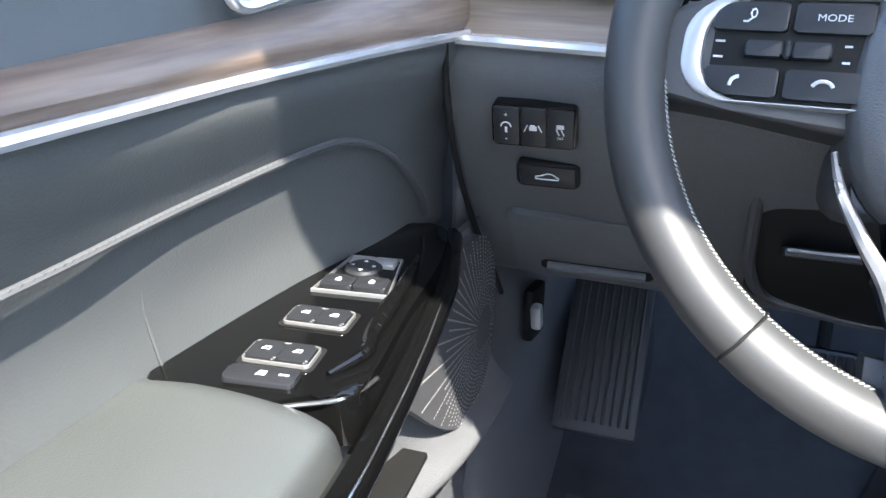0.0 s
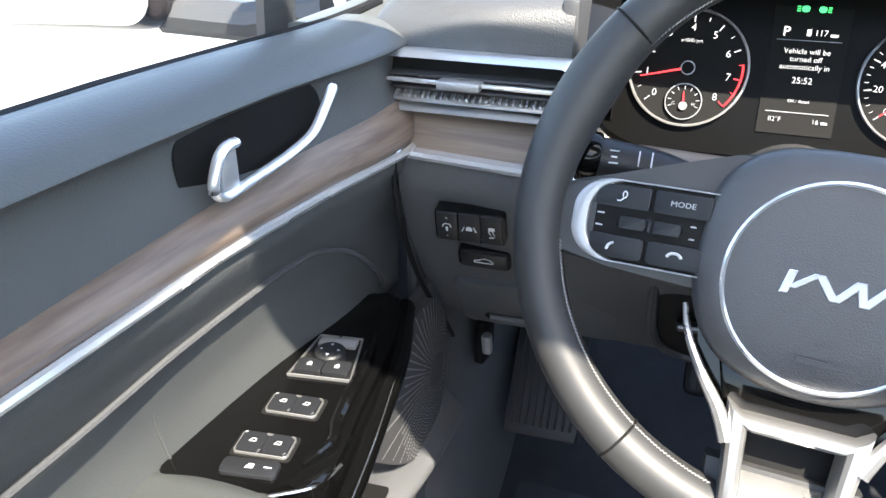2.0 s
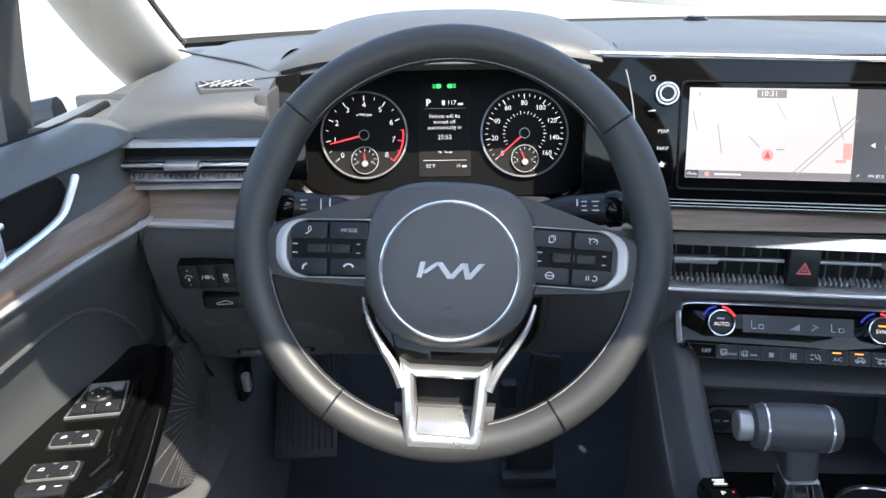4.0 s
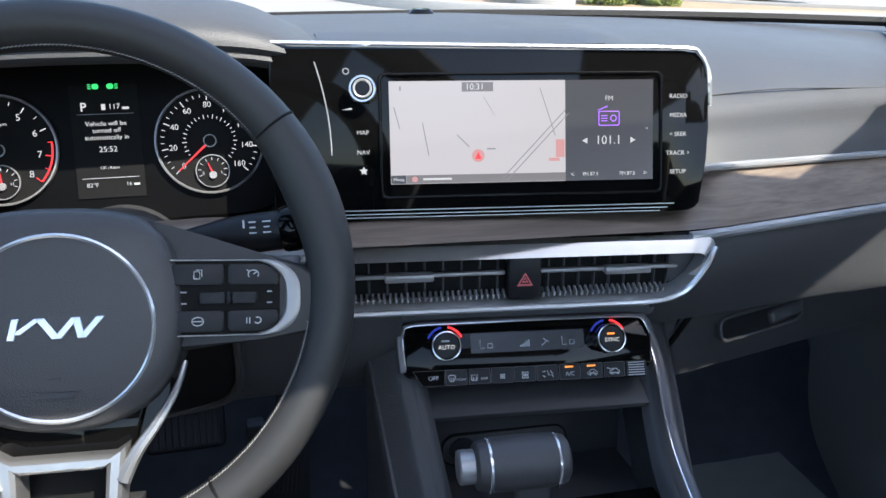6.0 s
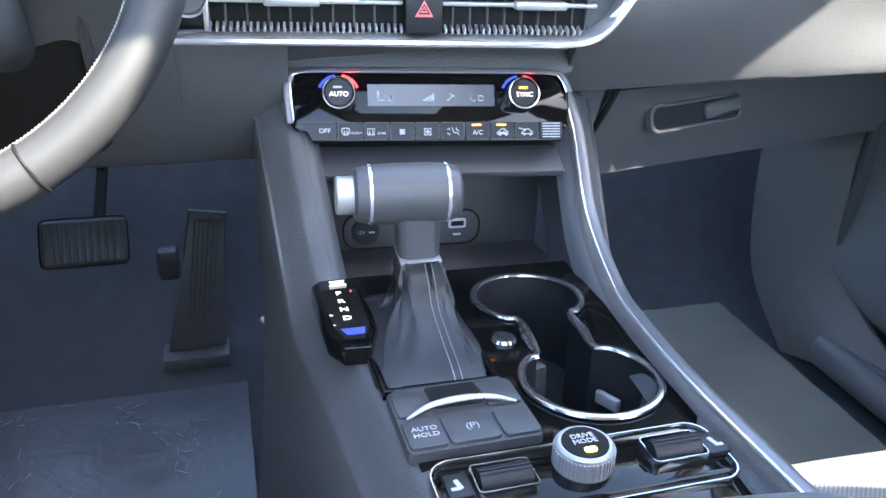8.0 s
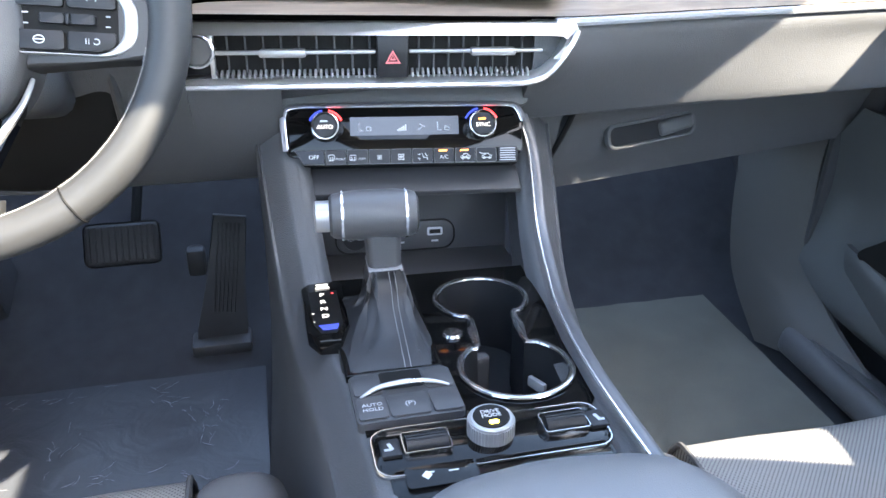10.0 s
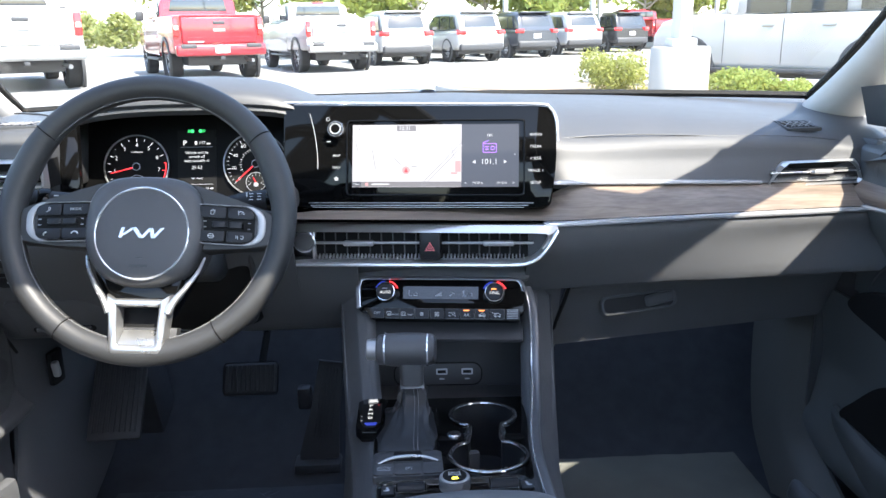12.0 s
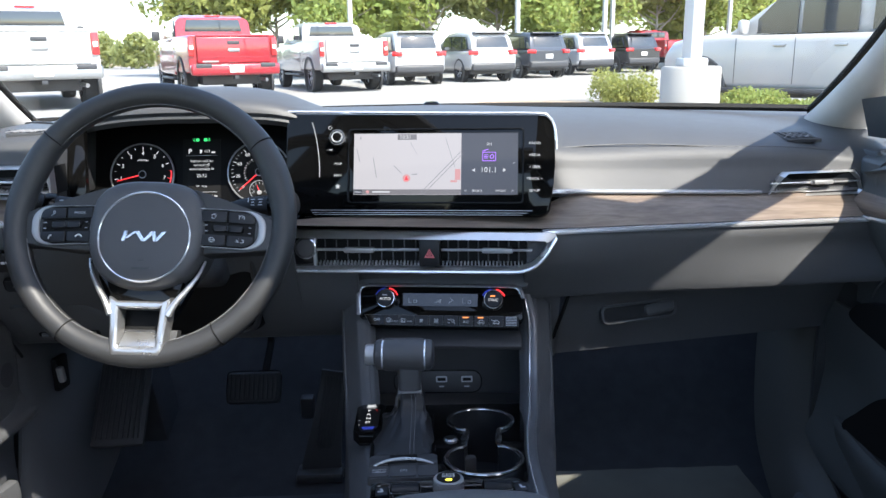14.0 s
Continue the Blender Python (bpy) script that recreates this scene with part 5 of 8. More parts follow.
part("spoke_cover", prism(bmesh.new(), [(-0.040, -0.080), (-0.048, -0.05), (0.048, -0.05), (0.040, -0.080)], -0.022, 0.004, LS, 0.002), GLOSS, wheel, "glossy bridge under the hub")
outb = [(-0.0385, -0.073), (-0.030, -0.0785), (0.030, -0.0785), (0.0385, -0.073), (0.0345, -0.110), (0.0325, -0.141), (0.029, -0.146), (-0.029, -0.146), (-0.0325, -0.141), (-0.0345, -0.110)]
inb = [(-0.0245, -0.0875), (-0.022, -0.0885), (0.022, -0.0885), (0.0245, -0.0875), (0.0235, -0.110), (0.0222, -0.131), (0.0205, -0.1340), (-0.0205, -0.1340), (-0.0222, -0.131), (-0.0235, -0.110)]
bk = part("buckle", ringprism(bmesh.new(), outb, inb, -0.006, 0.0175, LS), BUCKLE, wheel, "open satin silver buckle of the lower spoke")
part("buckle_floor", boxm((0.052, 0.054, 0.006), LS @ pose(0, -0.113, -0.014), 0.002), DARK, bk)
part("buckle_lip", boxm((0.044, 0.026, 0.003), LS @ pose(0, -0.1255, 0.004, -44, 0, 0), 0.001), BUCKLE, bk)
part("rim_heel", prism(bmesh.new(), [(-0.043, -0.112), (0.043, -0.112), (0.040, -0.150), (-0.040, -0.150)], -0.018, -0.004, LS, 0.003), RIM, wheel)

# steering column and stalks
col = thing("steering_column", "black steering column cover behind the wheel", "steering column")
rows = []
for t in (0.0, 0.35, 0.7, 1.0):
    o = Vector((-0.367, -0.060 + 0.20 * t, 0.858 - 0.075 * t + 0.0))
    rows.append([o + Vector((0.066 * math.cos(a) * (1 - 0.1 * t), 0, 0.042 * math.sin(a) * (1 + 0.5 * t))) for a in np.linspace(0, 2 * math.pi, 17)])
part("cover", sheet(rows, 12, 40), PLASTIC, col)
part("cover_lower", boxm((0.13, 0.16, 0.06), pose(-0.367, 0.03, 0.775, -18, 0, 0), 0.022, 4), PLASTIC, col)
part("tilt_lever", boxm((0.050, 0.022, 0.007), pose(-0.418, 0.010, 0.727, -20, 0, 4), 0.003), PLASTIC, col, "tilt lever under the column")
part("tilt_lever_edge", boxm((0.046, 0.0025, 0.0025), pose(-0.418, -0.0025, 0.733, -20, 0, 4), 0.001), SATIN, col)
for s in (-1, 1):
    st = thing("column_stalk", "black lever with silver marks beside the steering wheel", "control lever", "levers on the column")
    a, b = Vector((-0.367 + s * 0.060, -0.048, 0.872)), Vector((-0.367 + s * 0.176, -0.068, 0.886 if s > 0 else 0.893))
    q = [a + (b - a) * t for t in np.linspace(0, 1, 16)]
    part("lever", tube(bmesh.new(), q, [0.009, 0.0095, 0.010, 0.0115, 0.013, 0.0145, 0.0155, 0.0158, 0.0158, 0.0158, 0.0158, 0.0158, 0.0155, 0.0150, 0.0140, 0.0095], 18, flat=0.92), BUTTON, st)
    part("twist_ring", tube(bmesh.new(), [a + (b - a) * t for t in (0.70, 0.72, 0.80, 0.82)], [0.0160, 0.0172, 0.0172, 0.0160], 18), GLOSS, st, "glossy twist ring")
    part("end_knob", tube(bmesh.new(), [a + (b - a) * t for t in (0.86, 0.88, 0.97, 1.01)], [0.0150, 0.0166, 0.0166, 0.0120], 18), BUTTON, st, "knurled end knob")
    F = fr((a + (b - a) * 0.60) + Vector((0, -0.0135, 0.0085)), 0, 32)
    bars("lever_marks", [(-0.016, 0.003, 0.0014, 0.006, 0), (-0.010, 0.004, 0.005, 0.0010, 0), (-0.010, 0.0, 0.004, 0.0010, 0), (-0.010, -0.004, 0.005, 0.0010, 0), (0.0, 0.004, 0.006, 0.0010, 0), (0.0, 0.0, 0.004, 0.0010, 0), (0.0, -0.004, 0.006, 0.0010, 0)], F, PRINT, st)
    bars("ring_mark", [(0.016, 0.0, 0.0010, 0.010, 0), (0.024, 0.0, 0.0010, 0.010, 0)], F @ pose(0, 0, 0.0022), PRINT, st)
    part("paddle", boxm((0.034, 0.004, 0.011), pose(-0.367 + s * 0.134, -0.092, 0.868, -23, 0, s * -10), 0.002), RAIL, wheel, "silver shift paddle")

# ---- centre console ----
con = thing("centre_console", "black centre console with glossy deck and silver rail", "centre console")


def deck(x, y, h=0.0):
    return Vector((x, y, 0.588 - 0.09 * (y + 0.10) + h))


CF = Matrix.Translation(deck(0, -0.20)) @ pose(0, 0, 0, -5.14, 0, 0)


def cf(x, y):
    return x, (y + 0.20) * 1.004


EDGE_L = [(-0.132, 0.06), (-0.127, 0.0), (-0.121, -0.06), (-0.116, -0.11), (-0.106, -0.20), (-0.098, -0.30), (-0.094, -0.45), (-0.094, -0.95)]
LEFT_Z = [(0.06, 0.732), (0.0, 0.672), (-0.06, 0.612), (-0.11, 0.590), (-0.20, 0.5955), (-0.30, 0.6045), (-0.45, 0.617), (-0.95, 0.622)]
EDGE_R = [(0.150, 0.06), (0.143, 0.0), (0.136, -0.06), (0.124, -0.14), (0.113, -0.20), (0.101, -0.30), (0.097, -0.45), (0.097, -0.95)]
# flanks falling to the floor
for E, s, nm in ((EDGE_L, -1, "flank"), (EDGE_R, 1, "flank")):
    rows = []
    for (x, y), (_, z) in zip(E, LEFT_Z):
        i = 0.008 if s < 0 else 0.0
        rows.append([(x - s * (0.018 + i), y, z - 0.012), (x - s * (0.010 + i), y, z - 0.001), (x - s * i, y, z - 0.001), (x - s * (i - 0.006), y, z - 0.005), (x - s * (i - 0.022), y, z - 0.030), (x - s * (i - 0.027), y, z - 0.045), (x - s * (i - 0.030), y, 0.46), (x + s * 0.045, y, 0.22)])
    part(nm, sheet(rows, 44, 20, 0.006, (-s, 0, -0.2)), LOWER, con, "grained side of the console")
    rows = [[(x - s * 0.018, y, z - 0.012), (x - s * 0.020, y, z - 0.06), (x - s * 0.022, y, z - 0.10)] for (x, y), (_, z) in zip(E, LEFT_Z)]
    part("inner_wall", sheet(rows, 40, 6, 0.004, (s, 0, 0)), LOWER, con)
rail = []
for (x, y), (_, z) in zip([(0.1300, 0.045)] + [(x - 0.004, y) for x, y in EDGE_R[1:7]], [(0.045, 0.742), (0.0, 0.690), (-0.06, 0.632), (-0.14, 0.606), (-0.20, 0.6075), (-0.30, 0.617), (-0.45, 0.629)]):
    rail.append((x, y, z))
bm = bmesh.new()
P_ = catmull(rail, 60)
tube(bm, P_, 0.0052, 10, flat=0.6)
part("rail", bm, RAIL, con, "satin silver rail along the console")
part("rail_edge", tube(bmesh.new(), [p + np.array((-0.0058, 0, 0.0022)) for p in P_], 0.0013, 6), CHROME, con)
# storage bin under the climate panel, its darker plastic standing in for shade
part("bin_floor", boxm((0.240, 0.135, 0.010), pose(0.006, -0.010, 0.553, -2, 0, 0), 0.003), PLASTIC, con, "rubber-lined tray floor, darkened for the shade in the bin")
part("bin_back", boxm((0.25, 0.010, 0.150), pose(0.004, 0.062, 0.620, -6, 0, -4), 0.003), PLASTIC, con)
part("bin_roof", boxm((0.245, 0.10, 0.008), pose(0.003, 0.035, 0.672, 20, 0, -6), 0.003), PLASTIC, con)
U = fr((-0.003, 0.0535, 0.5745), -3, 5)
usb = part("socket_panel", prism(bmesh.new(), rrect(0.138, 0.036, 0.015, 8), -0.004, 0.002, U, 0.001), PLASTIC, con, "rounded panel with power and data sockets")
part("socket_rim", ringprism(bmesh.new(), rrect(0.140, 0.038, 0.016, 8), rrect(0.136, 0.034, 0.014, 8), 0, 0.0035, U), DARK, usb)
part("power_socket", lathe(bmesh.new(), [(0.0, 0.004), (0.0135, 0.004), (0.0145, 0.002)], U @ pose(-0.047, 0, 0), 24), BUTTON, usb)
text("12V", 0.0050, U @ pose(-0.052, 0, 0.0044), INK, usb)
bars("socket_mark", [(-0.041, 0, 0.006, 0.0015, 0)], U @ pose(0, 0, 0.0042), INK, usb)
for x in (0.006, 0.046):
    part("data_socket", prism(bmesh.new(), rrect(0.018, 0.010, 0.002), 0.0018, 0.0030, U @ pose(x, 0.004, 0)), INK, usb, "grey data socket")
    part("socket_slot", boxm((0.013, 0.005, 0.001), U @ pose(x, 0.004, 0.0032)), DARK, usb)
    bars("socket_mark", [(x, -0.008, 0.008, 0.0022, 0)], U @ pose(0, 0, 0.002), INK, usb)
# glossy deck with two round wells joined by a neck
FR, RR = (0.049, -0.127), (0.043, -0.255)
well = []
for i in range(25):
    a = radians(-62 + 304 * i / 24)
    well.append(cf(FR[0] + 0.0435 * math.cos(a), FR[1] + 0.0435 * math.sin(a)))
for i in range(25):
    a = radians(118 + 304 * i / 24)
    well.append(cf(RR[0] + 0.0455 * math.cos(a), RR[1] + 0.0455 * math.sin(a)))
outer = [cf(*p) for p in ((-0.103, -0.052), (0.112, -0.060), (0.106, -0.15), (0.096, -0.22), (0.088, -0.31), (0.082, -0.318), (-0.088, -0.318), (-0.092, -0.22))]
bm = bmesh.new()
vo = [bm.verts.new(CF @ Vector((x, y, 0.0))) for x, y in outer]
vi = [bm.verts.new(CF @ Vector((x, y, 0.0))) for x, y in well]
eo = [bm.edges.new((vo[i], vo[(i + 1) % len(vo)])) for i in range(len(vo))]
ei = [bm.edges.new((vi[i], vi[(i + 1) % len(vi)])) for i in range(len(vi))]
bmesh.ops.triangle_fill(bm, edges=eo + ei, use_beauty=True)
vd = [bm.verts.new(CF @ Vector((x, y, -0.012))) for x, y in outer]
for i in range(len(vo)):
    bm.faces.new((vo[i], vo[(i + 1) % len(vo)], vd[(i + 1) % len(vo)], vd[i]))
part("deck", bm, GLOSS, con, "piano-black deck")
bm = bmesh.new()
a_, b_ = [bm.verts.new(CF @ Vector((x, y, 0.0))) for x, y in well], [bm.verts.new(CF @ Vector((x * 0.94 + 0.003, y * 0.97, -0.075))) for x, y in well]
for i in range(len(a_)):
    bm.faces.new((a_[i], b_[i], b_[(i + 1) % len(a_)], a_[(i + 1) % len(a_)]))
bm.faces.new(b_)
cup = part("cup_well", bm, BUTTON, con, "deep black double cup holder")
part("cup_rim", tube(bmesh.new(), [CF @ Vector((p[0], p[1], 0.0016)) for p in catmull(well, 120, True)], 0.0030, 8, True, flat=0.6), DIMCHROME, cup, "satin silver rim")
for p, a in (((0.071, -0.232), 25), ((0.012, -0.243), -30)):
    part("spring_tab", boxm((0.005, 0.020, 0.010), CF @ pose(*cf(*p), -0.035, 0, 0, a), 0.0015), SATIN, cup, "silver spring tab")
for e in (1, -1):
    o = [cf(*p) for p in ((0.049 - e * 0.0203, -0.163), (0.049 - e * 0.0232, -0.165), (0.0455 - e * 0.0268, -0.190), (0.043 - e * 0.0240, -0.214), (0.043 - e * 0.0210, -0.217), (0.0455 - e * 0.0205, -0.190))]
    part("neck_trim", prism(bmesh.new(), o if e > 0 else o[::-1], -0.002, 0.0024, CF, 0.0010), DIMCHROME, cup, "broad satin silver side of the neck")
part("divider", boxm((0.020, 0.012, 0.05), CF @ pose(*cf(0.028, -0.196), -0.045, 0, 0, 20), 0.004), PLASTIC, cup)
part("round_cap", lathe(bmesh.new(), [(0, 0.003), (0.008, 0.003), (0.0095, 0.001), (0.0095, 0.0)], CF @ pose(*cf(0.006, -0.190), 0), 24), DIMCHROME, con, "small round chrome cap")

# gear lever
BOOTSTITCH = mat("dull grey thread", (0.16, 0.16, 0.165), 0.7)
gl = thing("gear_lever", "leather gear lever with a T-shaped grip in its boot", "gear lever")
KX = pose(-0.053, -0.1205, 0.6868, 0, 90, -5)
part("grip", lathe(bmesh.new(), [(0.0, -0.0375), (0.0165, -0.0375), (0.0195, -0.035), (0.0208, -0.028), (0.0216, -0.024), (0.0223, -0.010), (0.0223, 0.018), (0.0214, 0.030), (0.0206, 0.034), (0.0190, 0.0385), (0.0150, 0.041), (0.0, 0.0415)], KX, 36), LEATHER, gl, "round leather grip")
for z in (-0.026, 0.030):
    part("band", lathe(bmesh.new(), [(0.0208, z - 0.0016), (0.0222, z - 0.001), (0.0222, z + 0.001), (0.0208, z + 0.0016)], KX, 36), CHROME, gl, "thin silver band")
part("release_button", lathe(bmesh.new(), [(0.0, -0.0505), (0.0125, -0.0505), (0.0140, -0.049), (0.0140, -0.036)], KX, 28), SATIN, gl, "silver release button")
rows = []
for t, (x, y, z, w, d) in enumerate(((-0.045, -0.122, 0.676, 0.034, 0.030), (-0.045, -0.127, 0.660, 0.031, 0.026), (-0.045, -0.131, 0.644, 0.030, 0.024))):
    rows.append([Vector((x, y, z)) + Vector((w / 2 * px, d / 2 * py, 0)) for px, py in rrect(2, 2, 0.5, 3) + [rrect(2, 2, 0.5, 3)[0]]])
part("shank", sheet(rows, 6, 34), PLASTIC, gl)
part("shank_band", boxm((0.031, 0.026, 0.003), pose(-0.045, -0.1315, 0.6425, 8, 0, 0), 0.001), SATIN, gl)
rows = []
rng = random.Random(4)
fold = [0.0052 * math.sin(0.9 * i) * (1 if i % 3 else -0.6) + rng.uniform(-0.0015, 0.0015) for i in range(40)]
for k, (x, y, z, w, d) in enumerate(((-0.045, -0.133, 0.642, 0.031, 0.026), (-0.045, -0.137, 0.630, 0.036, 0.031), (-0.046, -0.145, 0.617, 0.038, 0.040), (-0.050, -0.160, 0.606, 0.050, 0.070), (-0.055, -0.174, 0.600, 0.072, 0.116), (-0.0555, -0.1755, 0.594, 0.077, 0.132))):
    base = rrect(2, 2, 0.55 if k < 4 else 0.3, 5)
    base = base + [base[0]]
    rows.append([Vector((x, y, z - 0.09 * (y + 0.17) * (k > 3))) + Vector((w / 2 * px + (fold[(3 * i + k * 2) % 40] if 0 < k < 5 else 0) * (0.9 if i not in (0, len(base) - 1) else 0), d / 2 * py + (fold[(7 * i + k * 2) % 40] * 0.9 if 0 < k < 5 and i not in (0, len(base) - 1) else 0), 0)) for i, (px, py) in enumerate(base)])
part("boot", sheet(rows, 34, 72), BOOT, gl, "folded black leather boot")
seam = catmull([(-0.041, -0.1475, 0.641), (-0.040, -0.1555, 0.630), (-0.041, -0.1715, 0.618), (-0.042, -0.200, 0.6125), (-0.043, -0.228, 0.6085), (-0.043, -0.2395, 0.604)], 50)
bm = bmesh.new()
for i, p in enumerate(seam):
    for dx in (-0.0035, 0.0035):
        box(bm, (0.0006, 0.0012, 0.0006), pose(p[0] + dx * 0.7, p[1], p[2] + 0.0004, 30, 0, 0))
tagged(part("stitching", bm, BOOTSTITCH, gl, "double row of grey stitches"), kind="stuff")
part("boot_frame", ringprism(bmesh.new(), [cf(*p) for p in ((-0.096, -0.105), (-0.012, -0.105), (-0.015, -0.243), (-0.094, -0.243))], [cf(*p) for p in ((-0.090, -0.111), (-0.018, -0.111), (-0.020, -0.239), (-0.089, -0.239))], -0.002, 0.004, CF), GLOSS, gl)
part("boot_trim", boxm((0.060, 0.004, 0.003), CF @ pose(*cf(-0.058, -0.1075), 0.0045), 0.001), CHROME, gl)
# gear position display
CFG = CF @ pose(-0.1000, 0.062, 0) @ Matrix.Diagonal((1.34, 1.26, 1, 1)) @ pose(0.0965, -0.065, 0)
gd = thing("gear_display", "raised black gear position display with lit letters", "gear display")
ol = [cf(*p) for p in ((-0.1115, -0.096), (-0.106, -0.088), (-0.086, -0.087), (-0.081, -0.093), (-0.083, -0.160), (-0.090, -0.181), (-0.104, -0.180), (-0.1105, -0.165))]
part("housing", prism(bmesh.new(), ol, -0.002, 0.012, CFG, 0.003), GLOSS, gd)
part("face", prism(bmesh.new(), [cf(*p) for p in ((-0.1065, -0.106), (-0.0865, -0.106), (-0.0870, -0.158), (-0.0925, -0.172), (-0.1020, -0.171), (-0.1060, -0.158))], 0.0118, 0.0126, CFG), DARK, gd)
GD = CFG @ pose(*cf(-0.0965, -0.136), 0.0130)
for i, (w, y) in enumerate((("P", 0.0235), ("R", 0.0120), ("N", 0.0005), ("D", -0.0110))):
    text(w, 0.0068, GD @ pose(-0.001 + 0.003 * (i % 2) * 0, y, 0), WHITE_INK, gd, "letter", bold=0.0001)
text("+", 0.0045, GD @ pose(-0.009, -0.006, 0), WHITE_INK, gd, "letter")
text("-", 0.0045, GD @ pose(-0.009, -0.018, 0), WHITE_INK, gd, "letter")
bars("gear_lamp", [(0.0065, 0.0250, 0.0010, 0.0014, 0)], GD, RED_INK, gd)
part("blue_mark", prism(bmesh.new(), [(-0.0065, 0.003), (0.0065, 0.003), (0.005, -0.0045), (-0.004, -0.0045)], 0, 0.0004, GD @ pose(0, -0.0275, 0)), BLUE_INK, gd)
bars("release_label", [(0, 0.004, 0.009, 0.0016, 0), (0, 0.0012, 0.007, 0.0016, 0), (0, -0.0016, 0.010, 0.0016, 0)], CFG @ pose(*cf(-0.096, -0.098), 0.0124), WHITE_INK, gd)
# parking brake block
pb = thing("parking_brake_panel", "dark parking brake switch block with silver bar", "switch panel")
B0 = CF @ pose(*cf(-0.053, -0.279), 0.0)
part("block", prism(bmesh.new(), rrect(0.080, 0.066, 0.005), -0.002, 0.006, B0, 0.002), PLASTIC, pb)
part("well", prism(bmesh.new(), rrect(0.033, 0.024, 0.003), 0.0055, 0.0066, B0 @ pose(0.0, 0.019, 0)), DARK, pb)
q = catmull([(-0.034, -0.001, 0.007), (-0.02, 0.0045, 0.0105), (0.0, 0.006, 0.012), (0.02, 0.0055, 0.0105), (0.035, 0.002, 0.007)], 24)
part("bar", tube(bmesh.new(), [B0 @ Vector(p) for p in q], [0.0010 + 0.0014 * math.sin(math.pi * (i + 0.5) / 24) for i in range(24)], 8, flat=0.8), BUCKLE, pb, "curved silver pull bar")
for x, w in ((-0.0275, 0.022), (0.0, 0.030), (0.028, 0.022)):
    part("key", prism(bmesh.new(), rrect(w, 0.028, 0.003), 0.0055, 0.0078, B0 @ pose(x, -0.0165, 0), 0.001), PLASTIC, pb)
    if x:
        part("side_key", prism(bmesh.new(), rrect(w, 0.026, 0.003), 0.0055, 0.0076, B0 @ pose(x, 0.0145, 0), 0.001), PLASTIC, pb)
text("AUTO", 0.0056, B0 @ pose(-0.027, -0.0135, 0.0080), INK, pb)
text("HOLD", 0.0056, B0 @ pose(-0.027, -0.0195, 0.0080), INK, pb)
text("(P)", 0.0075, B0 @ pose(0.001, -0.0170, 0.0080), INK, pb)
# drive mode row
dm = thing("drive_mode_panel", "glossy panel with a round drive mode dial and seat switches", "switch panel")
D0 = CF @ pose(*cf(-0.004, -0.346), 0.001, 3, 0, 0)
part("plate", prism(bmesh.new(), rrect(0.165, 0.046, 0.012), -0.010, 0.003, D0, 0.002), GLOSS, dm)
part("plate_rim", ringprism(bmesh.new(), rrect(0.168, 0.050, 0.013), rrect(0.1645, 0.0465, 0.012), -0.008, 0.0045, D0), DIMCHROME, dm, "bright chrome edge")
dk = part("dial", lathe(bmesh.new(), [(0.0, 0.0165), (0.0145, 0.0165), (0.0158, 0.0155), (0.0165, 0.002), (0.0165, 0.0)], D0 @ pose(0.001, 0.007, 0), 40), SATIN, dm, "silver-sided dial")
bm = bmesh.new()
for k in range(44):
    box(bm, (0.0012, 0.0011, 0.011), D0 @ pose(0.001, 0.007, 0.0085, 0, 0, 360 * k / 44) @ pose(0.0163, 0, 0))
tagged(part("knurling", bm, SATIN, dk), kind="stuff")
part("dial_cap", lathe(bmesh.new(), [(0.0, 0.0172), (0.0128, 0.0172), (0.0132, 0.0160)], D0 @ pose(0.001, 0.007, 0), 36), DARK, dk)
text("DRIVE", 0.0050, D0 @ pose(0.001, 0.0115, 0.0176), PRINT, dk)
text("MODE", 0.0050, D0 @ pose(0.001, 0.0070, 0.0176), PRINT, dk)
part("lit_leaf", prism(bmesh.new(), rrect(0.007, 0.004, 0.0015), 0, 0.0005, D0 @ pose(0.001, 0.0, 0.0173)), glow("yellow lamp", (0.85, 0.80, 0.08), 0.8), dk)
for s in (-1, 1):
    X = D0 @ pose(0.004 + s * 0.050, 0.003, 0.003)
    part("seat_switch", ringprism(bmesh.new(), rrect(0.034, 0.022, 0.003), rrect(0.0318, 0.0198, 0.002), 0, 0.005, X), DIMCHROME, dm)
    part("rocker", tube(bmesh.new(), [X @ Vector((-0.0145 + 0.0029 * i, 0, 0.0015)) for i in range(11)], 0.0078, 14), BUTTON, dm, "ribbed rocker")
    for k in range(7):
        part("rib", boxm((0.029, 0.0010, 0.0010), X @ pose(0, 0.0066 * math.sin(radians(-60 + 20 * k)), 0.0015 + 0.0078 * math.cos(radians(-60 + 20 * k)), 60 - 20 * k, 0, 0)), BUTTON, dm)
    part("seat_key", boxm((0.014, 0.018, 0.004), X @ pose(s * 0.025, 0, 0.001), 0.0015), BUTTON, dm)
    bars("seat_mark", [(s * 0.025, 0.0, 0.0025, 0.0070, 15), (s * 0.027, -0.003, 0.005, 0.0020, 0)], X @ pose(0, 0, 0.003), INK, dm)
X = CF @ pose(*cf(-0.050, -0.384), 0.0, 10, 0, 0)
part("lower_plate", prism(bmesh.new(), rrect(0.155, 0.050, 0.006), -0.012, 0.0, X @ pose(0.048, -0.004, 0), 0.002), GLOSS, dm)
hk = part("wheel_heat_key", prism(bmesh.new(), rrect(0.048, 0.018, 0.002), 0, 0.003, X @ pose(0.004, 0.010, 0), 0.001), GLOSS, dm)
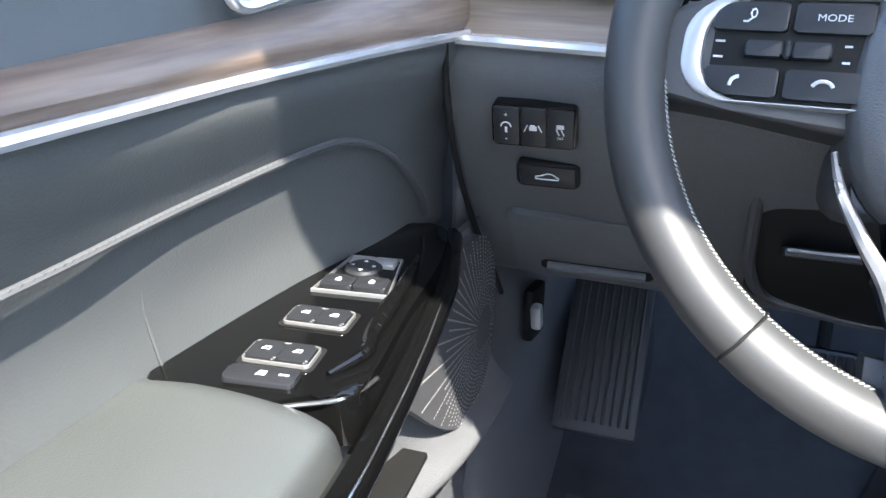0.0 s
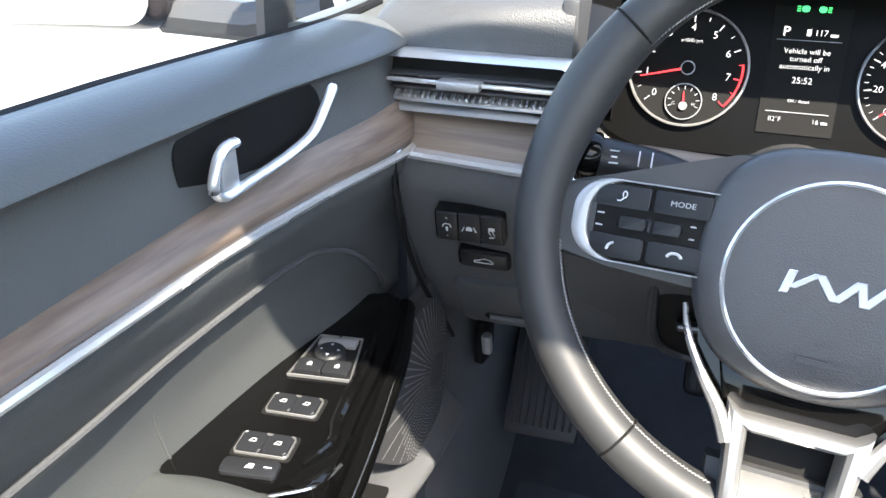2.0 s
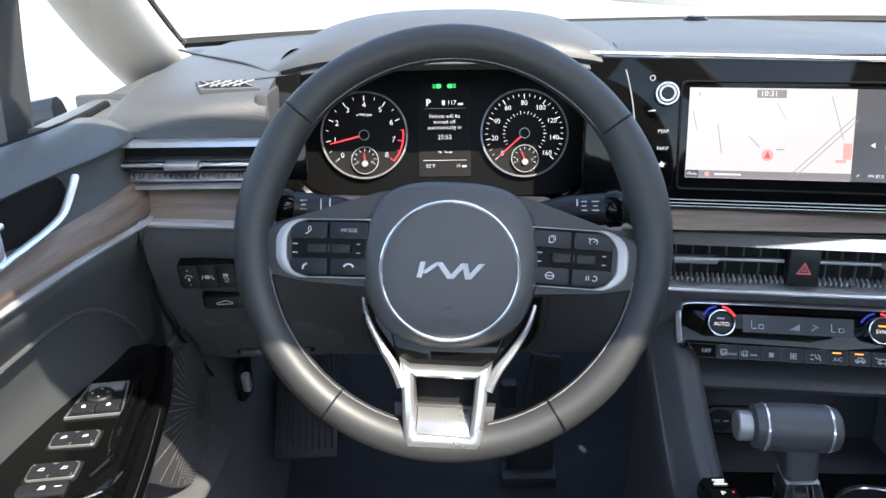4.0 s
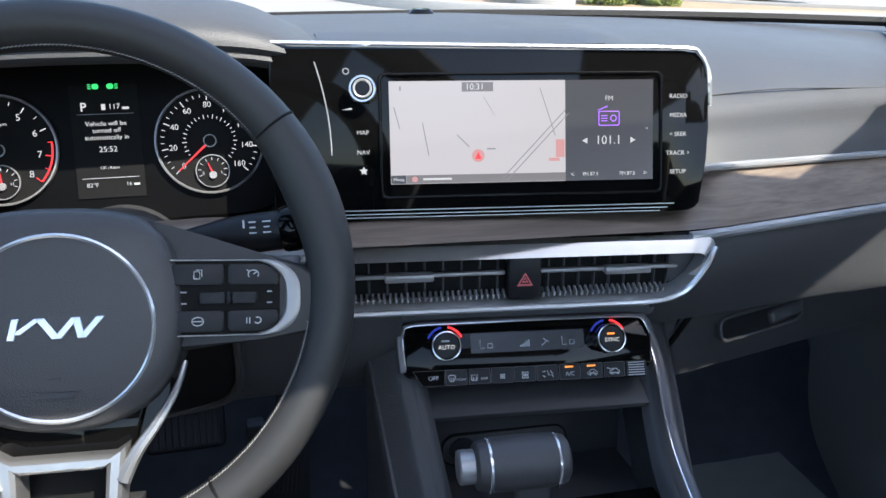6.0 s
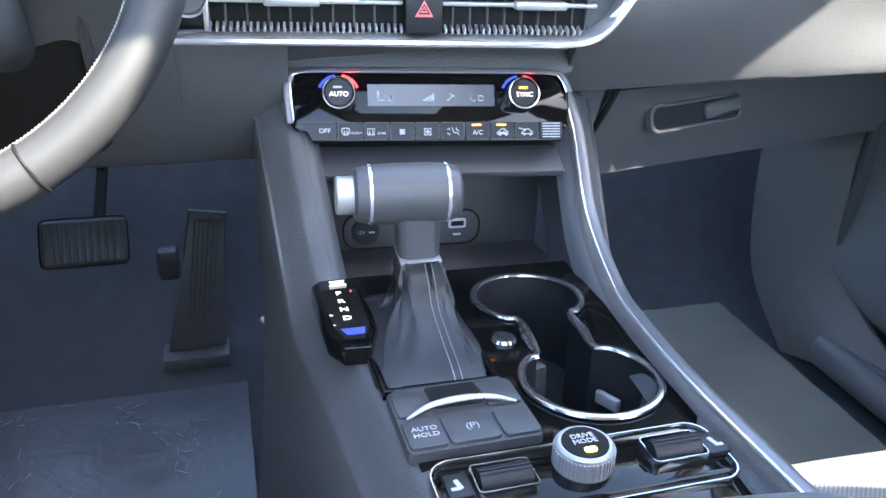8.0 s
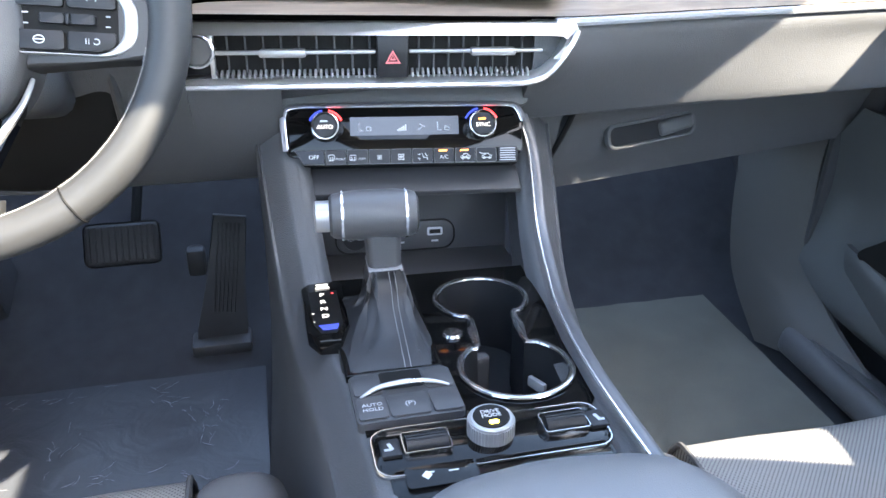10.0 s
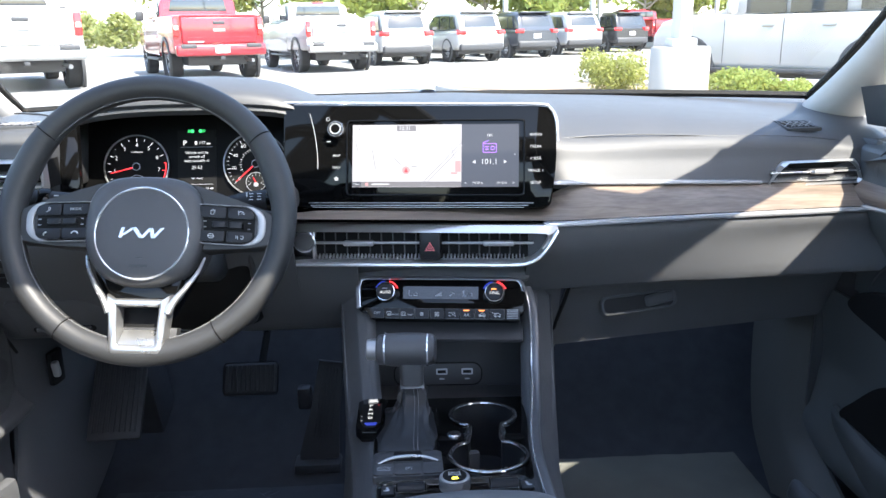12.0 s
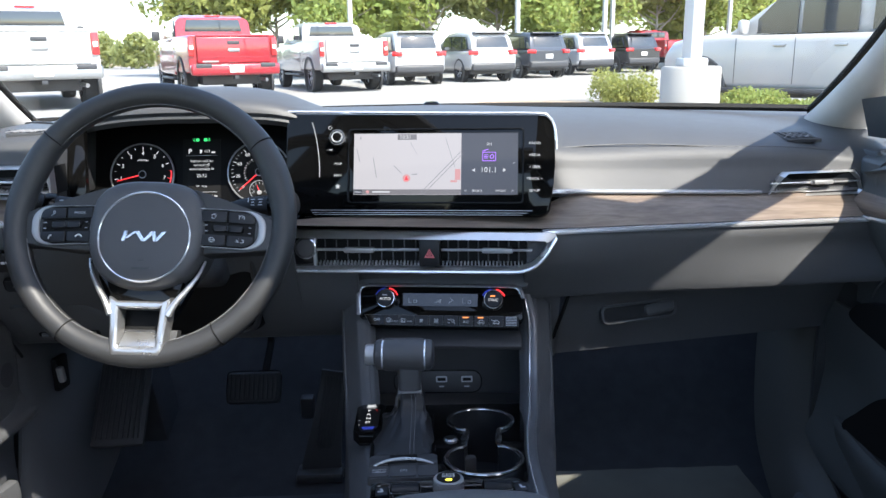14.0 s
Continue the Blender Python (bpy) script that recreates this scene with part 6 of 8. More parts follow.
bars("heat_mark", [(-0.006, 0.010, 0.005, 0.005, 45), (-0.003, 0.012, 0.004, 0.001, 0), (0.012, 0.011, 0.007, 0.001, 0)], X @ pose(0, 0, 0.0031), PRINT, hk)

# armrest lid
ar = thing("armrest", "soft dark leather armrest lid behind the switches", "armrest")
rows = []
for y, w, z, e in ((-0.432, 0.060, 0.630, 0.030), (-0.428, 0.074, 0.652, 0.020), (-0.445, 0.092, 0.672, 0.014), (-0.50, 0.104, 0.680, 0.010), (-0.62, 0.108, 0.682, 0.010), (-0.90, 0.108, 0.684, 0.010)):
    rows.append([Vector((0.008 + w * math.cos(a) / max(abs(math.cos(a)), abs(math.sin(a))) ** 0.72, y + 0.016 * math.sin(a) * (y > -0.44), z - 0.040 + 0.040 * math.sin(a) / max(abs(math.cos(a)), abs(math.sin(a))) ** 0.5)) for a in np.linspace(math.radians(-25), math.radians(205), 13)])
bm = sheet(rows, 36, 40, 0.006, (0, 0, -1))
part("lid", bm, ARMLEATHER, ar)
part("base", boxm((0.180, 0.46, 0.42), pose(0.004, -0.68, 0.415), 0.02), LOWER, ar)
# ---- front doors ----
PIPE = mat("dark grey thread", (0.050, 0.052, 0.055), 0.7)
DOORX = [(-1.0, -0.745), (-0.60, -0.725), (-0.35, -0.712), (-0.22, -0.704), (-0.12, -0.689), (-0.03, -0.669), (0.05, -0.668), (0.12, -0.672)]


def door_profile(pts, ys, s, dx, dy, dz, n, m, thick=0.006, front=0.0):
    """A skin along the door through (offset inwards, height) pairs."""
    rows = []
    for y in ys:
        x = float(lerp(DOORX, y)[0])
        rise = -y - 0.03
        rows.append([(-s * (x + o) * 1.0 if s > 0 else x + o, y, z + rise * k) for o, z, k in pts])
    rows = [[(px + dx, py + dy, pz + dz) for px, py, pz in r] for r in rows]
    return sheet(rows, n, m, thick, (s, 0, 0))


def door(s, dx, dy, dz, label, nm):
    d = thing(nm, label, "car door", "front doors", kind="structure")
    # right belt line climbs steeply out of view, added to block the sun
    belt = 0.38 if s > 0 else 0.0
    X = lambda y, o=0.0: ((-s if s > 0 else 1) * (float(lerp(DOORX, y)[0]) + o)) + dx
    ys = (0.02, -0.05, -0.15, -0.3, -0.5, -0.95)
    part("upper_panel", door_profile([(-0.066, 0.944, belt), (-0.058, 0.953, belt), (-0.040, 0.953, belt), (-0.020, 0.948, belt), (-0.008, 0.941, belt * 0.8), (-0.003, 0.936, belt * 0.5), (-0.010, 0.930, belt * 0.3), (-0.012, 0.912, 0), (-0.006, 0.893, -0.045)], ys, s, dx, dy, dz, 34, 30), VINYL, d, "smooth dark upper door panel")
    part("wood_trim", door_profile([(-0.006, 0.894, -0.045), (0.004, 0.884, -0.03), (0.009, 0.870, 0), (0.006, 0.863, 0)], ys, s, dx, dy, dz, 34, 8), WOOD_DOOR, d, "ash veneer band")
    q = [(X(y, 0.007), y + dy, 0.860 + dz) for y in np.linspace(0.02, -0.95, 40)]
    part("strip", tube(bmesh.new(), q, 0.0036, 8), CHROME, d, "thin chrome strip")
    part("middle_panel", door_profile([(0.004, 0.857, 0), (0.002, 0.844, 0), (-0.008, 0.824, 0), (-0.018, 0.805, 0), (-0.026, 0.780, 0), (-0.034, 0.745, 0), (-0.036, 0.700, 0)], (0.05, *ys), s, dx, dy, dz, 34, 24), VINYL, d, "grained grey vinyl insert")
    q = catmull([(X(y, o), y, z) for y, o, z in ((-0.95, -0.015, 0.797), (-0.50, -0.015, 0.797), (-0.33, -0.015, 0.799), (-0.24, -0.015, 0.803), (-0.14, -0.015, 0.807), (-0.10, -0.016, 0.802), (-0.062, -0.019, 0.783), (-0.023, -0.024, 0.747), (-0.008, -0.026, 0.725))], 60)
    q = [p + np.array((0.0, dy, dz)) for p in q]
    part("piping", tube(bmesh.new(), q, 0.0024, 8), PIPE, d, "raised piping with twisted thread")
    bm = bmesh.new()
    for i in range(0, 150):
        p = q[0] + (q[1] - q[0]) * 0
        u = i / 150 * 46
        k = int(u)
        p = q[k] + (q[k + 1] - q[k]) * (u - k)
        box(bm, (0.0008, 0.0030, 0.0007), Matrix.Translation(Vector(p) + Vector((-s * 0.0016, 0, 0.0011))) @ pose(0, 0, 0, 35, 0, 0))
    tagged(part("stitching", bm, PIPE, d, "row of dark twisted stitches"), kind="stuff")
    q = [(X(-0.262, -0.024) , -0.262 + dy, 0.795 + dz), (X(-0.258, -0.032), -0.258 + dy, 0.755 + dz), (X(-0.25, -0.034), -0.25 + dy, 0.716 + dz)]
    part("seam", tube(bmesh.new(), catmull(q, 14), 0.0012, 5), VINYL, d)
    # lower skin, loudspeaker corner and pocket
    if s < 0:
        part("lower_panel", door_profile([(0.000, 0.708, 0), (0.002, 0.670, 0), (0.003, 0.620, 0), (0.004, 0.570, 0), (0.016, 0.548, 0), (0.026, 0.540, 0), (0.022, 0.528, 0), (-0.016, 0.50, 0), (-0.020, 0.40, 0), (-0.010, 0.30, 0)], (0.075, 0.03, -0.05, -0.15, -0.3, -0.5, -0.95), s, dx, dy, dz, 34, 34), LOWER, d, "hard lower panel with a map pocket")
        part("pocket_wall", door_profile([(0.070, 0.500, 0), (0.078, 0.487, 0), (0.072, 0.40, 0), (0.045, 0.32, 0)], (-0.08, -0.2, -0.5, -0.95), s, dx, dy, dz, 16, 10), LOWER, d, "outer wall of the map pocket")
    else:
        prof = ((0.030, 0.660, 0.150), (0.024, 0.630, 0.175), (0.014, 0.580, 0.215), (0.010, 0.530, 0.250), (0.014, 0.490, 0.262), (0.020, 0.450, 0.258), (0.030, 0.405, 0.215), (0.034, 0.375, 0.165), (0.030, 0.350, 0.110), (0.012, 0.330, 0.06))
        rows = []
        for u in (0.0, 0.08, 0.2, 0.4, 0.7, 1.0):
            rows.append([(0.712 - o, fy * (1 - u) - 0.85 * u, z) for o, z, fy in prof])
        part("lower_panel", sheet(rows, 40, 34, 0.006, (1, 0, 0)), VINYL, d, "curved grey lower panel")
        PK = Matrix(((0, 0, -1, 0.694), (1, 0, 0, 0), (0, 1, 0, 0), (0, 0, 0, 1)))
        # flat black plates on the panel paint in the shade of pull and pocket
        part("pull_hollow", prism(bmesh.new(), [tuple(p) for p in catmull([(0.095, 0.652), (0.060, 0.684), (0.0, 0.690), (-0.10, 0.680), (-0.35, 0.675), (-0.35, 0.61), (-0.10, 0.612), (0.02, 0.632)], 48, True)], -0.004, 0.012, PK @ pose(0, 0, 0, 0, -3, 0)), DARK, d, "black plate standing in for the door pull's shaded hollow")
        part("pull_trim", tube(bmesh.new(), catmull([(0.684, -0.045, 0.668), (0.678, -0.075, 0.660), (0.674, -0.11, 0.640), (0.670, -0.16, 0.625)], 20), 0.0045, 8), CHROME, d, "chrome edge of the pull")
        part("pocket_hollow", prism(bmesh.new(), [tuple(p) for p in catmull([(0.085, 0.458), (0.050, 0.500), (0.0, 0.545), (-0.04, 0.556), (-0.15, 0.556), (-0.55, 0.556), (-0.55, 0.46), (-0.16, 0.462), (0.0, 0.452)], 50, True)], -0.004, 0.008, PK @ pose(0, 0, 0.002, 0, -3, 0)), DARK, d, "black plate standing in for the map pocket's shaded mouth")
        part("pocket_wall", sheet([[(0.684, 0.115, 0.462), (0.682, 0.11, 0.44), (0.690, 0.10, 0.40)], [(0.672, -0.02, 0.452), (0.664, -0.02, 0.43), (0.676, -0.02, 0.375)], [(0.662, -0.16, 0.466), (0.652, -0.16, 0.44), (0.668, -0.16, 0.365)], [(0.67, -0.60, 0.47), (0.66, -0.60, 0.44), (0.675, -0.60, 0.365)]], 24, 12, 0.008, (1, 0, 0)), VINYL, d, "outer wall of the map pocket")
    if s < 0:
        # black strip laid on the ledge paints in the pocket's shade
        part("pocket_mouth", boxm((0.040, 0.31, 0.006), pose(-0.668, -0.245, 0.5685, 0, 0, 4), 0.002), DARK, d, "black plate standing in for the map pocket's shaded mouth")
    # armrest
    bm = bmesh.new()
    rows = []
    for y, a, b in ((-0.245, -0.040, 0.066), (-0.262, -0.040, 0.072), (-0.30, -0.036, 0.078), (-0.45, -0.034, 0.098), (-0.95, -0.034, 0.098)):
        z0 = 0.700 if y > -0.25 else 0.716
        rows.append([(X(y, a), y + dy, z0 - 0.004 + dz), (X(y, a + 0.004), y + dy, z0 + dz), (X(y, (a + b) / 2), y + dy, z0 + 0.004 + dz), (X(y, b - 0.012), y + dy, z0 + dz), (X(y, b), y + dy, z0 - 0.016 + dz), (X(y, b - 0.004), y + dy, 0.63 + dz), (X(y, 0.012), y + dy, 0.60 + dz)])
    part("armrest", sheet(rows, 24, 26, 0.004, (0, 0, -1)), DOORREST, d, "soft leather armrest")
    # inner release
    part("release_recess", prism(bmesh.new(), rrect(0.132, 0.050, (0.02, 0.016, 0.006, 0.02), 6), -0.006, 0.0012, Matrix.Translation((X(-0.165, -0.0085), -0.165 + dy, 0.910 + dz)) @ pose(0, 0, 0, 0, 0, s * 9) @ pose(0, 0, 0, 90, 0, -s * 90)), DARK, d, "flat black plate behind the release")
    q = catmull([(-0.196, 0.921), (-0.207, 0.920), (-0.2140, 0.913), (-0.2190, 0.899), (-0.2110, 0.892), (-0.190, 0.894), (-0.150, 0.899), (-0.126, 0.906), (-0.112, 0.920), (-0.103, 0.932)], 44)
    part("release_lever", tube(bmesh.new(), [(X(y, 0.005), y + dy, z + dz) for y, z in q], [0.0030] + [0.0040] * 42 + [0.0025], 12, flat=0.8), CHROME, d, "curved satin silver release lever")
    part("release_grip", boxm((0.004, 0.014, 0.026), Matrix.Translation((X(-0.205, 0.004), -0.205 + dy, 0.906 + dz)) @ pose(0, 0, 0, 0, 0, s * 9), 0.0015), CHROME, d)
    # window frame, belt seal and glass
    part("belt_ledge", sheet([[(s * 0.778, y + dy, 0.943 + dz), (s * 0.758, y + dy, 0.951 + dz), (s * (0.722 + 0.02 * k), y + dy, 0.948 + dz), (s * (0.702 + 0.03 * k), y + dy, 0.938 + dz), (s * (0.700 + 0.03 * k), y + dy, 0.89 + dz)] for y, k in ((-0.01, 0), (0.10, 0.4), (0.20, 0.7), (0.32, 1))], 12, 12, 0.004, (0, 0, -1)), VINYL, d, "narrow ledge under the quarter pane")
    part("belt_seal", tube(bmesh.new(), [(X(y, -0.066), y + dy, 0.950 + belt * (-y - 0.03) + dz) for y in np.linspace(0.10, -0.90, 20)], 0.005, 8), DARK, d, "black rubber belt seal")
    s < 0 and part("quarter_post", tube(bmesh.new(), [(-s * -0.780 if s > 0 else -0.780, -0.005 + dy, 0.93 + dz), (s * 0.765, -0.020 + dy, 1.02 + dz), (s * 0.735, -0.05 + dy, 1.14 + dz)], 0.016, 8, flat=0.7), PLASTIC, d, "dark post before the quarter pane")
    g = part("window_glass", sheet([[(X(0.02, -0.07), 0.10 + dy, 0.965 + dz), (X(0.02, -0.03), 0.02 + dy, 1.08), (X(0, 0.05), -0.20, 1.34)], [(X(-0.4, -0.06), -0.45 + dy, 0.968 + dz), (X(-0.4, 0.0), -0.45, 1.16), (X(-0.4, 0.12), -0.45, 1.36)], [(X(-0.9, -0.06), -0.90, 0.968 + dz), (X(-0.9, 0.0), -0.90, 1.16), (X(-0.9, 0.14), -0.90, 1.36)]], 8, 8), GLASS, d, "clear side window")
    g.visible_shadow = False
    part("inner_skin", boxm((0.012, 1.30, 0.50), pose(s * 0.762, -0.33, 0.44), 0.003), PLASTIC, d)
    part("outer_skin", boxm((0.03, 1.12, 0.66), pose(s * 0.835 + dx * 0, -0.40, 0.58), 0.01), PLASTIC, d)
    part("front_edge", boxm((0.10, 0.012, 0.55), pose(s * 0.735, 0.135 if s < 0 else 0.20, 0.68 + dz), 0.004), PLASTIC, d)
    return d


left = door(-1, 0.0, 0.0, 0.0, "closed dark door with ash trim and glossy switch armrest", "door_1")
right = door(1, 0.020, 0.105, -0.042, "closed dark passenger door with ash trim", "door_2")
# dark shut line between driver's door and dashboard, drawn as a black tube
gap = catmull([(-0.6690, -0.031, 0.872), (-0.6693, -0.032, 0.862), (-0.6690, -0.028, 0.815), (-0.6675, -0.010, 0.765), (-0.664, 0.020, 0.710), (-0.660, 0.060, 0.655), (-0.658, 0.080, 0.625)], 40)
part("shut_line", tube(bmesh.new(), gap, 0.0024, 8), DARK, left, "black tube standing for the dark gap beside the dashboard")
# upper frames above the side windows
for s in (-1, 1):
    q = catmull([(s * 0.672, -0.12, 1.300), (s * 0.645, -0.22, 1.340), (s * 0.60, -0.40, 1.380), (s * 0.60, -0.95, 1.385)], 24)
    tagged(part("trim", tube(bmesh.new(), q, 0.018, 8), PLASTIC), "dark frame above the side window", "trim", kind="structure")

# glossy switch pod on the driver's armrest
pod = thing("window_switch_panel", "glossy black armrest panel with mirror and window switches", "switch panel")
PZ = 0.7175
outl = catmull([(-0.744, -0.255), (-0.750, -0.20), (-0.744, -0.12), (-0.730, -0.060), (-0.702, -0.012), (-0.684, -0.006), (-0.668, -0.030), (-0.655, -0.080), (-0.646, -0.15), (-0.636, -0.215), (-0.638, -0.238), (-0.655, -0.246), (-0.690, -0.272), (-0.725, -0.272)], 70, True)
bm = bmesh.new()
lo = [bm.verts.new((x, y, PZ - 0.030)) for x, y in outl]
hi = [bm.verts.new((x, y, PZ + 0.0)) for x, y in outl]
for i in range(70):
    bm.faces.new((lo[i], lo[(i + 1) % 70], hi[(i + 1) % 70], hi[i]))
top = bm.faces.new(hi)
bmesh.ops.bevel(bm, geom=list(top.edges), offset=0.004, segments=3, affect="EDGES", profile=0.5)
part("panel", bm, PODGLOSS, pod)
part("panel_trim", tube(bmesh.new(), catmull([(-0.716, -0.2735, PZ - 0.002), (-0.690, -0.2740, PZ - 0.002), (-0.662, -0.256, PZ - 0.002), (-0.640, -0.238, PZ - 0.003), (-0.634, -0.215, PZ - 0.004)], 20), 0.0013, 6), DIMCHROME, pod, "chrome edge")
part("grab", sheet([[(-0.636 + 0.0, -0.225, PZ - 0.004), (-0.632, -0.225, PZ - 0.02), (-0.640, -0.225, PZ - 0.06)], [(-0.648, -0.15, PZ - 0.004), (-0.642, -0.15, PZ - 0.02), (-0.650, -0.15, PZ - 0.07)], [(-0.662, -0.06, PZ - 0.004), (-0.656, -0.06, PZ - 0.02), (-0.664, -0.06, PZ - 0.05)]], 14, 8, 0.004, (-1, 0, 0)), PODGLOSS, pod, "glossy side of the grab handle")
part("long_rail", tube(bmesh.new(), catmull([(-0.672, -0.010, 0.706), (-0.652, -0.075, 0.700), (-0.640, -0.15, 0.692), (-0.628, -0.225, 0.690), (-0.618, -0.30, 0.692), (-0.612, -0.42, 0.694)], 30), 0.009, 10, flat=1.3), PODGLOSS, pod, "glossy rail beside the armrest")


# thin chrome tube imitates the highlight along the glossy rail
part("rail_edge", tube(bmesh.new(), catmull([(-0.668, -0.020, 0.7155), (-0.648, -0.080, 0.7085), (-0.634, -0.15, 0.7005), (-0.622, -0.225, 0.6985), (-0.612, -0.30, 0.7005), (-0.606, -0.42, 0.7025)], 40), 0.0007, 5), DIMCHROME, pod, "thin chrome line standing in for the rail's highlight")
# ridge added so the gloss shows wavy highlights where the grab hollow lies
part("grab_ridge", tube(bmesh.new(), catmull([(-0.672, -0.075, PZ + 0.001), (-0.664, -0.105, PZ + 0.0035), (-0.659, -0.135, PZ + 0.002), (-0.655, -0.160, PZ + 0.0045), (-0.652, -0.185, PZ + 0.001), (-0.646, -0.205, PZ + 0.003), (-0.655, -0.228, PZ + 0.001)], 40), [0.002 + 0.0035 * math.sin(math.pi * i / 39) for i in range(40)], 10), PODGLOSS, pod, "glossy wavy ridge added to catch highlights on the grab handle")


def slanted(cx, cy, w, h, a):
    return Matrix.Translation((cx, cy, PZ)) @ pose(0, 0, 0, 0, 0, a)


def win_pair(cx, cy, a):
    M = slanted(cx, cy, 0.05, 0.025, a) @ Matrix.Diagonal((0.76, 0.82, 1, 1))
    well = part("switch_well", prism(bmesh.new(), rrect(0.056, 0.030, 0.004), -0.001, 0.0006, M), DARK, pod)
    part("switch_frame", ringprism(bmesh.new(), rrect(0.0500, 0.0255, 0.004), rrect(0.0470, 0.0225, 0.003), 0, 0.0026, M), BUCKLE, well, "chrome frame")
    for k in (-1, 1):
        b = part("window_switch", prism(bmesh.new(), rrect(0.0228, 0.0222, 0.003), 0, 0.0036, M @ pose(k * 0.0116, 0, 0), 0.002, 3), BUTTON, well, "black window switch")
        B = M @ pose(k * 0.0116, 0.001, 0.0038)
        part("window_mark", ringprism(bmesh.new(), [(-0.0032, -0.0019), (0.0032, -0.0019), (0.0032, 0.0019), (-0.0010, 0.0019)], [(-0.0019, -0.0012), (0.0025, -0.0012), (0.0025, 0.0012), (-0.0007, 0.0012)], 0, 0.0003, B), PRINT, b)


win_pair(-0.6890, -0.1770, 7)
win_pair(-0.6870, -0.2200, 8)
M = slanted(-0.6850, -0.2420, 0.05, 0.015, 10) @ Matrix.Diagonal((0.76, 0.90, 1, 1))
lk = part("lock_switch", prism(bmesh.new(), rrect(0.050, 0.0165, 0.004), -0.001, 0.0030, M, 0.0012), BUTTON, pod, "flat window lock switch")
part("window_mark", prism(bmesh.new(), [(-0.0034, -0.0022), (0.0034, -0.0022), (0.0034, 0.0022), (-0.0012, 0.0022)], 0, 0.0003, M @ pose(0, 0, 0.0031)), PRINT, lk)
bars("lock_line", [(0.016, 0, 0.007, 0.0010, 0)], M @ pose(0, 0, 0.0031), INK, lk)
M = slanted(-0.6925, -0.1160, 0.05, 0.05, 9)
mw = part("mirror_well", prism(bmesh.new(), [(-0.024, -0.026), (0.024, -0.026), (0.018, 0.028), (-0.016, 0.028)], -0.001, 0.0006, M), DARK, pod)
part("mirror_frame", ringprism(bmesh.new(), [(-0.025, -0.027), (0.025, -0.027), (0.019, 0.029), (-0.017, 0.029)], [(-0.0237, -0.0257), (0.0237, -0.0257), (0.0179, 0.0277), (-0.0159, 0.0277)], 0, 0.0026, M), BUCKLE, mw, "chrome frame")
part("mirror_cap", boxm((0.031, 0.011, 0.004), M @ pose(0.001, 0.0195, 0.002), 0.001), SATIN, mw, "silver cap")
part("mirror_dial", lathe(bmesh.new(), [(0.0, 0.0075), (0.0105, 0.0075), (0.0122, 0.006), (0.0122, 0.0)], M @ pose(0, 0.002, 0), 32), BUTTON, mw, "round mirror dial")
for a in range(0, 360, 90):
    part("dial_arrow", prism(bmesh.new(), [(0.0085, 0), (0.0060, 0.0014), (0.0060, -0.0014)], 0, 0.0003, M @ pose(0, 0.002, 0.0077, 0, 0, a)), PRINT, mw)
for k in (-1, 1):
    b = part("lock_key", prism(bmesh.new(), rrect(0.0205, 0.0165, 0.002), 0, 0.0044, M @ pose(k * 0.0108, -0.0150, 0), 0.0015), BUTTON, mw)
    bars("lock_mark", [(0, 0, 0.0035, 0.0030, 0), (0, 0.0022, 0.0020, 0.0012, 0)], M @ pose(k * 0.0108, -0.0150, 0.0046), PRINT, b)

# loudspeaker grille: rays of small pale dots
sp = thing("speaker_grille", "dark loudspeaker grille with fanned rows of dots", "loudspeaker")
GX = -0.6600
outline = [tuple(p) for p in catmull([(-0.152, 0.662), (-0.090, 0.690), (-0.030, 0.706), (0.025, 0.700), (0.056, 0.665), (0.062, 0.610), (0.040, 0.560), (-0.010, 0.546), (-0.060, 0.572), (-0.115, 0.622)], 60, True)]
GP_ = Matrix(((0, 0, 1, GX), (1, 0, 0, 0), (0, 1, 0, 0), (0, 0, 0, 1)))
part("grille_plate", prism(bmesh.new(), outline, -0.006, 0.002, GP_, 0.001), PLASTIC, sp)
bm = bmesh.new()
DOT = mat("pale grille dot", (0.60, 0.60, 0.58), 0.4, metal=0.2, var=0)
cy, cz = 0.030, 0.615


def in_grille(y, z):
    inside = False
    for (y0, z0), (y1, z1) in zip(outline, outline[1:] + outline[:1]):
        if (z0 > z) != (z1 > z) and y < (y1 - y0) * (z - z0) / (z1 - z0) + y0:
            inside = not inside
    return inside


for i in range(72):
    a = radians(5 * i)
    for k in range(6 + (i % 2) * 5, 56):
        y, z = cy + k * 0.0034 * math.cos(a), cz + k * 0.0034 * math.sin(a)
        if k > 26 and (i % 2 or i % 4 == 0 and math.cos(a) > -0.3) or not in_grille(y - 0.004 * math.cos(a) * -1, z):
            continue
        r = 0.0005 + 0.0005 * min(1, k / 28)
        vs = [bm.verts.new((GX + 0.0024, y + r * math.cos(b), z + r * math.sin(b))) for b in np.linspace(0, 2 * math.pi, 6, endpoint=False)]
        bm.faces.new(vs)
tagged(part("stud", bm, DOT, sp, "fanned rows of pale dots"), kind="stuff")

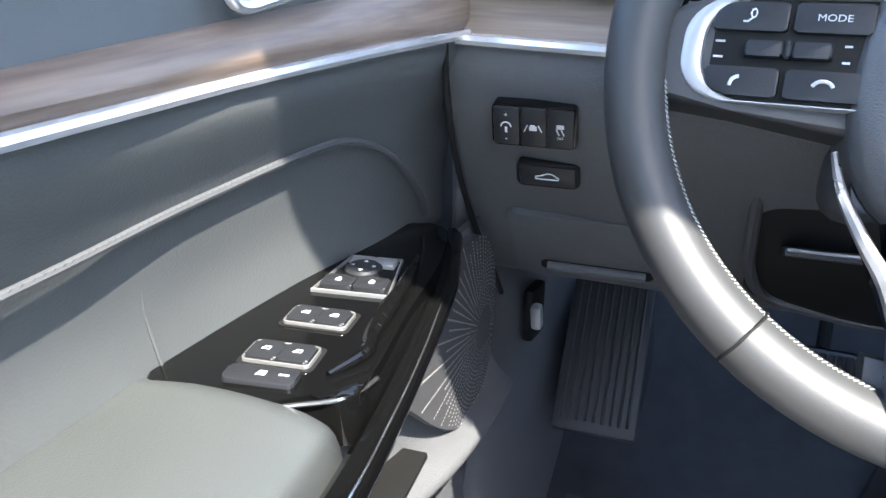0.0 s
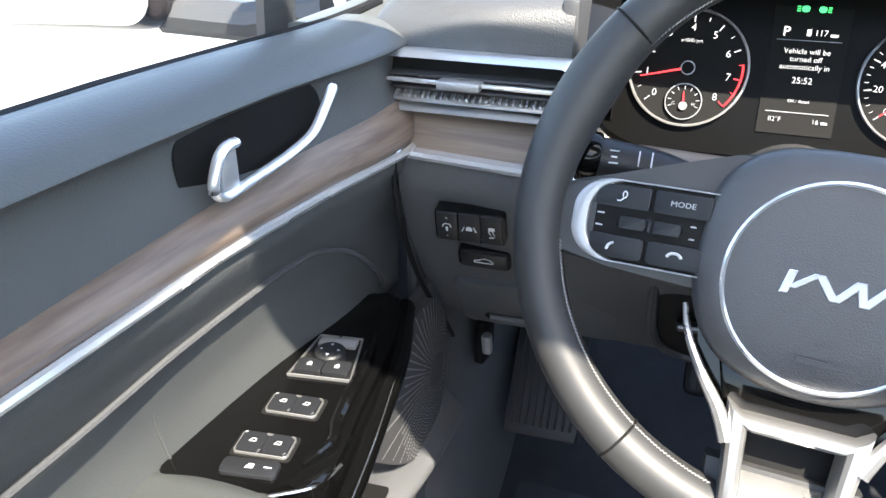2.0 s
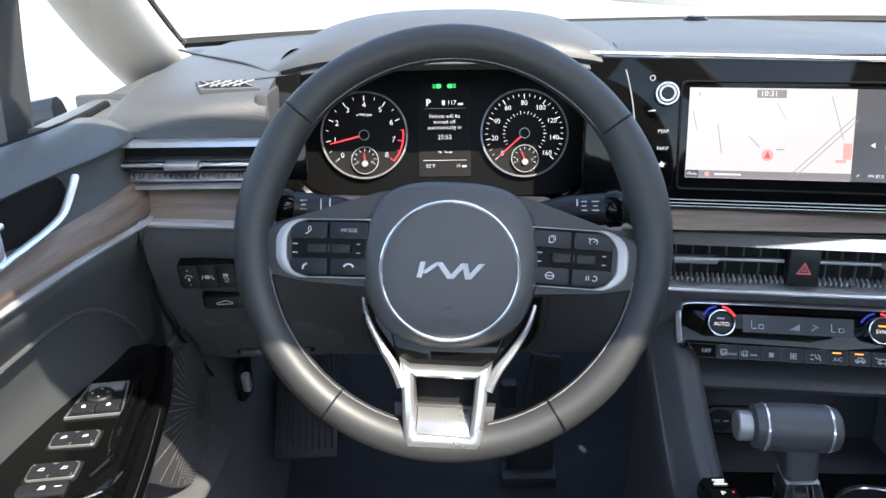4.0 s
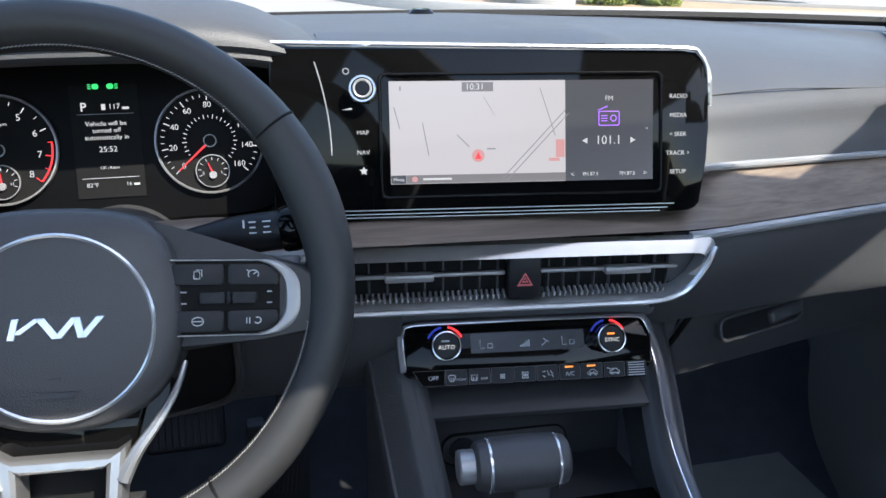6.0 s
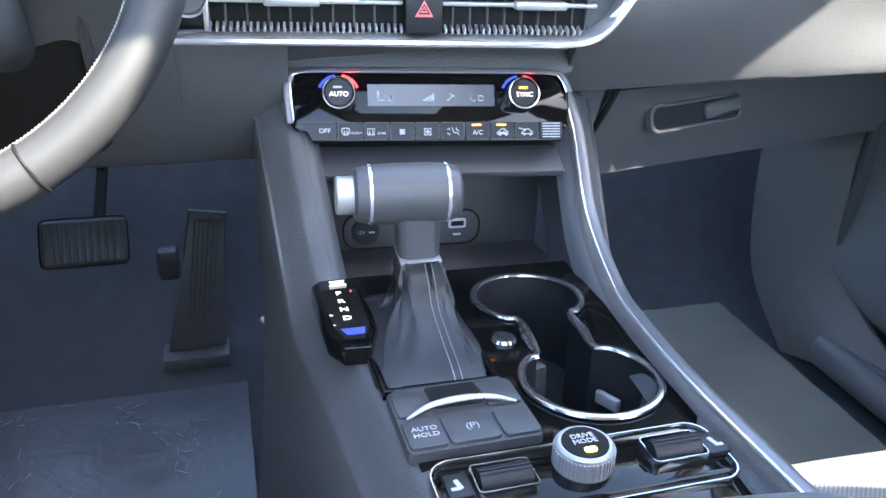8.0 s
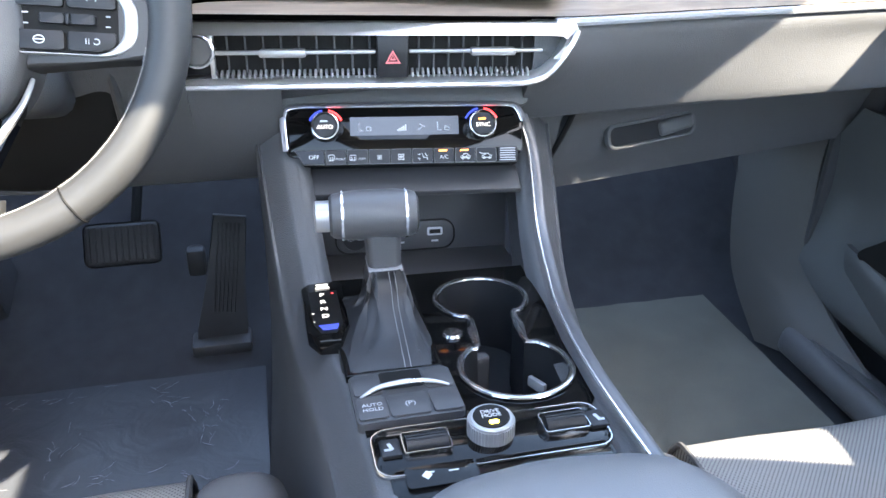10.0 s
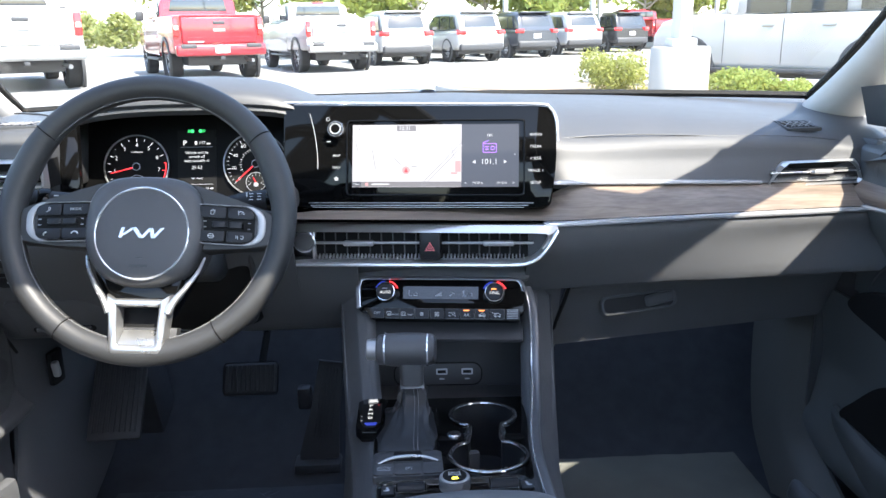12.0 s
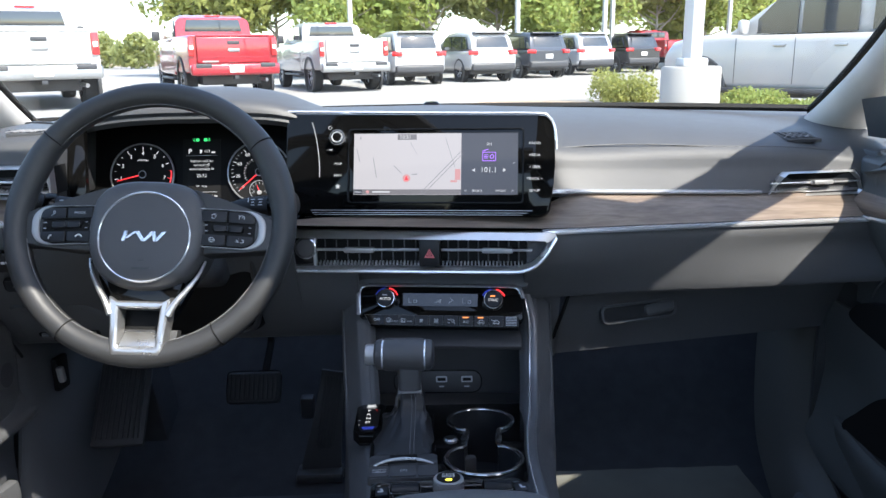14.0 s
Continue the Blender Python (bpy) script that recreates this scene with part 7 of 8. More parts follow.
# ---- kick panels, sills, pedals, floor ----
for s in (-1, 1):
    dz, dy = (0.0, 0.0) if s < 0 else (-0.03, 0.10)
    fy = 0.45 if s < 0 else 0.27
    k = thing("kick_panel", "grey plastic kick panel beside the footwell", "trim", kind="structure")
    rows = [[(s * 0.690, 0.11 + dy, 0.66 + dz), (s * 0.690, 0.11 + dy, 0.50), (s * 0.690, 0.05 + dy, 0.36), (s * 0.68, -0.1 + dy, 0.30)], [(s * 0.672, 0.16 + dy, 0.66 + dz), (s * 0.668, 0.17 + dy, 0.50), (s * 0.660, 0.12 + dy, 0.35), (s * 0.65, -0.05 + dy, 0.285)], [(s * 0.665, fy + dy, 0.66), (s * 0.655, fy + dy, 0.50), (s * 0.645, fy - 0.05 + dy, 0.33), (s * 0.635, 0.1 + dy, 0.24)]]
    part("panel", sheet(rows, 20, 20, 0.006, (s, 0, 0)), LOWER if s < 0 else mat("grey kick plastic", (0.060, 0.059, 0.056), 0.6, grain=0.3), k)
    st = thing("door_sill", "dark plastic sill plate beside the carpet", "door sill", kind="structure")
    part("plate", boxm((0.075, 1.05, 0.05), pose(s * 0.672, -0.42 + dy * 0.5, 0.275, 0, s * 12, 0), 0.018, 3), LOWER, st)
    part("tread", boxm((0.022, 0.60, 0.004), pose(s * 0.665, -0.30 + dy, 0.3035, 0, s * 12, 0), 0.001), SATIN if s < 0 else LOWER, st, "metal tread strip")
hl = thing("bonnet_release", "small black bonnet release lever on the kick panel", "lever")
part("bracket", boxm((0.012, 0.034, 0.060), pose(-0.655, 0.190, 0.555, 0, 0, -8), 0.004), DARK, hl)
part("lever", boxm((0.012, 0.012, 0.030), pose(-0.648, 0.176, 0.556, 12, 0, 0), 0.004), SATIN, hl, "grey lever")
dp = thing("footrest", "ribbed black rubber footrest in the driver's footwell", "footrest")
FP = Matrix.Translation((-0.592, 0.300, 0.478)) @ pose(0, 0, 0, 47, 0, 3)
part("plate", boxm((0.095, 0.230, 0.012), FP, 0.004), RUBBER, dp)
part("post", boxm((0.085, 0.10, 0.18), pose(-0.592, 0.40, 0.42, 20, 0, 0), 0.01), CARPET, dp)
for i in range(9):
    part("rib", boxm((0.0035, 0.205, 0.004), FP @ pose(-0.038 + 0.0095 * i, 0, 0.0075), 0.0012, 1), RUBBER, dp)
br = thing("brake_pedal", "wide ribbed rubber brake pedal", "pedal")
BP = Matrix.Translation((-0.366, 0.375, 0.438)) @ pose(0, 0, 0, 58, 0, 0)
part("pad", boxm((0.110, 0.066, 0.014), BP, 0.010, 3), RUBBER, br)
for i in range(11):
    part("rib", boxm((0.0042, 0.054, 0.004), BP @ pose(-0.046 + 0.0092 * i, 0, 0.0075), 0.0012, 1), RUBBER, br)
part("arm", tube(bmesh.new(), [(-0.352, 0.385, 0.43), (-0.345, 0.47, 0.50), (-0.335, 0.50, 0.68)], 0.008, 8), DARK, br)
gp = thing("accelerator_pedal", "tall black accelerator pedal hinged at the floor", "pedal")
GP = Matrix.Translation((-0.226, 0.405, 0.343)) @ pose(0, 0, 0, 75, 9, 0)
part("pad", prism(bmesh.new(), [(-0.026, 0.108), (0.026, 0.108), (0.030, 0.0), (0.040, -0.085), (0.040, -0.108), (-0.040, -0.108), (-0.040, -0.085), (-0.030, 0.0)], -0.006, 0.006, GP, 0.003), RUBBER, gp)
for i in range(6):
    part("rib", boxm((0.003, 0.150, 0.003), GP @ pose(-0.016 + 0.0064 * i, 0.022, 0.0068), 0.001, 1), RUBBER, gp)
part("foot", boxm((0.095, 0.05, 0.022), pose(-0.242, 0.375, 0.243), 0.006), PLASTIC, gp)
part("stop", boxm((0.03, 0.03, 0.05), pose(-0.272, 0.45, 0.36), 0.008), RUBBER, gp)

# clear film laid over the carpets
FILM = mat("crinkled clear film", (0.046, 0.050, 0.058), 0.34, spec=0.22, var=0.10, var_scale=9, coat=0.08)
n_, l_ = FILM.node_tree.nodes, FILM.node_tree.links
mus = n_.new("ShaderNodeTexNoise")
mus.inputs["Scale"].default_value, mus.inputs["Detail"].default_value, mus.inputs["Distortion"].default_value = 16.0, 7, 1.6
co_ = n_.new("ShaderNodeTexCoord")
l_.new(co_.outputs["Object"], mus.inputs["Vector"])
bu = n_.new("ShaderNodeBump")
bu.inputs["Strength"].default_value, bu.inputs["Distance"].default_value = 0.32, 0.006
l_.new(mus.outputs[0], bu.inputs["Height"])
l_.new(bu.outputs[0], n_["Principled BSDF"].inputs["Normal"])
l_.new(bu.outputs[0], n_["Principled BSDF"].inputs["Coat Normal"])


def crinkle(name, label, x0, x1, y0, y1, z, material, amp):
    bm = bmesh.new()
    n, m = 40, 44
    vs = [[bm.verts.new((x0 + (x1 - x0) * i / n, y0 + (y1 - y0) * j / m, z + amp * noise.noise(Vector((i * 0.35, j * 0.35, x0))) + 0.5 * amp * noise.noise(Vector((i * 0.9, j * 0.8, 3.0))))) for j in range(m + 1)] for i in range(n + 1)]
    for i in range(n):
        for j in range(m):
            bm.faces.new((vs[i][j], vs[i + 1][j], vs[i + 1][j + 1], vs[i][j + 1]))
    bk = bmesh.ops.extrude_face_region(bm, geom=bm.faces[:])
    for v in bk["geom"]:
        if isinstance(v, bmesh.types.BMVert):
            v.co.z -= 0.002
    return tagged(part(name, bm, material, smooth=60), label, "floor mat")


film = crinkle("floor_film", "crinkled clear protective film over the driver's carpet", -0.625, -0.175, -0.40, 0.30, 0.2385, FILM, 0.0011)
rf = random.Random(21)
# creases get a pale colour that imitates sun glints on the film
CREASE_GLINT = mat("film crease with painted glint", (0.20, 0.215, 0.24), 0.25, var=0.5, var_scale=80, coat=0.6)
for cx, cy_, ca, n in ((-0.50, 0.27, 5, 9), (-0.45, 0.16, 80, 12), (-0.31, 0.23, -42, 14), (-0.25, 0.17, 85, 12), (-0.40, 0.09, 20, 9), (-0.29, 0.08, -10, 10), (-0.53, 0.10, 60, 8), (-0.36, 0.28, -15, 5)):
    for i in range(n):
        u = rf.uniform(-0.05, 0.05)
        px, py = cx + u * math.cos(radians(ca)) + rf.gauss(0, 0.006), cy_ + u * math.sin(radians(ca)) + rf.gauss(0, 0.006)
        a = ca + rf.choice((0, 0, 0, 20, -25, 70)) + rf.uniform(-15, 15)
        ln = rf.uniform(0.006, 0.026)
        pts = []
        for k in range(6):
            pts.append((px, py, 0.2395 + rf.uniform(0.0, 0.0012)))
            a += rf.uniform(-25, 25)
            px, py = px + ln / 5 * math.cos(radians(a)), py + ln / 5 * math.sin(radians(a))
        part("crease", tube(bmesh.new(), pts, [0.00015] + [rf.uniform(0.0002, 0.0007) for _ in range(4)] + [0.00015], 5, flat=0.5), CREASE_GLINT, film)
crinkle("floor_mat", "dark grey carpet mat in the passenger's footwell", 0.185, 0.63, -0.40, 0.36, 0.2380, mat("grey mat carpet", (0.135, 0.137, 0.122), 0.95, spec=0.05, grain=0.9, grain_scale=1300, var=0.35, var_scale=7), 0.002)


# ---- front seat cushions ----
def seat(x0, x1, yf, z, label):
    st = thing("car_seat", label, "seat", "front seats")
    w = x1 - x0
    rows = []
    for x, b in ((0.17, 0.0), (0.30, 0.0), (0.5, -0.004), (0.70, 0.0), (0.83, 0.0)):
        rows.append([(x0 + w * x, yf + 0.012, z - 0.105), (x0 + w * x, yf + 0.016, z - 0.055), (x0 + w * x, yf + 0.002, z - 0.014 + b), (x0 + w * x, yf - 0.035, z + 0.002 + b), (x0 + w * x, yf - 0.15, z - 0.004 + b), (x0 + w * x, yf - 0.38, z - 0.03 + b), (x0 + w * x, yf - 0.55, z - 0.04)])
    part("cushion", sheet(rows, 20, 36, 0.03, (0, 0, -1)), SEAT, st, "perforated leather cushion")
    for s, a, b in ((-1, 0.0, 0.165), (1, 0.835, 1.0)):
        rows = []
        for y, h in ((yf + 0.012, -0.05), (yf - 0.01, -0.004), (yf - 0.06, 0.012), (yf - 0.2, 0.022), (yf - 0.55, 0.03)):
            xm, hw = x0 + w * (a + b) / 2, w * (b - a) / 2
            rows.append([(xm - hw, y, z - 0.12), (xm - hw, y, z - 0.03 + h), (xm - hw * 0.5, y, z + h), (xm + hw * 0.5, y, z + h), (xm + hw, y, z - 0.03 + h), (xm + hw, y, z - 0.12)])
        part("bolster", sheet(rows, 22, 22), ARMLEATHER, st, "smooth leather side bolster")
        xs = x0 + w * (b if s < 0 else a)
        part("seam", tube(bmesh.new(), catmull([(xs, yf + 0.014, z - 0.08), (xs, yf + 0.0, z - 0.012), (xs, yf - 0.05, z + 0.004), (xs, yf - 0.3, z - 0.01), (xs, yf - 0.55, z - 0.03)], 30), 0.003, 6), LEATHER, st)
    part("base", boxm((w - 0.06, 0.50, 0.16), pose((x0 + x1) / 2, yf - 0.30, z - 0.155), 0.02), PLASTIC, st)


seat(0.150, 0.690, -0.205, 0.447, "perforated dark leather passenger seat cushion")
seat(-0.660, -0.150, -0.170, 0.465, "perforated dark leather driver's seat cushion")

# ---- driver's door mirror, outside the window ----
dmr = thing("door_mirror", "dark painted door mirror outside the driver's window", "mirror")
MM = pose(-1.105, 0.14, 0.972, 0, 0, 12)
part("shell", boxm((0.22, 0.085, 0.150), MM, 0.035, 4), mat("mirror shell paint", (0.030, 0.026, 0.028), 0.25, coat=0.8), dmr)
part("glass", prism(bmesh.new(), rrect(0.195, 0.126, 0.03), 0, 0.003, MM @ pose(0, -0.0435, 0, 90, 0, 0)), MIRRORGLASS, dmr, "mirror glass")
part("stalk", tube(bmesh.new(), [(-1.02, 0.16, 0.915), (-0.93, 0.19, 0.905), (-0.84, 0.20, 0.920)], 0.022, 10), PLASTIC, dmr)
# ---- outside: the lot, rising gently ahead of the car ----
CABIN = {o.name for o in scene.objects}
LOT = mat("sunlit concrete", (0.255, 0.246, 0.230), 0.9, grain=0.5, grain_scale=120, var=0.10, var_scale=0.35)
DIRT = mat("tan gravel bed", (0.30, 0.22, 0.145), 0.95, grain=1.0, grain_scale=60, var=0.25, var_scale=3)
KERB = mat("pale kerb", (0.34, 0.325, 0.30), 0.85, grain=0.3, grain_scale=90)
bm = bmesh.new()
bmesh.ops.create_grid(bm, x_segments=24, y_segments=24, size=700, matrix=pose(0, 200, 0))
ground = tagged(part("ground", bm, LOT), "bright sunlit concrete lot reaching the horizon", "ground", kind="structure")


def bed(name, pts, label):
    b = thing(name, label, "planting bed", kind="structure")
    o = catmull(pts, 60, True)
    c = np.mean(o, axis=0)
    part("gravel", prism(bmesh.new(), [tuple(p) for p in o], 0.0, 0.10), DIRT, b)
    part("kerb", ringprism(bmesh.new(), [tuple(c + (p - c) * (1 + 0.16 / np.linalg.norm(p - c))) for p in o], [tuple(p) for p in o], 0.0, 0.15), KERB, b, "raised concrete kerb")
    return b


bed("planting_bed", [(0.7, 13.0), (1.3, 11.3), (2.3, 9.8), (4.0, 8.8), (6.4, 8.0), (10.0, 6.6), (12.0, 6.4), (9.4, 7.6), (6.6, 9.3), (4.6, 11.6), (3.0, 13.7), (1.6, 14.2)], "tan gravel planting bed with a concrete kerb")
bed("planting_bed", [(-40.0, 27.0), (-12.0, 24.5), (-11.0, 26.5), (-16.0, 29.0), (-40.0, 33.0)], "tan gravel planting bed behind the trucks")

LEAF = [mat("leaf green " + k, c, 0.55, var=0.35, var_scale=2.0, spec=0.3) for k, c in (("olive", (0.25, 0.27, 0.080)), ("fresh", (0.21, 0.28, 0.075)), ("grey", (0.24, 0.265, 0.115)))]
for m_ in LEAF:
    n_, l_ = m_.node_tree.nodes, m_.node_tree.links
    tl, mx_ = n_.new("ShaderNodeBsdfTranslucent"), n_.new("ShaderNodeMixShader")
    tl.inputs[0].default_value, mx_.inputs[0].default_value = (0.46, 0.47, 0.15, 1), 0.5
    l_.new(n_["Principled BSDF"].outputs[0], mx_.inputs[1])
    l_.new(tl.outputs[0], mx_.inputs[2])
    l_.new(mx_.outputs[0], n_["Material Output"].inputs[0])
BARK = mat("pale bark", (0.46, 0.42, 0.36), 0.9, grain=0.8, grain_scale=40, var=0.3, var_scale=5)


def leaves(clumps, per, size, seed):
    """Many small leaf blades scattered in clumps: (x, y, z, radius)."""
    r = np.random.default_rng(seed)
    vs, fs = [], []
    for x, y, z, q in clumps:
        d = r.normal(size=(per, 3))
        d /= np.linalg.norm(d, axis=1)[:, None]
        c = np.array((x, y, z)) + d * (q * r.uniform(0.25, 1.0, size=per) ** 0.6)[:, None] * np.array((1, 1, 0.8))
        for p in c:
            u = r.normal(size=3)
            u /= np.linalg.norm(u)
            w = np.cross(u, r.normal(size=3))
            w /= np.linalg.norm(w) + 1e-9
            s = size * r.uniform(0.6, 1.3)
            k = len(vs)
            vs += [p - u * s, p + w * s * 0.45, p + u * s, p - w * s * 0.45]
            fs.append((k, k + 1, k + 2, k + 3))
    me = bpy.data.meshes.new("leaves")
    me.from_pydata([tuple(v) for v in vs], [], fs)
    return me


def tree(seed, h, w, label, green):
    r = random.Random(seed)
    t = thing("tree", label, "tree", "row of lot trees")
    bm = bmesh.new()
    lean = r.uniform(-0.3, 0.3)
    trunk = catmull([(0, 0, 0), (lean * 0.3, 0.05, h * 0.22), (lean * 0.6, 0, h * 0.45), (lean, 0.1, h * 0.8)], 12)
    tube(bm, trunk, [0.13 * (1 - 0.075 * i) for i in range(12)], 8)
    clumps = []
    for i in range(9):
        a, z0 = r.uniform(0, 6.28), h * r.uniform(0.22, 0.55)
        ln = w * r.uniform(0.55, 1.0)
        e = (lean * 0.6 + ln * math.cos(a), ln * math.sin(a), z0 + h * r.uniform(0.15, 0.35))
        s0 = (lean * 0.5 * z0 / (h * 0.45), 0.03, z0)
        tube(bm, catmull([s0, ((s0[0] + e[0]) / 2, (s0[1] + e[1]) / 2, z0 + (e[2] - z0) * 0.35), e], 8), [0.055 * (1 - 0.11 * k) for k in range(8)], 6)
        clumps += [(e[0], e[1], e[2], w * r.uniform(0.32, 0.5)), (s0[0] + (e[0] - s0[0]) * 0.6, s0[1] + (e[1] - s0[1]) * 0.6, e[2] - 0.1 * h * r.random(), w * 0.36)]
    for i in range(12):
        a = r.uniform(0, 6.28)
        clumps.append((lean + w * r.uniform(0, 0.8) * math.cos(a), w * r.uniform(0, 0.8) * math.sin(a), h * r.uniform(0.42, 1.0), w * r.uniform(0.28, 0.45)))
    part("trunk", bm, BARK, t, "pale slender trunk with limbs")
    me = leaves(clumps, 330, 0.17, seed)
    me.materials.append(green)
    tagged(shared("crown", me, t, Matrix()), "loose olive-green crown with gaps", kind="stuff")
    return t


kinds = [tree(3, 6.2, 2.9, "tall olive-green tree along the lot's far edge", LEAF[0]), tree(8, 5.6, 2.7, "broad fresh-green tree along the lot's far edge", LEAF[1]), tree(14, 6.6, 2.6, "slender grey-green tree along the lot's far edge", LEAF[2])]
spots = [(-6.3, 36), (-2.6, 33), (0.8, 35), (4.2, 38), (7.0, 36), (10.2, 39), (13.0, 41), (16.2, 43), (19.5, 44), (23.0, 46), (-1.0, 42), (6.0, 46), (12.0, 49), (18.0, 52), (27.0, 50), (-9.8, 39), (31.0, 54)]
rt = random.Random(5)
for i, (x, y) in enumerate(spots):
    m = pose(x, y, 0, 0, 0, rt.uniform(0, 360))
    if i < 3:
        kinds[i].matrix_world = m
    else:
        copy_thing(kinds[i % 3], m)
# far shrubs and a low wall at the left
fw = tagged(part("far_wall", boxm((60, 0.4, 2.0), pose(-48, 75, 1.0), 0.02), mat("tan block wall", (0.42, 0.36, 0.28), 0.9, var=0.15, var_scale=1.0)), "low tan boundary wall far off", "wall", kind="structure")
for x, y, q in ((-21.5, 62, 2.4), (-17.5, 64, 2.0), (-26, 66, 2.6), (-14, 60, 1.8), (-31, 64, 2.4), (-38, 66, 2.6)):
    sh = thing("far_shrub", "round olive shrub far behind the lot", "shrub", "far shrubs", at=(x, y, -0.35))
    me = leaves([(0, 0, q * 0.5, q * 0.55), (q * 0.4, 0, q * 0.7, q * 0.5), (-q * 0.45, 0, q * 0.6, q * 0.5), (0, 0, q * 1.0, q * 0.4)], 420, 0.22, int(100 + x))
    me.materials.append(LEAF[2])
    tagged(shared("foliage", me, sh, Matrix()), kind="stuff")


def bush(x, y, w, d, h, seed, label, mt):
    b = thing("bush", label, "bush", "bushes of the planting bed", at=(x, y, 0.09))
    r = random.Random(seed)
    cl = [(r.uniform(-w, w) * 0.5, r.uniform(-d, d) * 0.5, r.uniform(0.25, 0.85) * h, 0.26 * h + 0.10) for _ in range(26)]
    me = leaves(cl, 230, 0.032, seed)
    me.materials.append(mt)
    tagged(shared("foliage", me, b, Matrix()), "dense small leaves", kind="stuff")
    bm = bmesh.new()
    for i in range(7):
        tube(bm, [(r.uniform(-0.1, 0.1), r.uniform(-0.1, 0.1), -0.02), (r.uniform(-w, w) * 0.35, r.uniform(-d, d) * 0.3, h * 0.7)], 0.012, 5)
    part("twig", bm, BARK, b)


bush(3.36, 11.3, 0.78, 0.7, 0.60, 1, "square-cut olive bush beside the lamp base", LEAF[0])
bush(4.62, 9.5, 0.58, 0.5, 0.36, 2, "low fresh-green bush beside the lamp base", LEAF[1])
bush(5.25, 9.4, 0.45, 0.5, 0.20, 3, "low sprawling green bush on the gravel", LEAF[1])
bush(-12.6, 27.0, 0.9, 0.9, 1.15, 4, "upright yellow-green bush behind a truck", LEAF[1])
# lamp standards
WHITEPAINT = mat("white pole paint", (0.46, 0.465, 0.47), 0.4, var=0.06)


def lamp(x, y, h, base, r, label):
    p = thing("street_lamp", label, "street lamp", "lamp standards of the lot", at=(x, y, 0))
    if base:
        part("plinth", lathe(bmesh.new(), [(0, base), (0.375, base), (0.395, base - 0.03), (0.40, 0.0)], Matrix(), 40), KERB, p, "thick round concrete base")
        part("base_plate", boxm((0.34, 0.34, 0.11), pose(0, 0, base + 0.055), 0.02), WHITEPAINT, p)
    part("pole", boxm((2 * r, 2 * r, h), pose(0, 0, base + h / 2, 0, 0, 20), 0.02), WHITEPAINT, p, "square white pole")
    part("lamp_head", boxm((0.9, 0.3, 0.12), pose(0, 0, base + h), 0.03), WHITEPAINT, p)


lamp(3.76, 9.60, 7.0, 0.82, 0.098, "white lamp pole on a thick concrete base")
for x, y in ((-2.4, 30), (4.2, 31), (8.2, 33), (8.9, 34.5), (13.3, 36), (15.6, 38)):
    lamp(x, y, 8.0, 0.0, 0.085, "slim white lamp pole among the trees")

# ---- vehicles ----
TYRE = mat("tyre rubber", 0.022, 0.8, grain=0.4, grain_scale=90)
ALLOY = mat("alloy wheel", (0.55, 0.56, 0.58), 0.3, metal=0.9)
CARGLASS = mat("dark car glass", (0.030, 0.036, 0.040), 0.06, coat=1.0, var=0.1)
LAMP = mat("red tail lamp", (0.55, 0.02, 0.02), 0.2, coat=1.0, var=0.1)
UNDER = mat("dark bumper plastic", (0.045, 0.046, 0.05), 0.5)
GREYMETAL = mat("steel bumper", (0.42, 0.43, 0.44), 0.3, metal=0.8)
PLATE = mat("number plate", (0.72, 0.71, 0.68), 0.4)


def wheel_parts(p, x, y, r, w):
    M = pose(x, y, r, 0, 90, 0)
    ty = lathe(bmesh.new(), [(r * 0.62, -w / 2), (r * 0.93, -w / 2), (r, -w * 0.36), (r, w * 0.36), (r * 0.93, w / 2), (r * 0.62, w / 2)], M, 28)
    wh = part("wheel", ty, TYRE, p, "black tyre with alloy rim")
    bm = lathe(bmesh.new(), [(0.0, w * 0.34), (r * 0.14, w * 0.36), (r * 0.18, w * 0.24), (r * 0.56, w * 0.20), (r * 0.64, w * 0.44), (r * 0.64, -w * 0.44), (r * 0.5, -w * 0.34), (0, -w * 0.34)], M, 28)
    part("rim", bm, DARK, wh)
    for sgn in (-1, 1):
        bm = bmesh.new()
        for k in range(6):
            for da in (-7, 7):
                box(bm, (r * 0.5, r * 0.075, 0.02), M @ pose(0, 0, sgn * w * 0.34, 0, 0, 60 * k + da) @ pose(r * 0.36, 0, 0), 0.006, 1)
        lathe(bm, [(r * 0.57, sgn * w * 0.30), (r * 0.635, sgn * w * 0.46)], M, 28)
        part("spokes", bm, ALLOY, wh)


def hull(sections, nu=26, nv=28):
    """Body skin through cross-sections (y, half width, low z, high z, roundness), closed at both ends."""
    bm = bmesh.new()
    rows = []
    for y, hw, z0, z1, rd in sections:
        o = rrect(2 * hw, z1 - z0, min(rd, hw * 0.95, (z1 - z0) * 0.48), 4)
        rows.append([bm.verts.new((x, y, (z0 + z1) / 2 + z)) for x, z in o])
    k = len(rows[0])
    for a, b in zip(rows, rows[1:]):
        for i in range(k):
            bm.faces.new((a[i], a[(i + 1) % k], b[(i + 1) % k], b[i]))
    bm.faces.new(rows[0][::-1])
    bm.faces.new(rows[-1])
    return bm


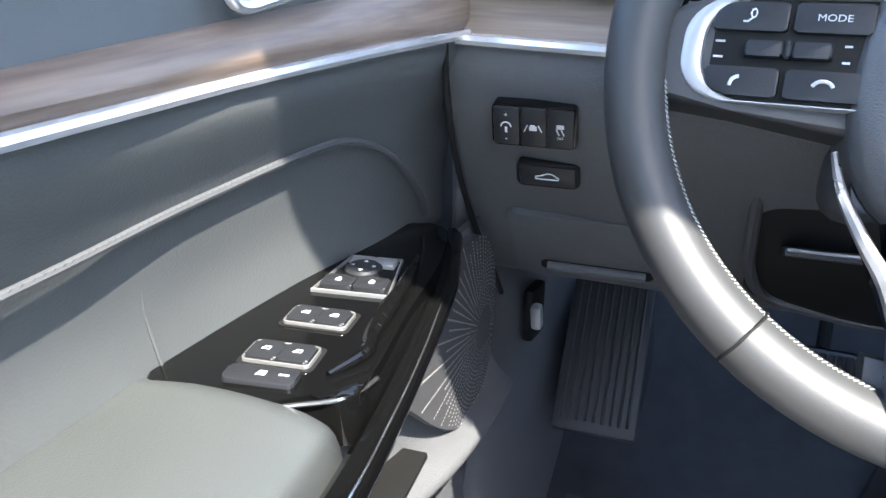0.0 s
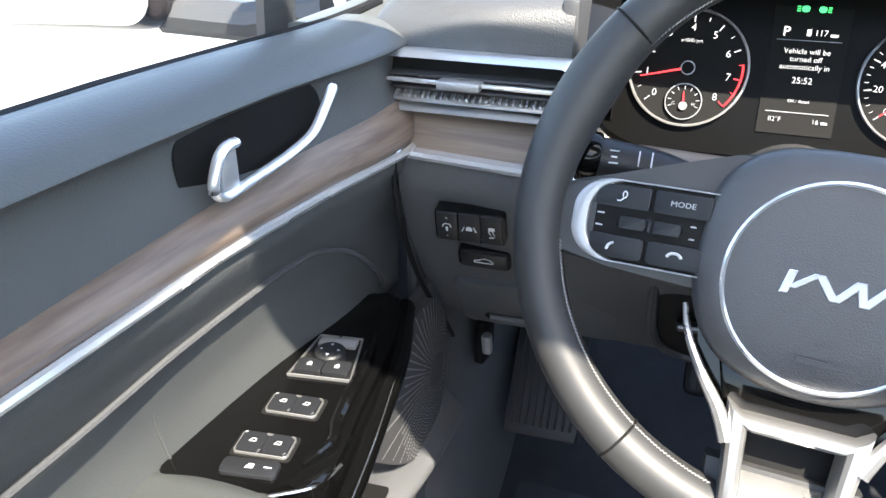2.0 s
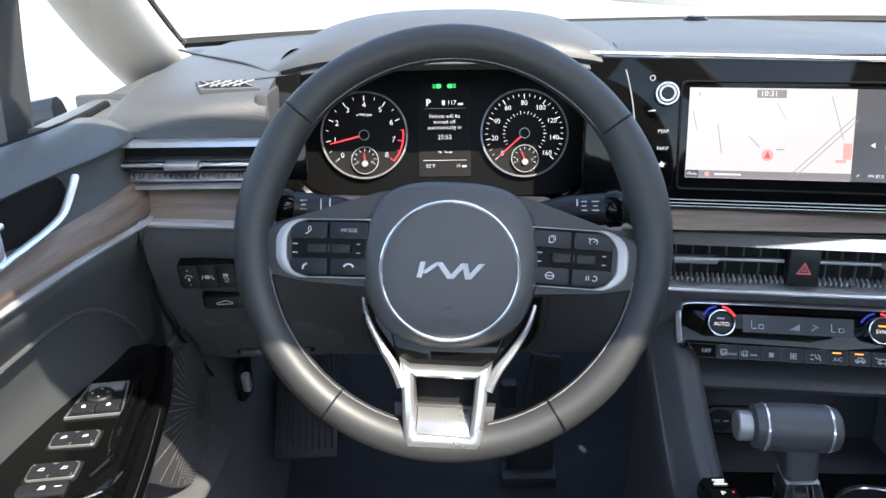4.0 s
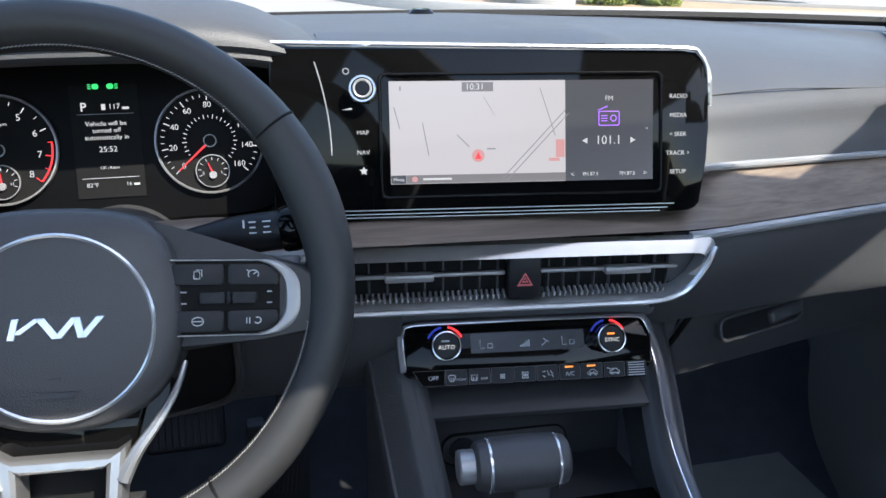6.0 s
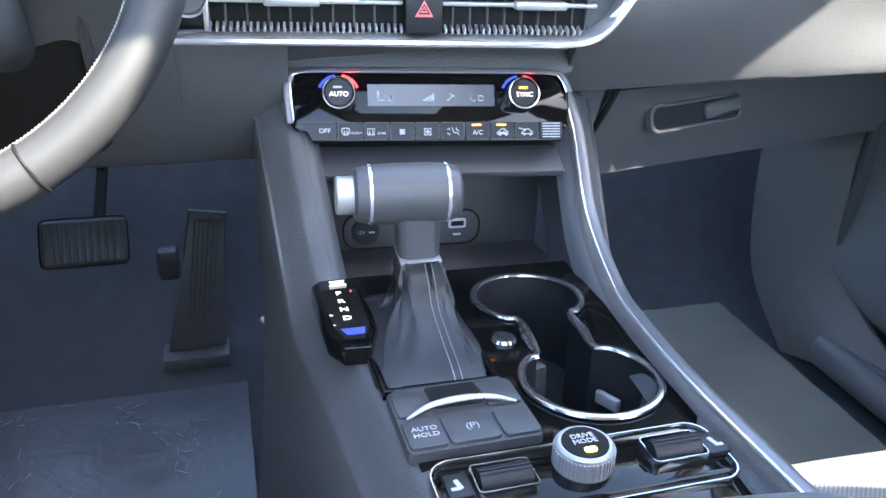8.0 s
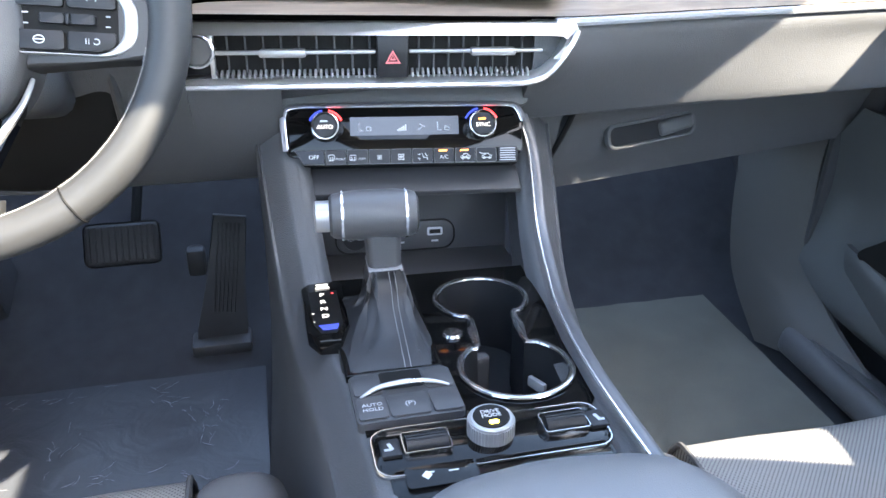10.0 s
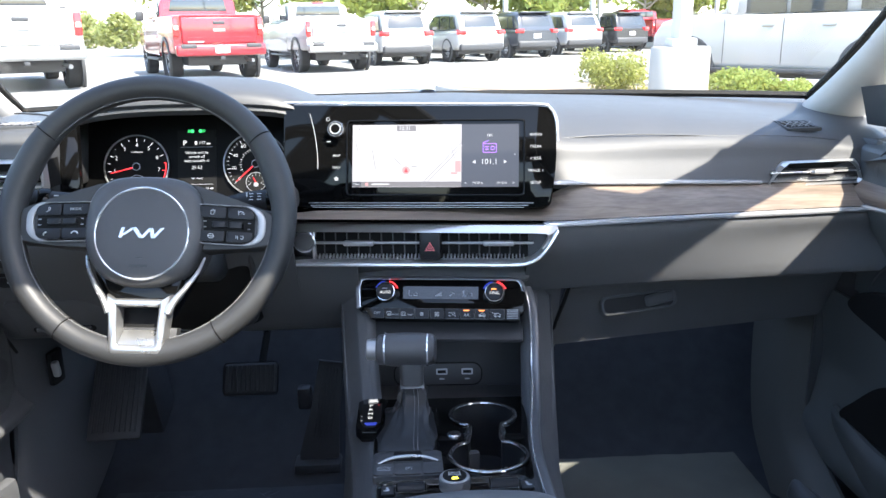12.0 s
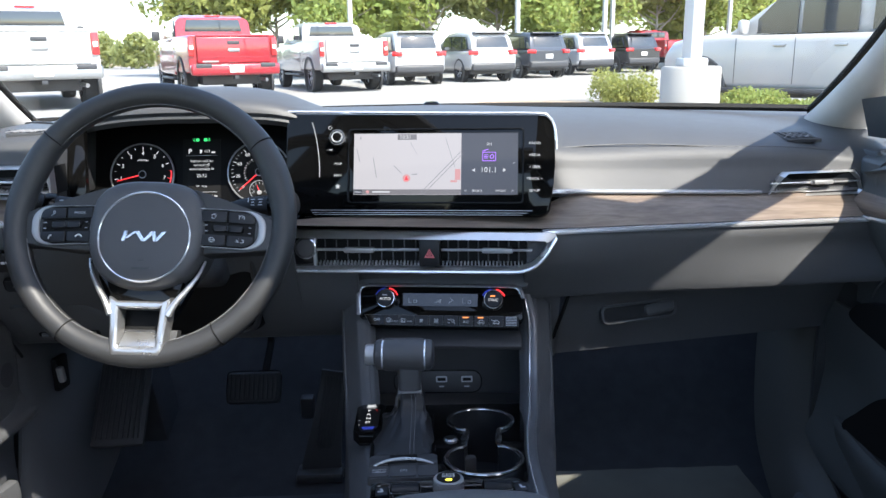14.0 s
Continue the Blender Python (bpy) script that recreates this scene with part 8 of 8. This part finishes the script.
def pickup(paint, label, L=5.85, hw=1.0):
    p = thing("pickup_truck", label, "pickup truck", "parked vehicles")
    part("bed", hull([(0.05, hw * 0.965, 0.62, 1.38, 0.07), (0.15, hw * 0.985, 0.60, 1.40, 0.07), (2.0, hw, 0.56, 1.40, 0.08), (2.05, hw, 0.56, 1.40, 0.08)]), paint, p)
    part("bed_floor", boxm((1.66, 1.75, 0.05), pose(0, 1.05, 1.385), 0.01), UNDER, p)
    part("body", hull([(2.08, hw, 0.50, 1.40, 0.08), (4.1, hw, 0.50, 1.38, 0.10), (4.3, hw, 0.50, 1.34, 0.12), (5.55, hw * 0.96, 0.48, 1.22, 0.14), (L, hw * 0.86, 0.50, 1.06, 0.14)]), paint, p)
    part("cab", hull([(2.10, hw * 0.90, 1.34, 1.42, 0.03), (2.16, hw * 0.88, 1.34, 1.84, 0.16), (2.45, hw * 0.84, 1.34, 1.92, 0.18), (3.3, hw * 0.83, 1.34, 1.92, 0.18), (3.6, hw * 0.85, 1.34, 1.84, 0.15), (4.35, hw * 0.92, 1.30, 1.38, 0.03)]), paint, p)
    part("rear_window", prism(bmesh.new(), [(-0.70, 1.44), (0.70, 1.44), (0.62, 1.80), (-0.62, 1.80)], 0, 0.02, pose(0, 2.135, 0, 90, 0, 0), 0.004), CARGLASS, p, "dark rear window")
    for s in (-1, 1):
        for y0, y1, y2, y3 in ((2.45, 3.10, 3.08, 2.52), (3.18, 3.98, 3.55, 3.16)):
            M = Matrix(((0, 0, s, s * hw * 0.865), (1, 0, 0, 0), (0, 1, 0, 0), (0, 0, 0, 1)))
            part("side_window", prism(bmesh.new(), [(y0, 1.43), (y1, 1.43), (y2, 1.80), (y3, 1.80)], -0.02, 0.012, M @ pose(0, 0, 0)), CARGLASS, p, "dark side window")
        part("tail_lamp", boxm((0.13, 0.10, 0.40), pose(s * hw * 0.905, 0.045, 1.15), 0.03), LAMP, p, "tall red tail lamp")
        part("reversing_lamp", boxm((0.09, 0.03, 0.09), pose(s * hw * 0.905, -0.004, 1.14), 0.012), PLATE, p, "pale reversing lamp in the tail lamp")
        part("mirror", boxm((0.20, 0.10, 0.24), pose(s * (hw + 0.13), 3.85, 1.46), 0.04), UNDER, p)
        part("arch", lathe(bmesh.new(), [(0.44, -0.03), (0.52, -0.03), (0.52, 0.03), (0.44, 0.03)], pose(s * hw * 0.99, 1.12, 0.44, 0, 90, 0), 24), UNDER, p)
        for y in (1.12, 4.75):
            wheel_parts(p, s * (hw - 0.16), y, 0.415, 0.28)
        part("step", boxm((0.14, 1.9, 0.06), pose(s * (hw - 0.02), 3.0, 0.44), 0.02), UNDER, p)
    part("tailgate", boxm((1.60, 0.05, 0.56), pose(0, 0.015, 1.08), 0.03, 3), paint, p, "broad tailgate")
    part("tailgate_lip", boxm((1.60, 0.08, 0.05), pose(0, 0.03, 1.385), 0.015), paint, p)
    part("handle", boxm((0.26, 0.03, 0.07), pose(0, -0.015, 1.24), 0.01), UNDER, p)
    part("emblem", boxm((0.26, 0.02, 0.07), pose(0, -0.016, 1.08), 0.02), GREYMETAL, p)
    part("tailgate_crease", boxm((1.50, 0.016, 0.012), pose(0, -0.010, 0.93), 0.004), paint, p)
    bars("badge", [(-0.52, 0.84, 0.34, 0.035, 0)], pose(0, -0.012, 0, 90, 0, 0), GREYMETAL, p, 0.006)
    part("stop_lamp", boxm((0.36, 0.06, 0.05), pose(0, 2.17, 1.885), 0.015), LAMP, p, "high red stop lamp on the cab")
    part("hitch", boxm((0.10, 0.16, 0.08), pose(0, -0.06, 0.50), 0.01), UNDER, p)
    part("exhaust", tube(bmesh.new(), [(0.62, 0.9, 0.45), (0.66, 0.2, 0.43), (0.70, 0.02, 0.42)], 0.04, 10), GREYMETAL, p)
    bp = part("bumper", boxm((1.94, 0.24, 0.25), pose(0, -0.06, 0.665), 0.06, 3), GREYMETAL if paint is not REDPAINT else paint, p, "stepped rear bumper")
    part("plate", boxm((0.31, 0.01, 0.16), pose(0, -0.186, 0.68), 0.004), PLATE, bp)
    for s in (-1, 1):
        part("bumper_step", boxm((0.34, 0.12, 0.09), pose(s * 0.70, -0.135, 0.75), 0.02), UNDER, bp)
    part("chassis", boxm((1.3, 4.8, 0.24), pose(0, 2.8, 0.44), 0.03), UNDER, p)
    part("axle", boxm((1.5, 0.16, 0.16), pose(0, 1.12, 0.42), 0.04), UNDER, p)
    return p


def suv(paint, label, L=4.6, hw=0.925, h=1.70, ys=1.0, zs=1.0, wr=0.355):
    p = thing("suv", label, "suv", "parked vehicles")
    part("body", hull([(0.0, hw * 0.88, 0.52, 0.98, 0.12), (0.10, hw * 0.96, 0.42, 1.03, 0.12), (0.8, hw, 0.36, 1.05, 0.14), (3.3, hw, 0.36, 1.03, 0.14), (4.2, hw * 0.95, 0.38, 0.92, 0.16), (L, hw * 0.80, 0.44, 0.80, 0.14)]), paint, p)
    part("cabin", hull([(0.06, hw * 0.84, 0.96, 1.06, 0.04), (0.30, hw * 0.82, 0.96, h - 0.14, 0.18), (0.55, hw * 0.80, 0.96, h - 0.02, 0.2), (1.6, hw * 0.80, 0.96, h, 0.2), (2.4, hw * 0.80, 0.96, h - 0.06, 0.2), (3.35, hw * 0.90, 0.94, 1.04, 0.04)]), paint, p)
    part("spoiler", boxm((1.25, 0.30, 0.05), pose(0, 0.30, h - 0.06, -6, 0, 0), 0.02), paint, p)
    part("rear_window", prism(bmesh.new(), [(-0.62, 0.0), (0.62, 0.0), (0.54, 0.42), (-0.54, 0.42)], 0, 0.02, pose(0, 0.10, 1.08, 72, 0, 0), 0.004), CARGLASS, p, "dark rear window")
    for s in (-1, 1):
        M = Matrix(((0, 0, s, s * hw * 0.825), (1, 0, 0, 0), (0, 1, 0, 0), (0, 0, 0, 1)))
        for q in ([(0.45, 1.10), (0.85, 1.08), (0.85, h - 0.20), (0.60, h - 0.20)], [(0.92, 1.08), (1.75, 1.07), (1.75, h - 0.17), (0.92, h - 0.19)], [(1.83, 1.07), (2.85, 1.07), (2.35, h - 0.20), (1.83, h - 0.17)]):
            part("side_window", prism(bmesh.new(), q, -0.02, 0.03, M), CARGLASS, p, "dark side window")
        part("tail_lamp", boxm((0.34, 0.20, 0.15), pose(s * hw * 0.78, 0.07, 0.98, 0, 0, s * 22), 0.03), LAMP, p, "red tail lamp")
        part("mirror", boxm((0.20, 0.10, 0.15), pose(s * (hw + 0.08), 2.75, 1.10), 0.04), paint, p)
        for y in (0.86, 3.72):
            wheel_parts(p, s * (hw - 0.13), y * ys, wr, 0.235)
            part("arch", lathe(bmesh.new(), [(0.37, -0.02), (0.43, -0.02), (0.43, 0.02), (0.37, 0.02)], pose(s * hw * 0.985, y, 0.355, 0, 90, 0), 24), UNDER, p)
    bp = part("bumper", boxm((1.62, 0.26, 0.26), pose(0, 0.06, 0.50), 0.07, 3), UNDER, p, "dark rear bumper")
    part("plate", boxm((0.31, 0.01, 0.16), pose(0, -0.005, 0.80), 0.004), PLATE, p)
    part("chassis", boxm((1.5, 4.0, 0.16), pose(0, 2.3, 0.34), 0.03), UNDER, p)
    if ys != 1.0 or zs != 1.0:
        for c in p.children:
            if not c.name.startswith("wheel"):
                c.matrix_local = Matrix.Diagonal((1, ys, zs, 1))
    return p


def large_suv(paint, label):
    p = thing("suv", label, "suv", "parked vehicles")
    hw, L = 1.0, 5.28
    part("body", hull([(0.0, hw * 0.92, 0.52, 1.20, 0.12), (0.12, hw * 0.98, 0.44, 1.24, 0.12), (1.0, hw, 0.40, 1.25, 0.12), (3.7, hw, 0.40, 1.24, 0.12), (3.95, hw, 0.42, 1.27, 0.12), (4.75, hw * 0.98, 0.44, 1.24, 0.14), (5.10, hw * 0.95, 0.46, 1.16, 0.16), (L, hw * 0.86, 0.50, 1.02, 0.16)]), paint, p)
    part("cabin", hull([(0.05, hw * 0.90, 1.18, 1.30, 0.04), (0.22, hw * 0.87, 1.18, 1.86, 0.18), (0.7, hw * 0.85, 1.18, 1.95, 0.18), (2.6, hw * 0.85, 1.18, 1.96, 0.18), (3.05, hw * 0.86, 1.18, 1.88, 0.16), (3.98, hw * 0.94, 1.18, 1.26, 0.03)]), paint, p)
    for s in (-1, 1):
        M = Matrix(((0, 0, s, s * hw * 0.885), (1, 0, 0, 0), (0, 1, 0, 0), (0, 0, 0, 1)))
        for q in ([(0.35, 1.30), (1.62, 1.28), (1.62, 1.80), (0.55, 1.78)], [(1.84, 1.27), (2.72, 1.26), (2.72, 1.81), (1.84, 1.82)], [(2.80, 1.26), (3.72, 1.26), (3.12, 1.80), (2.80, 1.81)]):
            part("side_window", prism(bmesh.new(), q, -0.03, 0.012, M), CARGLASS, p, "dark side window")
        part("mirror", boxm((0.24, 0.12, 0.22), pose(s * (hw + 0.12), 3.62, 1.36), 0.05), paint, p, "large white door mirror")
        part("running_board", boxm((0.16, 2.2, 0.07), pose(s * (hw + 0.02), 2.9, 0.40), 0.02), UNDER, p)
        for y in (0.72, 2.76, 3.80):
            part("door_gap", boxm((0.004, 0.010, 0.70), pose(s * (hw + 0.0015), y, 0.85)), UNDER, p)
        for y in (2.02, 3.02):
            part("handle", boxm((0.03, 0.20, 0.04), pose(s * (hw + 0.014), y, 1.08), 0.01), GREYMETAL, p, "chrome door handle")
        for y in (1.38, 4.44):
            wheel_parts(p, s * (hw - 0.13), 0.9 * y, 0.41, 0.27)
            part("arch", lathe(bmesh.new(), [(0.0, -0.015), (0.47, -0.015), (0.50, 0.006), (0.0, 0.006)], pose(s * hw * 0.992, y, 0.43, 0, 90, 0), 28), UNDER, p, "dark wheel arch")
    part("chassis", boxm((1.6, 4.6, 0.2), pose(0, 2.6, 0.38), 0.03), UNDER, p)
    for c in p.children:
        if not c.name.startswith("wheel"):
            c.matrix_local = Matrix.Diagonal((1, 0.9, 1, 1))
    return p


def paintmat(name, c, metal=0.0):
    return mat(name, c, 0.28, metal=metal, coat=1.0, var=0.05, var_scale=3)


REDPAINT = paintmat("red car paint", (0.30, 0.008, 0.018))
WHITECAR = paintmat("white car paint", (0.40, 0.40, 0.395))
SILVERCAR = paintmat("silver car paint", (0.50, 0.51, 0.53), 0.3)
DARKCAR = paintmat("dark blue-grey car paint", (0.035, 0.042, 0.055), 0.2)
BLACKCAR = paintmat("black car paint", (0.014, 0.015, 0.018))


def park(v, x, y, turn, size=1.0):
    v.matrix_world = pose(x, y, 0, 0, 0, turn) @ Matrix.Scale(size, 4)


park(pickup(WHITECAR, "white pickup truck parked with its tailgate this way"), -7.42, 15.05, 29, 1.14)
park(pickup(REDPAINT, "bright red pickup truck parked with its tailgate this way"), -4.25, 17.95, 24.6, 1.07)
park(pickup(WHITECAR, "white pickup truck parked beside the red one"), -1.60, 20.66, 22)
park(suv(WHITECAR, "white suv parked beside a white pickup truck"), 0.20, 24.2, 18)
park(suv(WHITECAR, "white suv with dark lower trim in the parked row"), 2.72, 25.8, 20)
park(suv(DARKCAR, "dark blue-grey suv in the parked row"), 5.10, 28.6, 20)
park(suv(SILVERCAR, "silver suv in the parked row"), 7.45, 31.0, 20)
park(suv(BLACKCAR, "black suv in the parked row"), 10.1, 33.4, 20)
park(pickup(REDPAINT, "red truck at the far end of the parked row"), 13.1, 37.5, 20)
park(large_suv(WHITECAR, "big white suv parked broadside beyond the bushes"), 8.13, 9.56, 41.5)
park(suv(WHITECAR, "small white car standing far off on the lot", L=4.5, hw=0.88, h=1.45), -17.4, 41.5, 75)
park(suv(SILVERCAR, "silver car standing far off on the lot", L=4.5, hw=0.88, h=1.45), -15.0, 34.5, 60)

SLOPE = pose(0, 0, 0, 1.45, 0, 0)
for ob in [o for o in scene.objects if o.name not in CABIN and o.parent is None]:
    ob.matrix_basis = SLOPE @ ob.matrix_basis
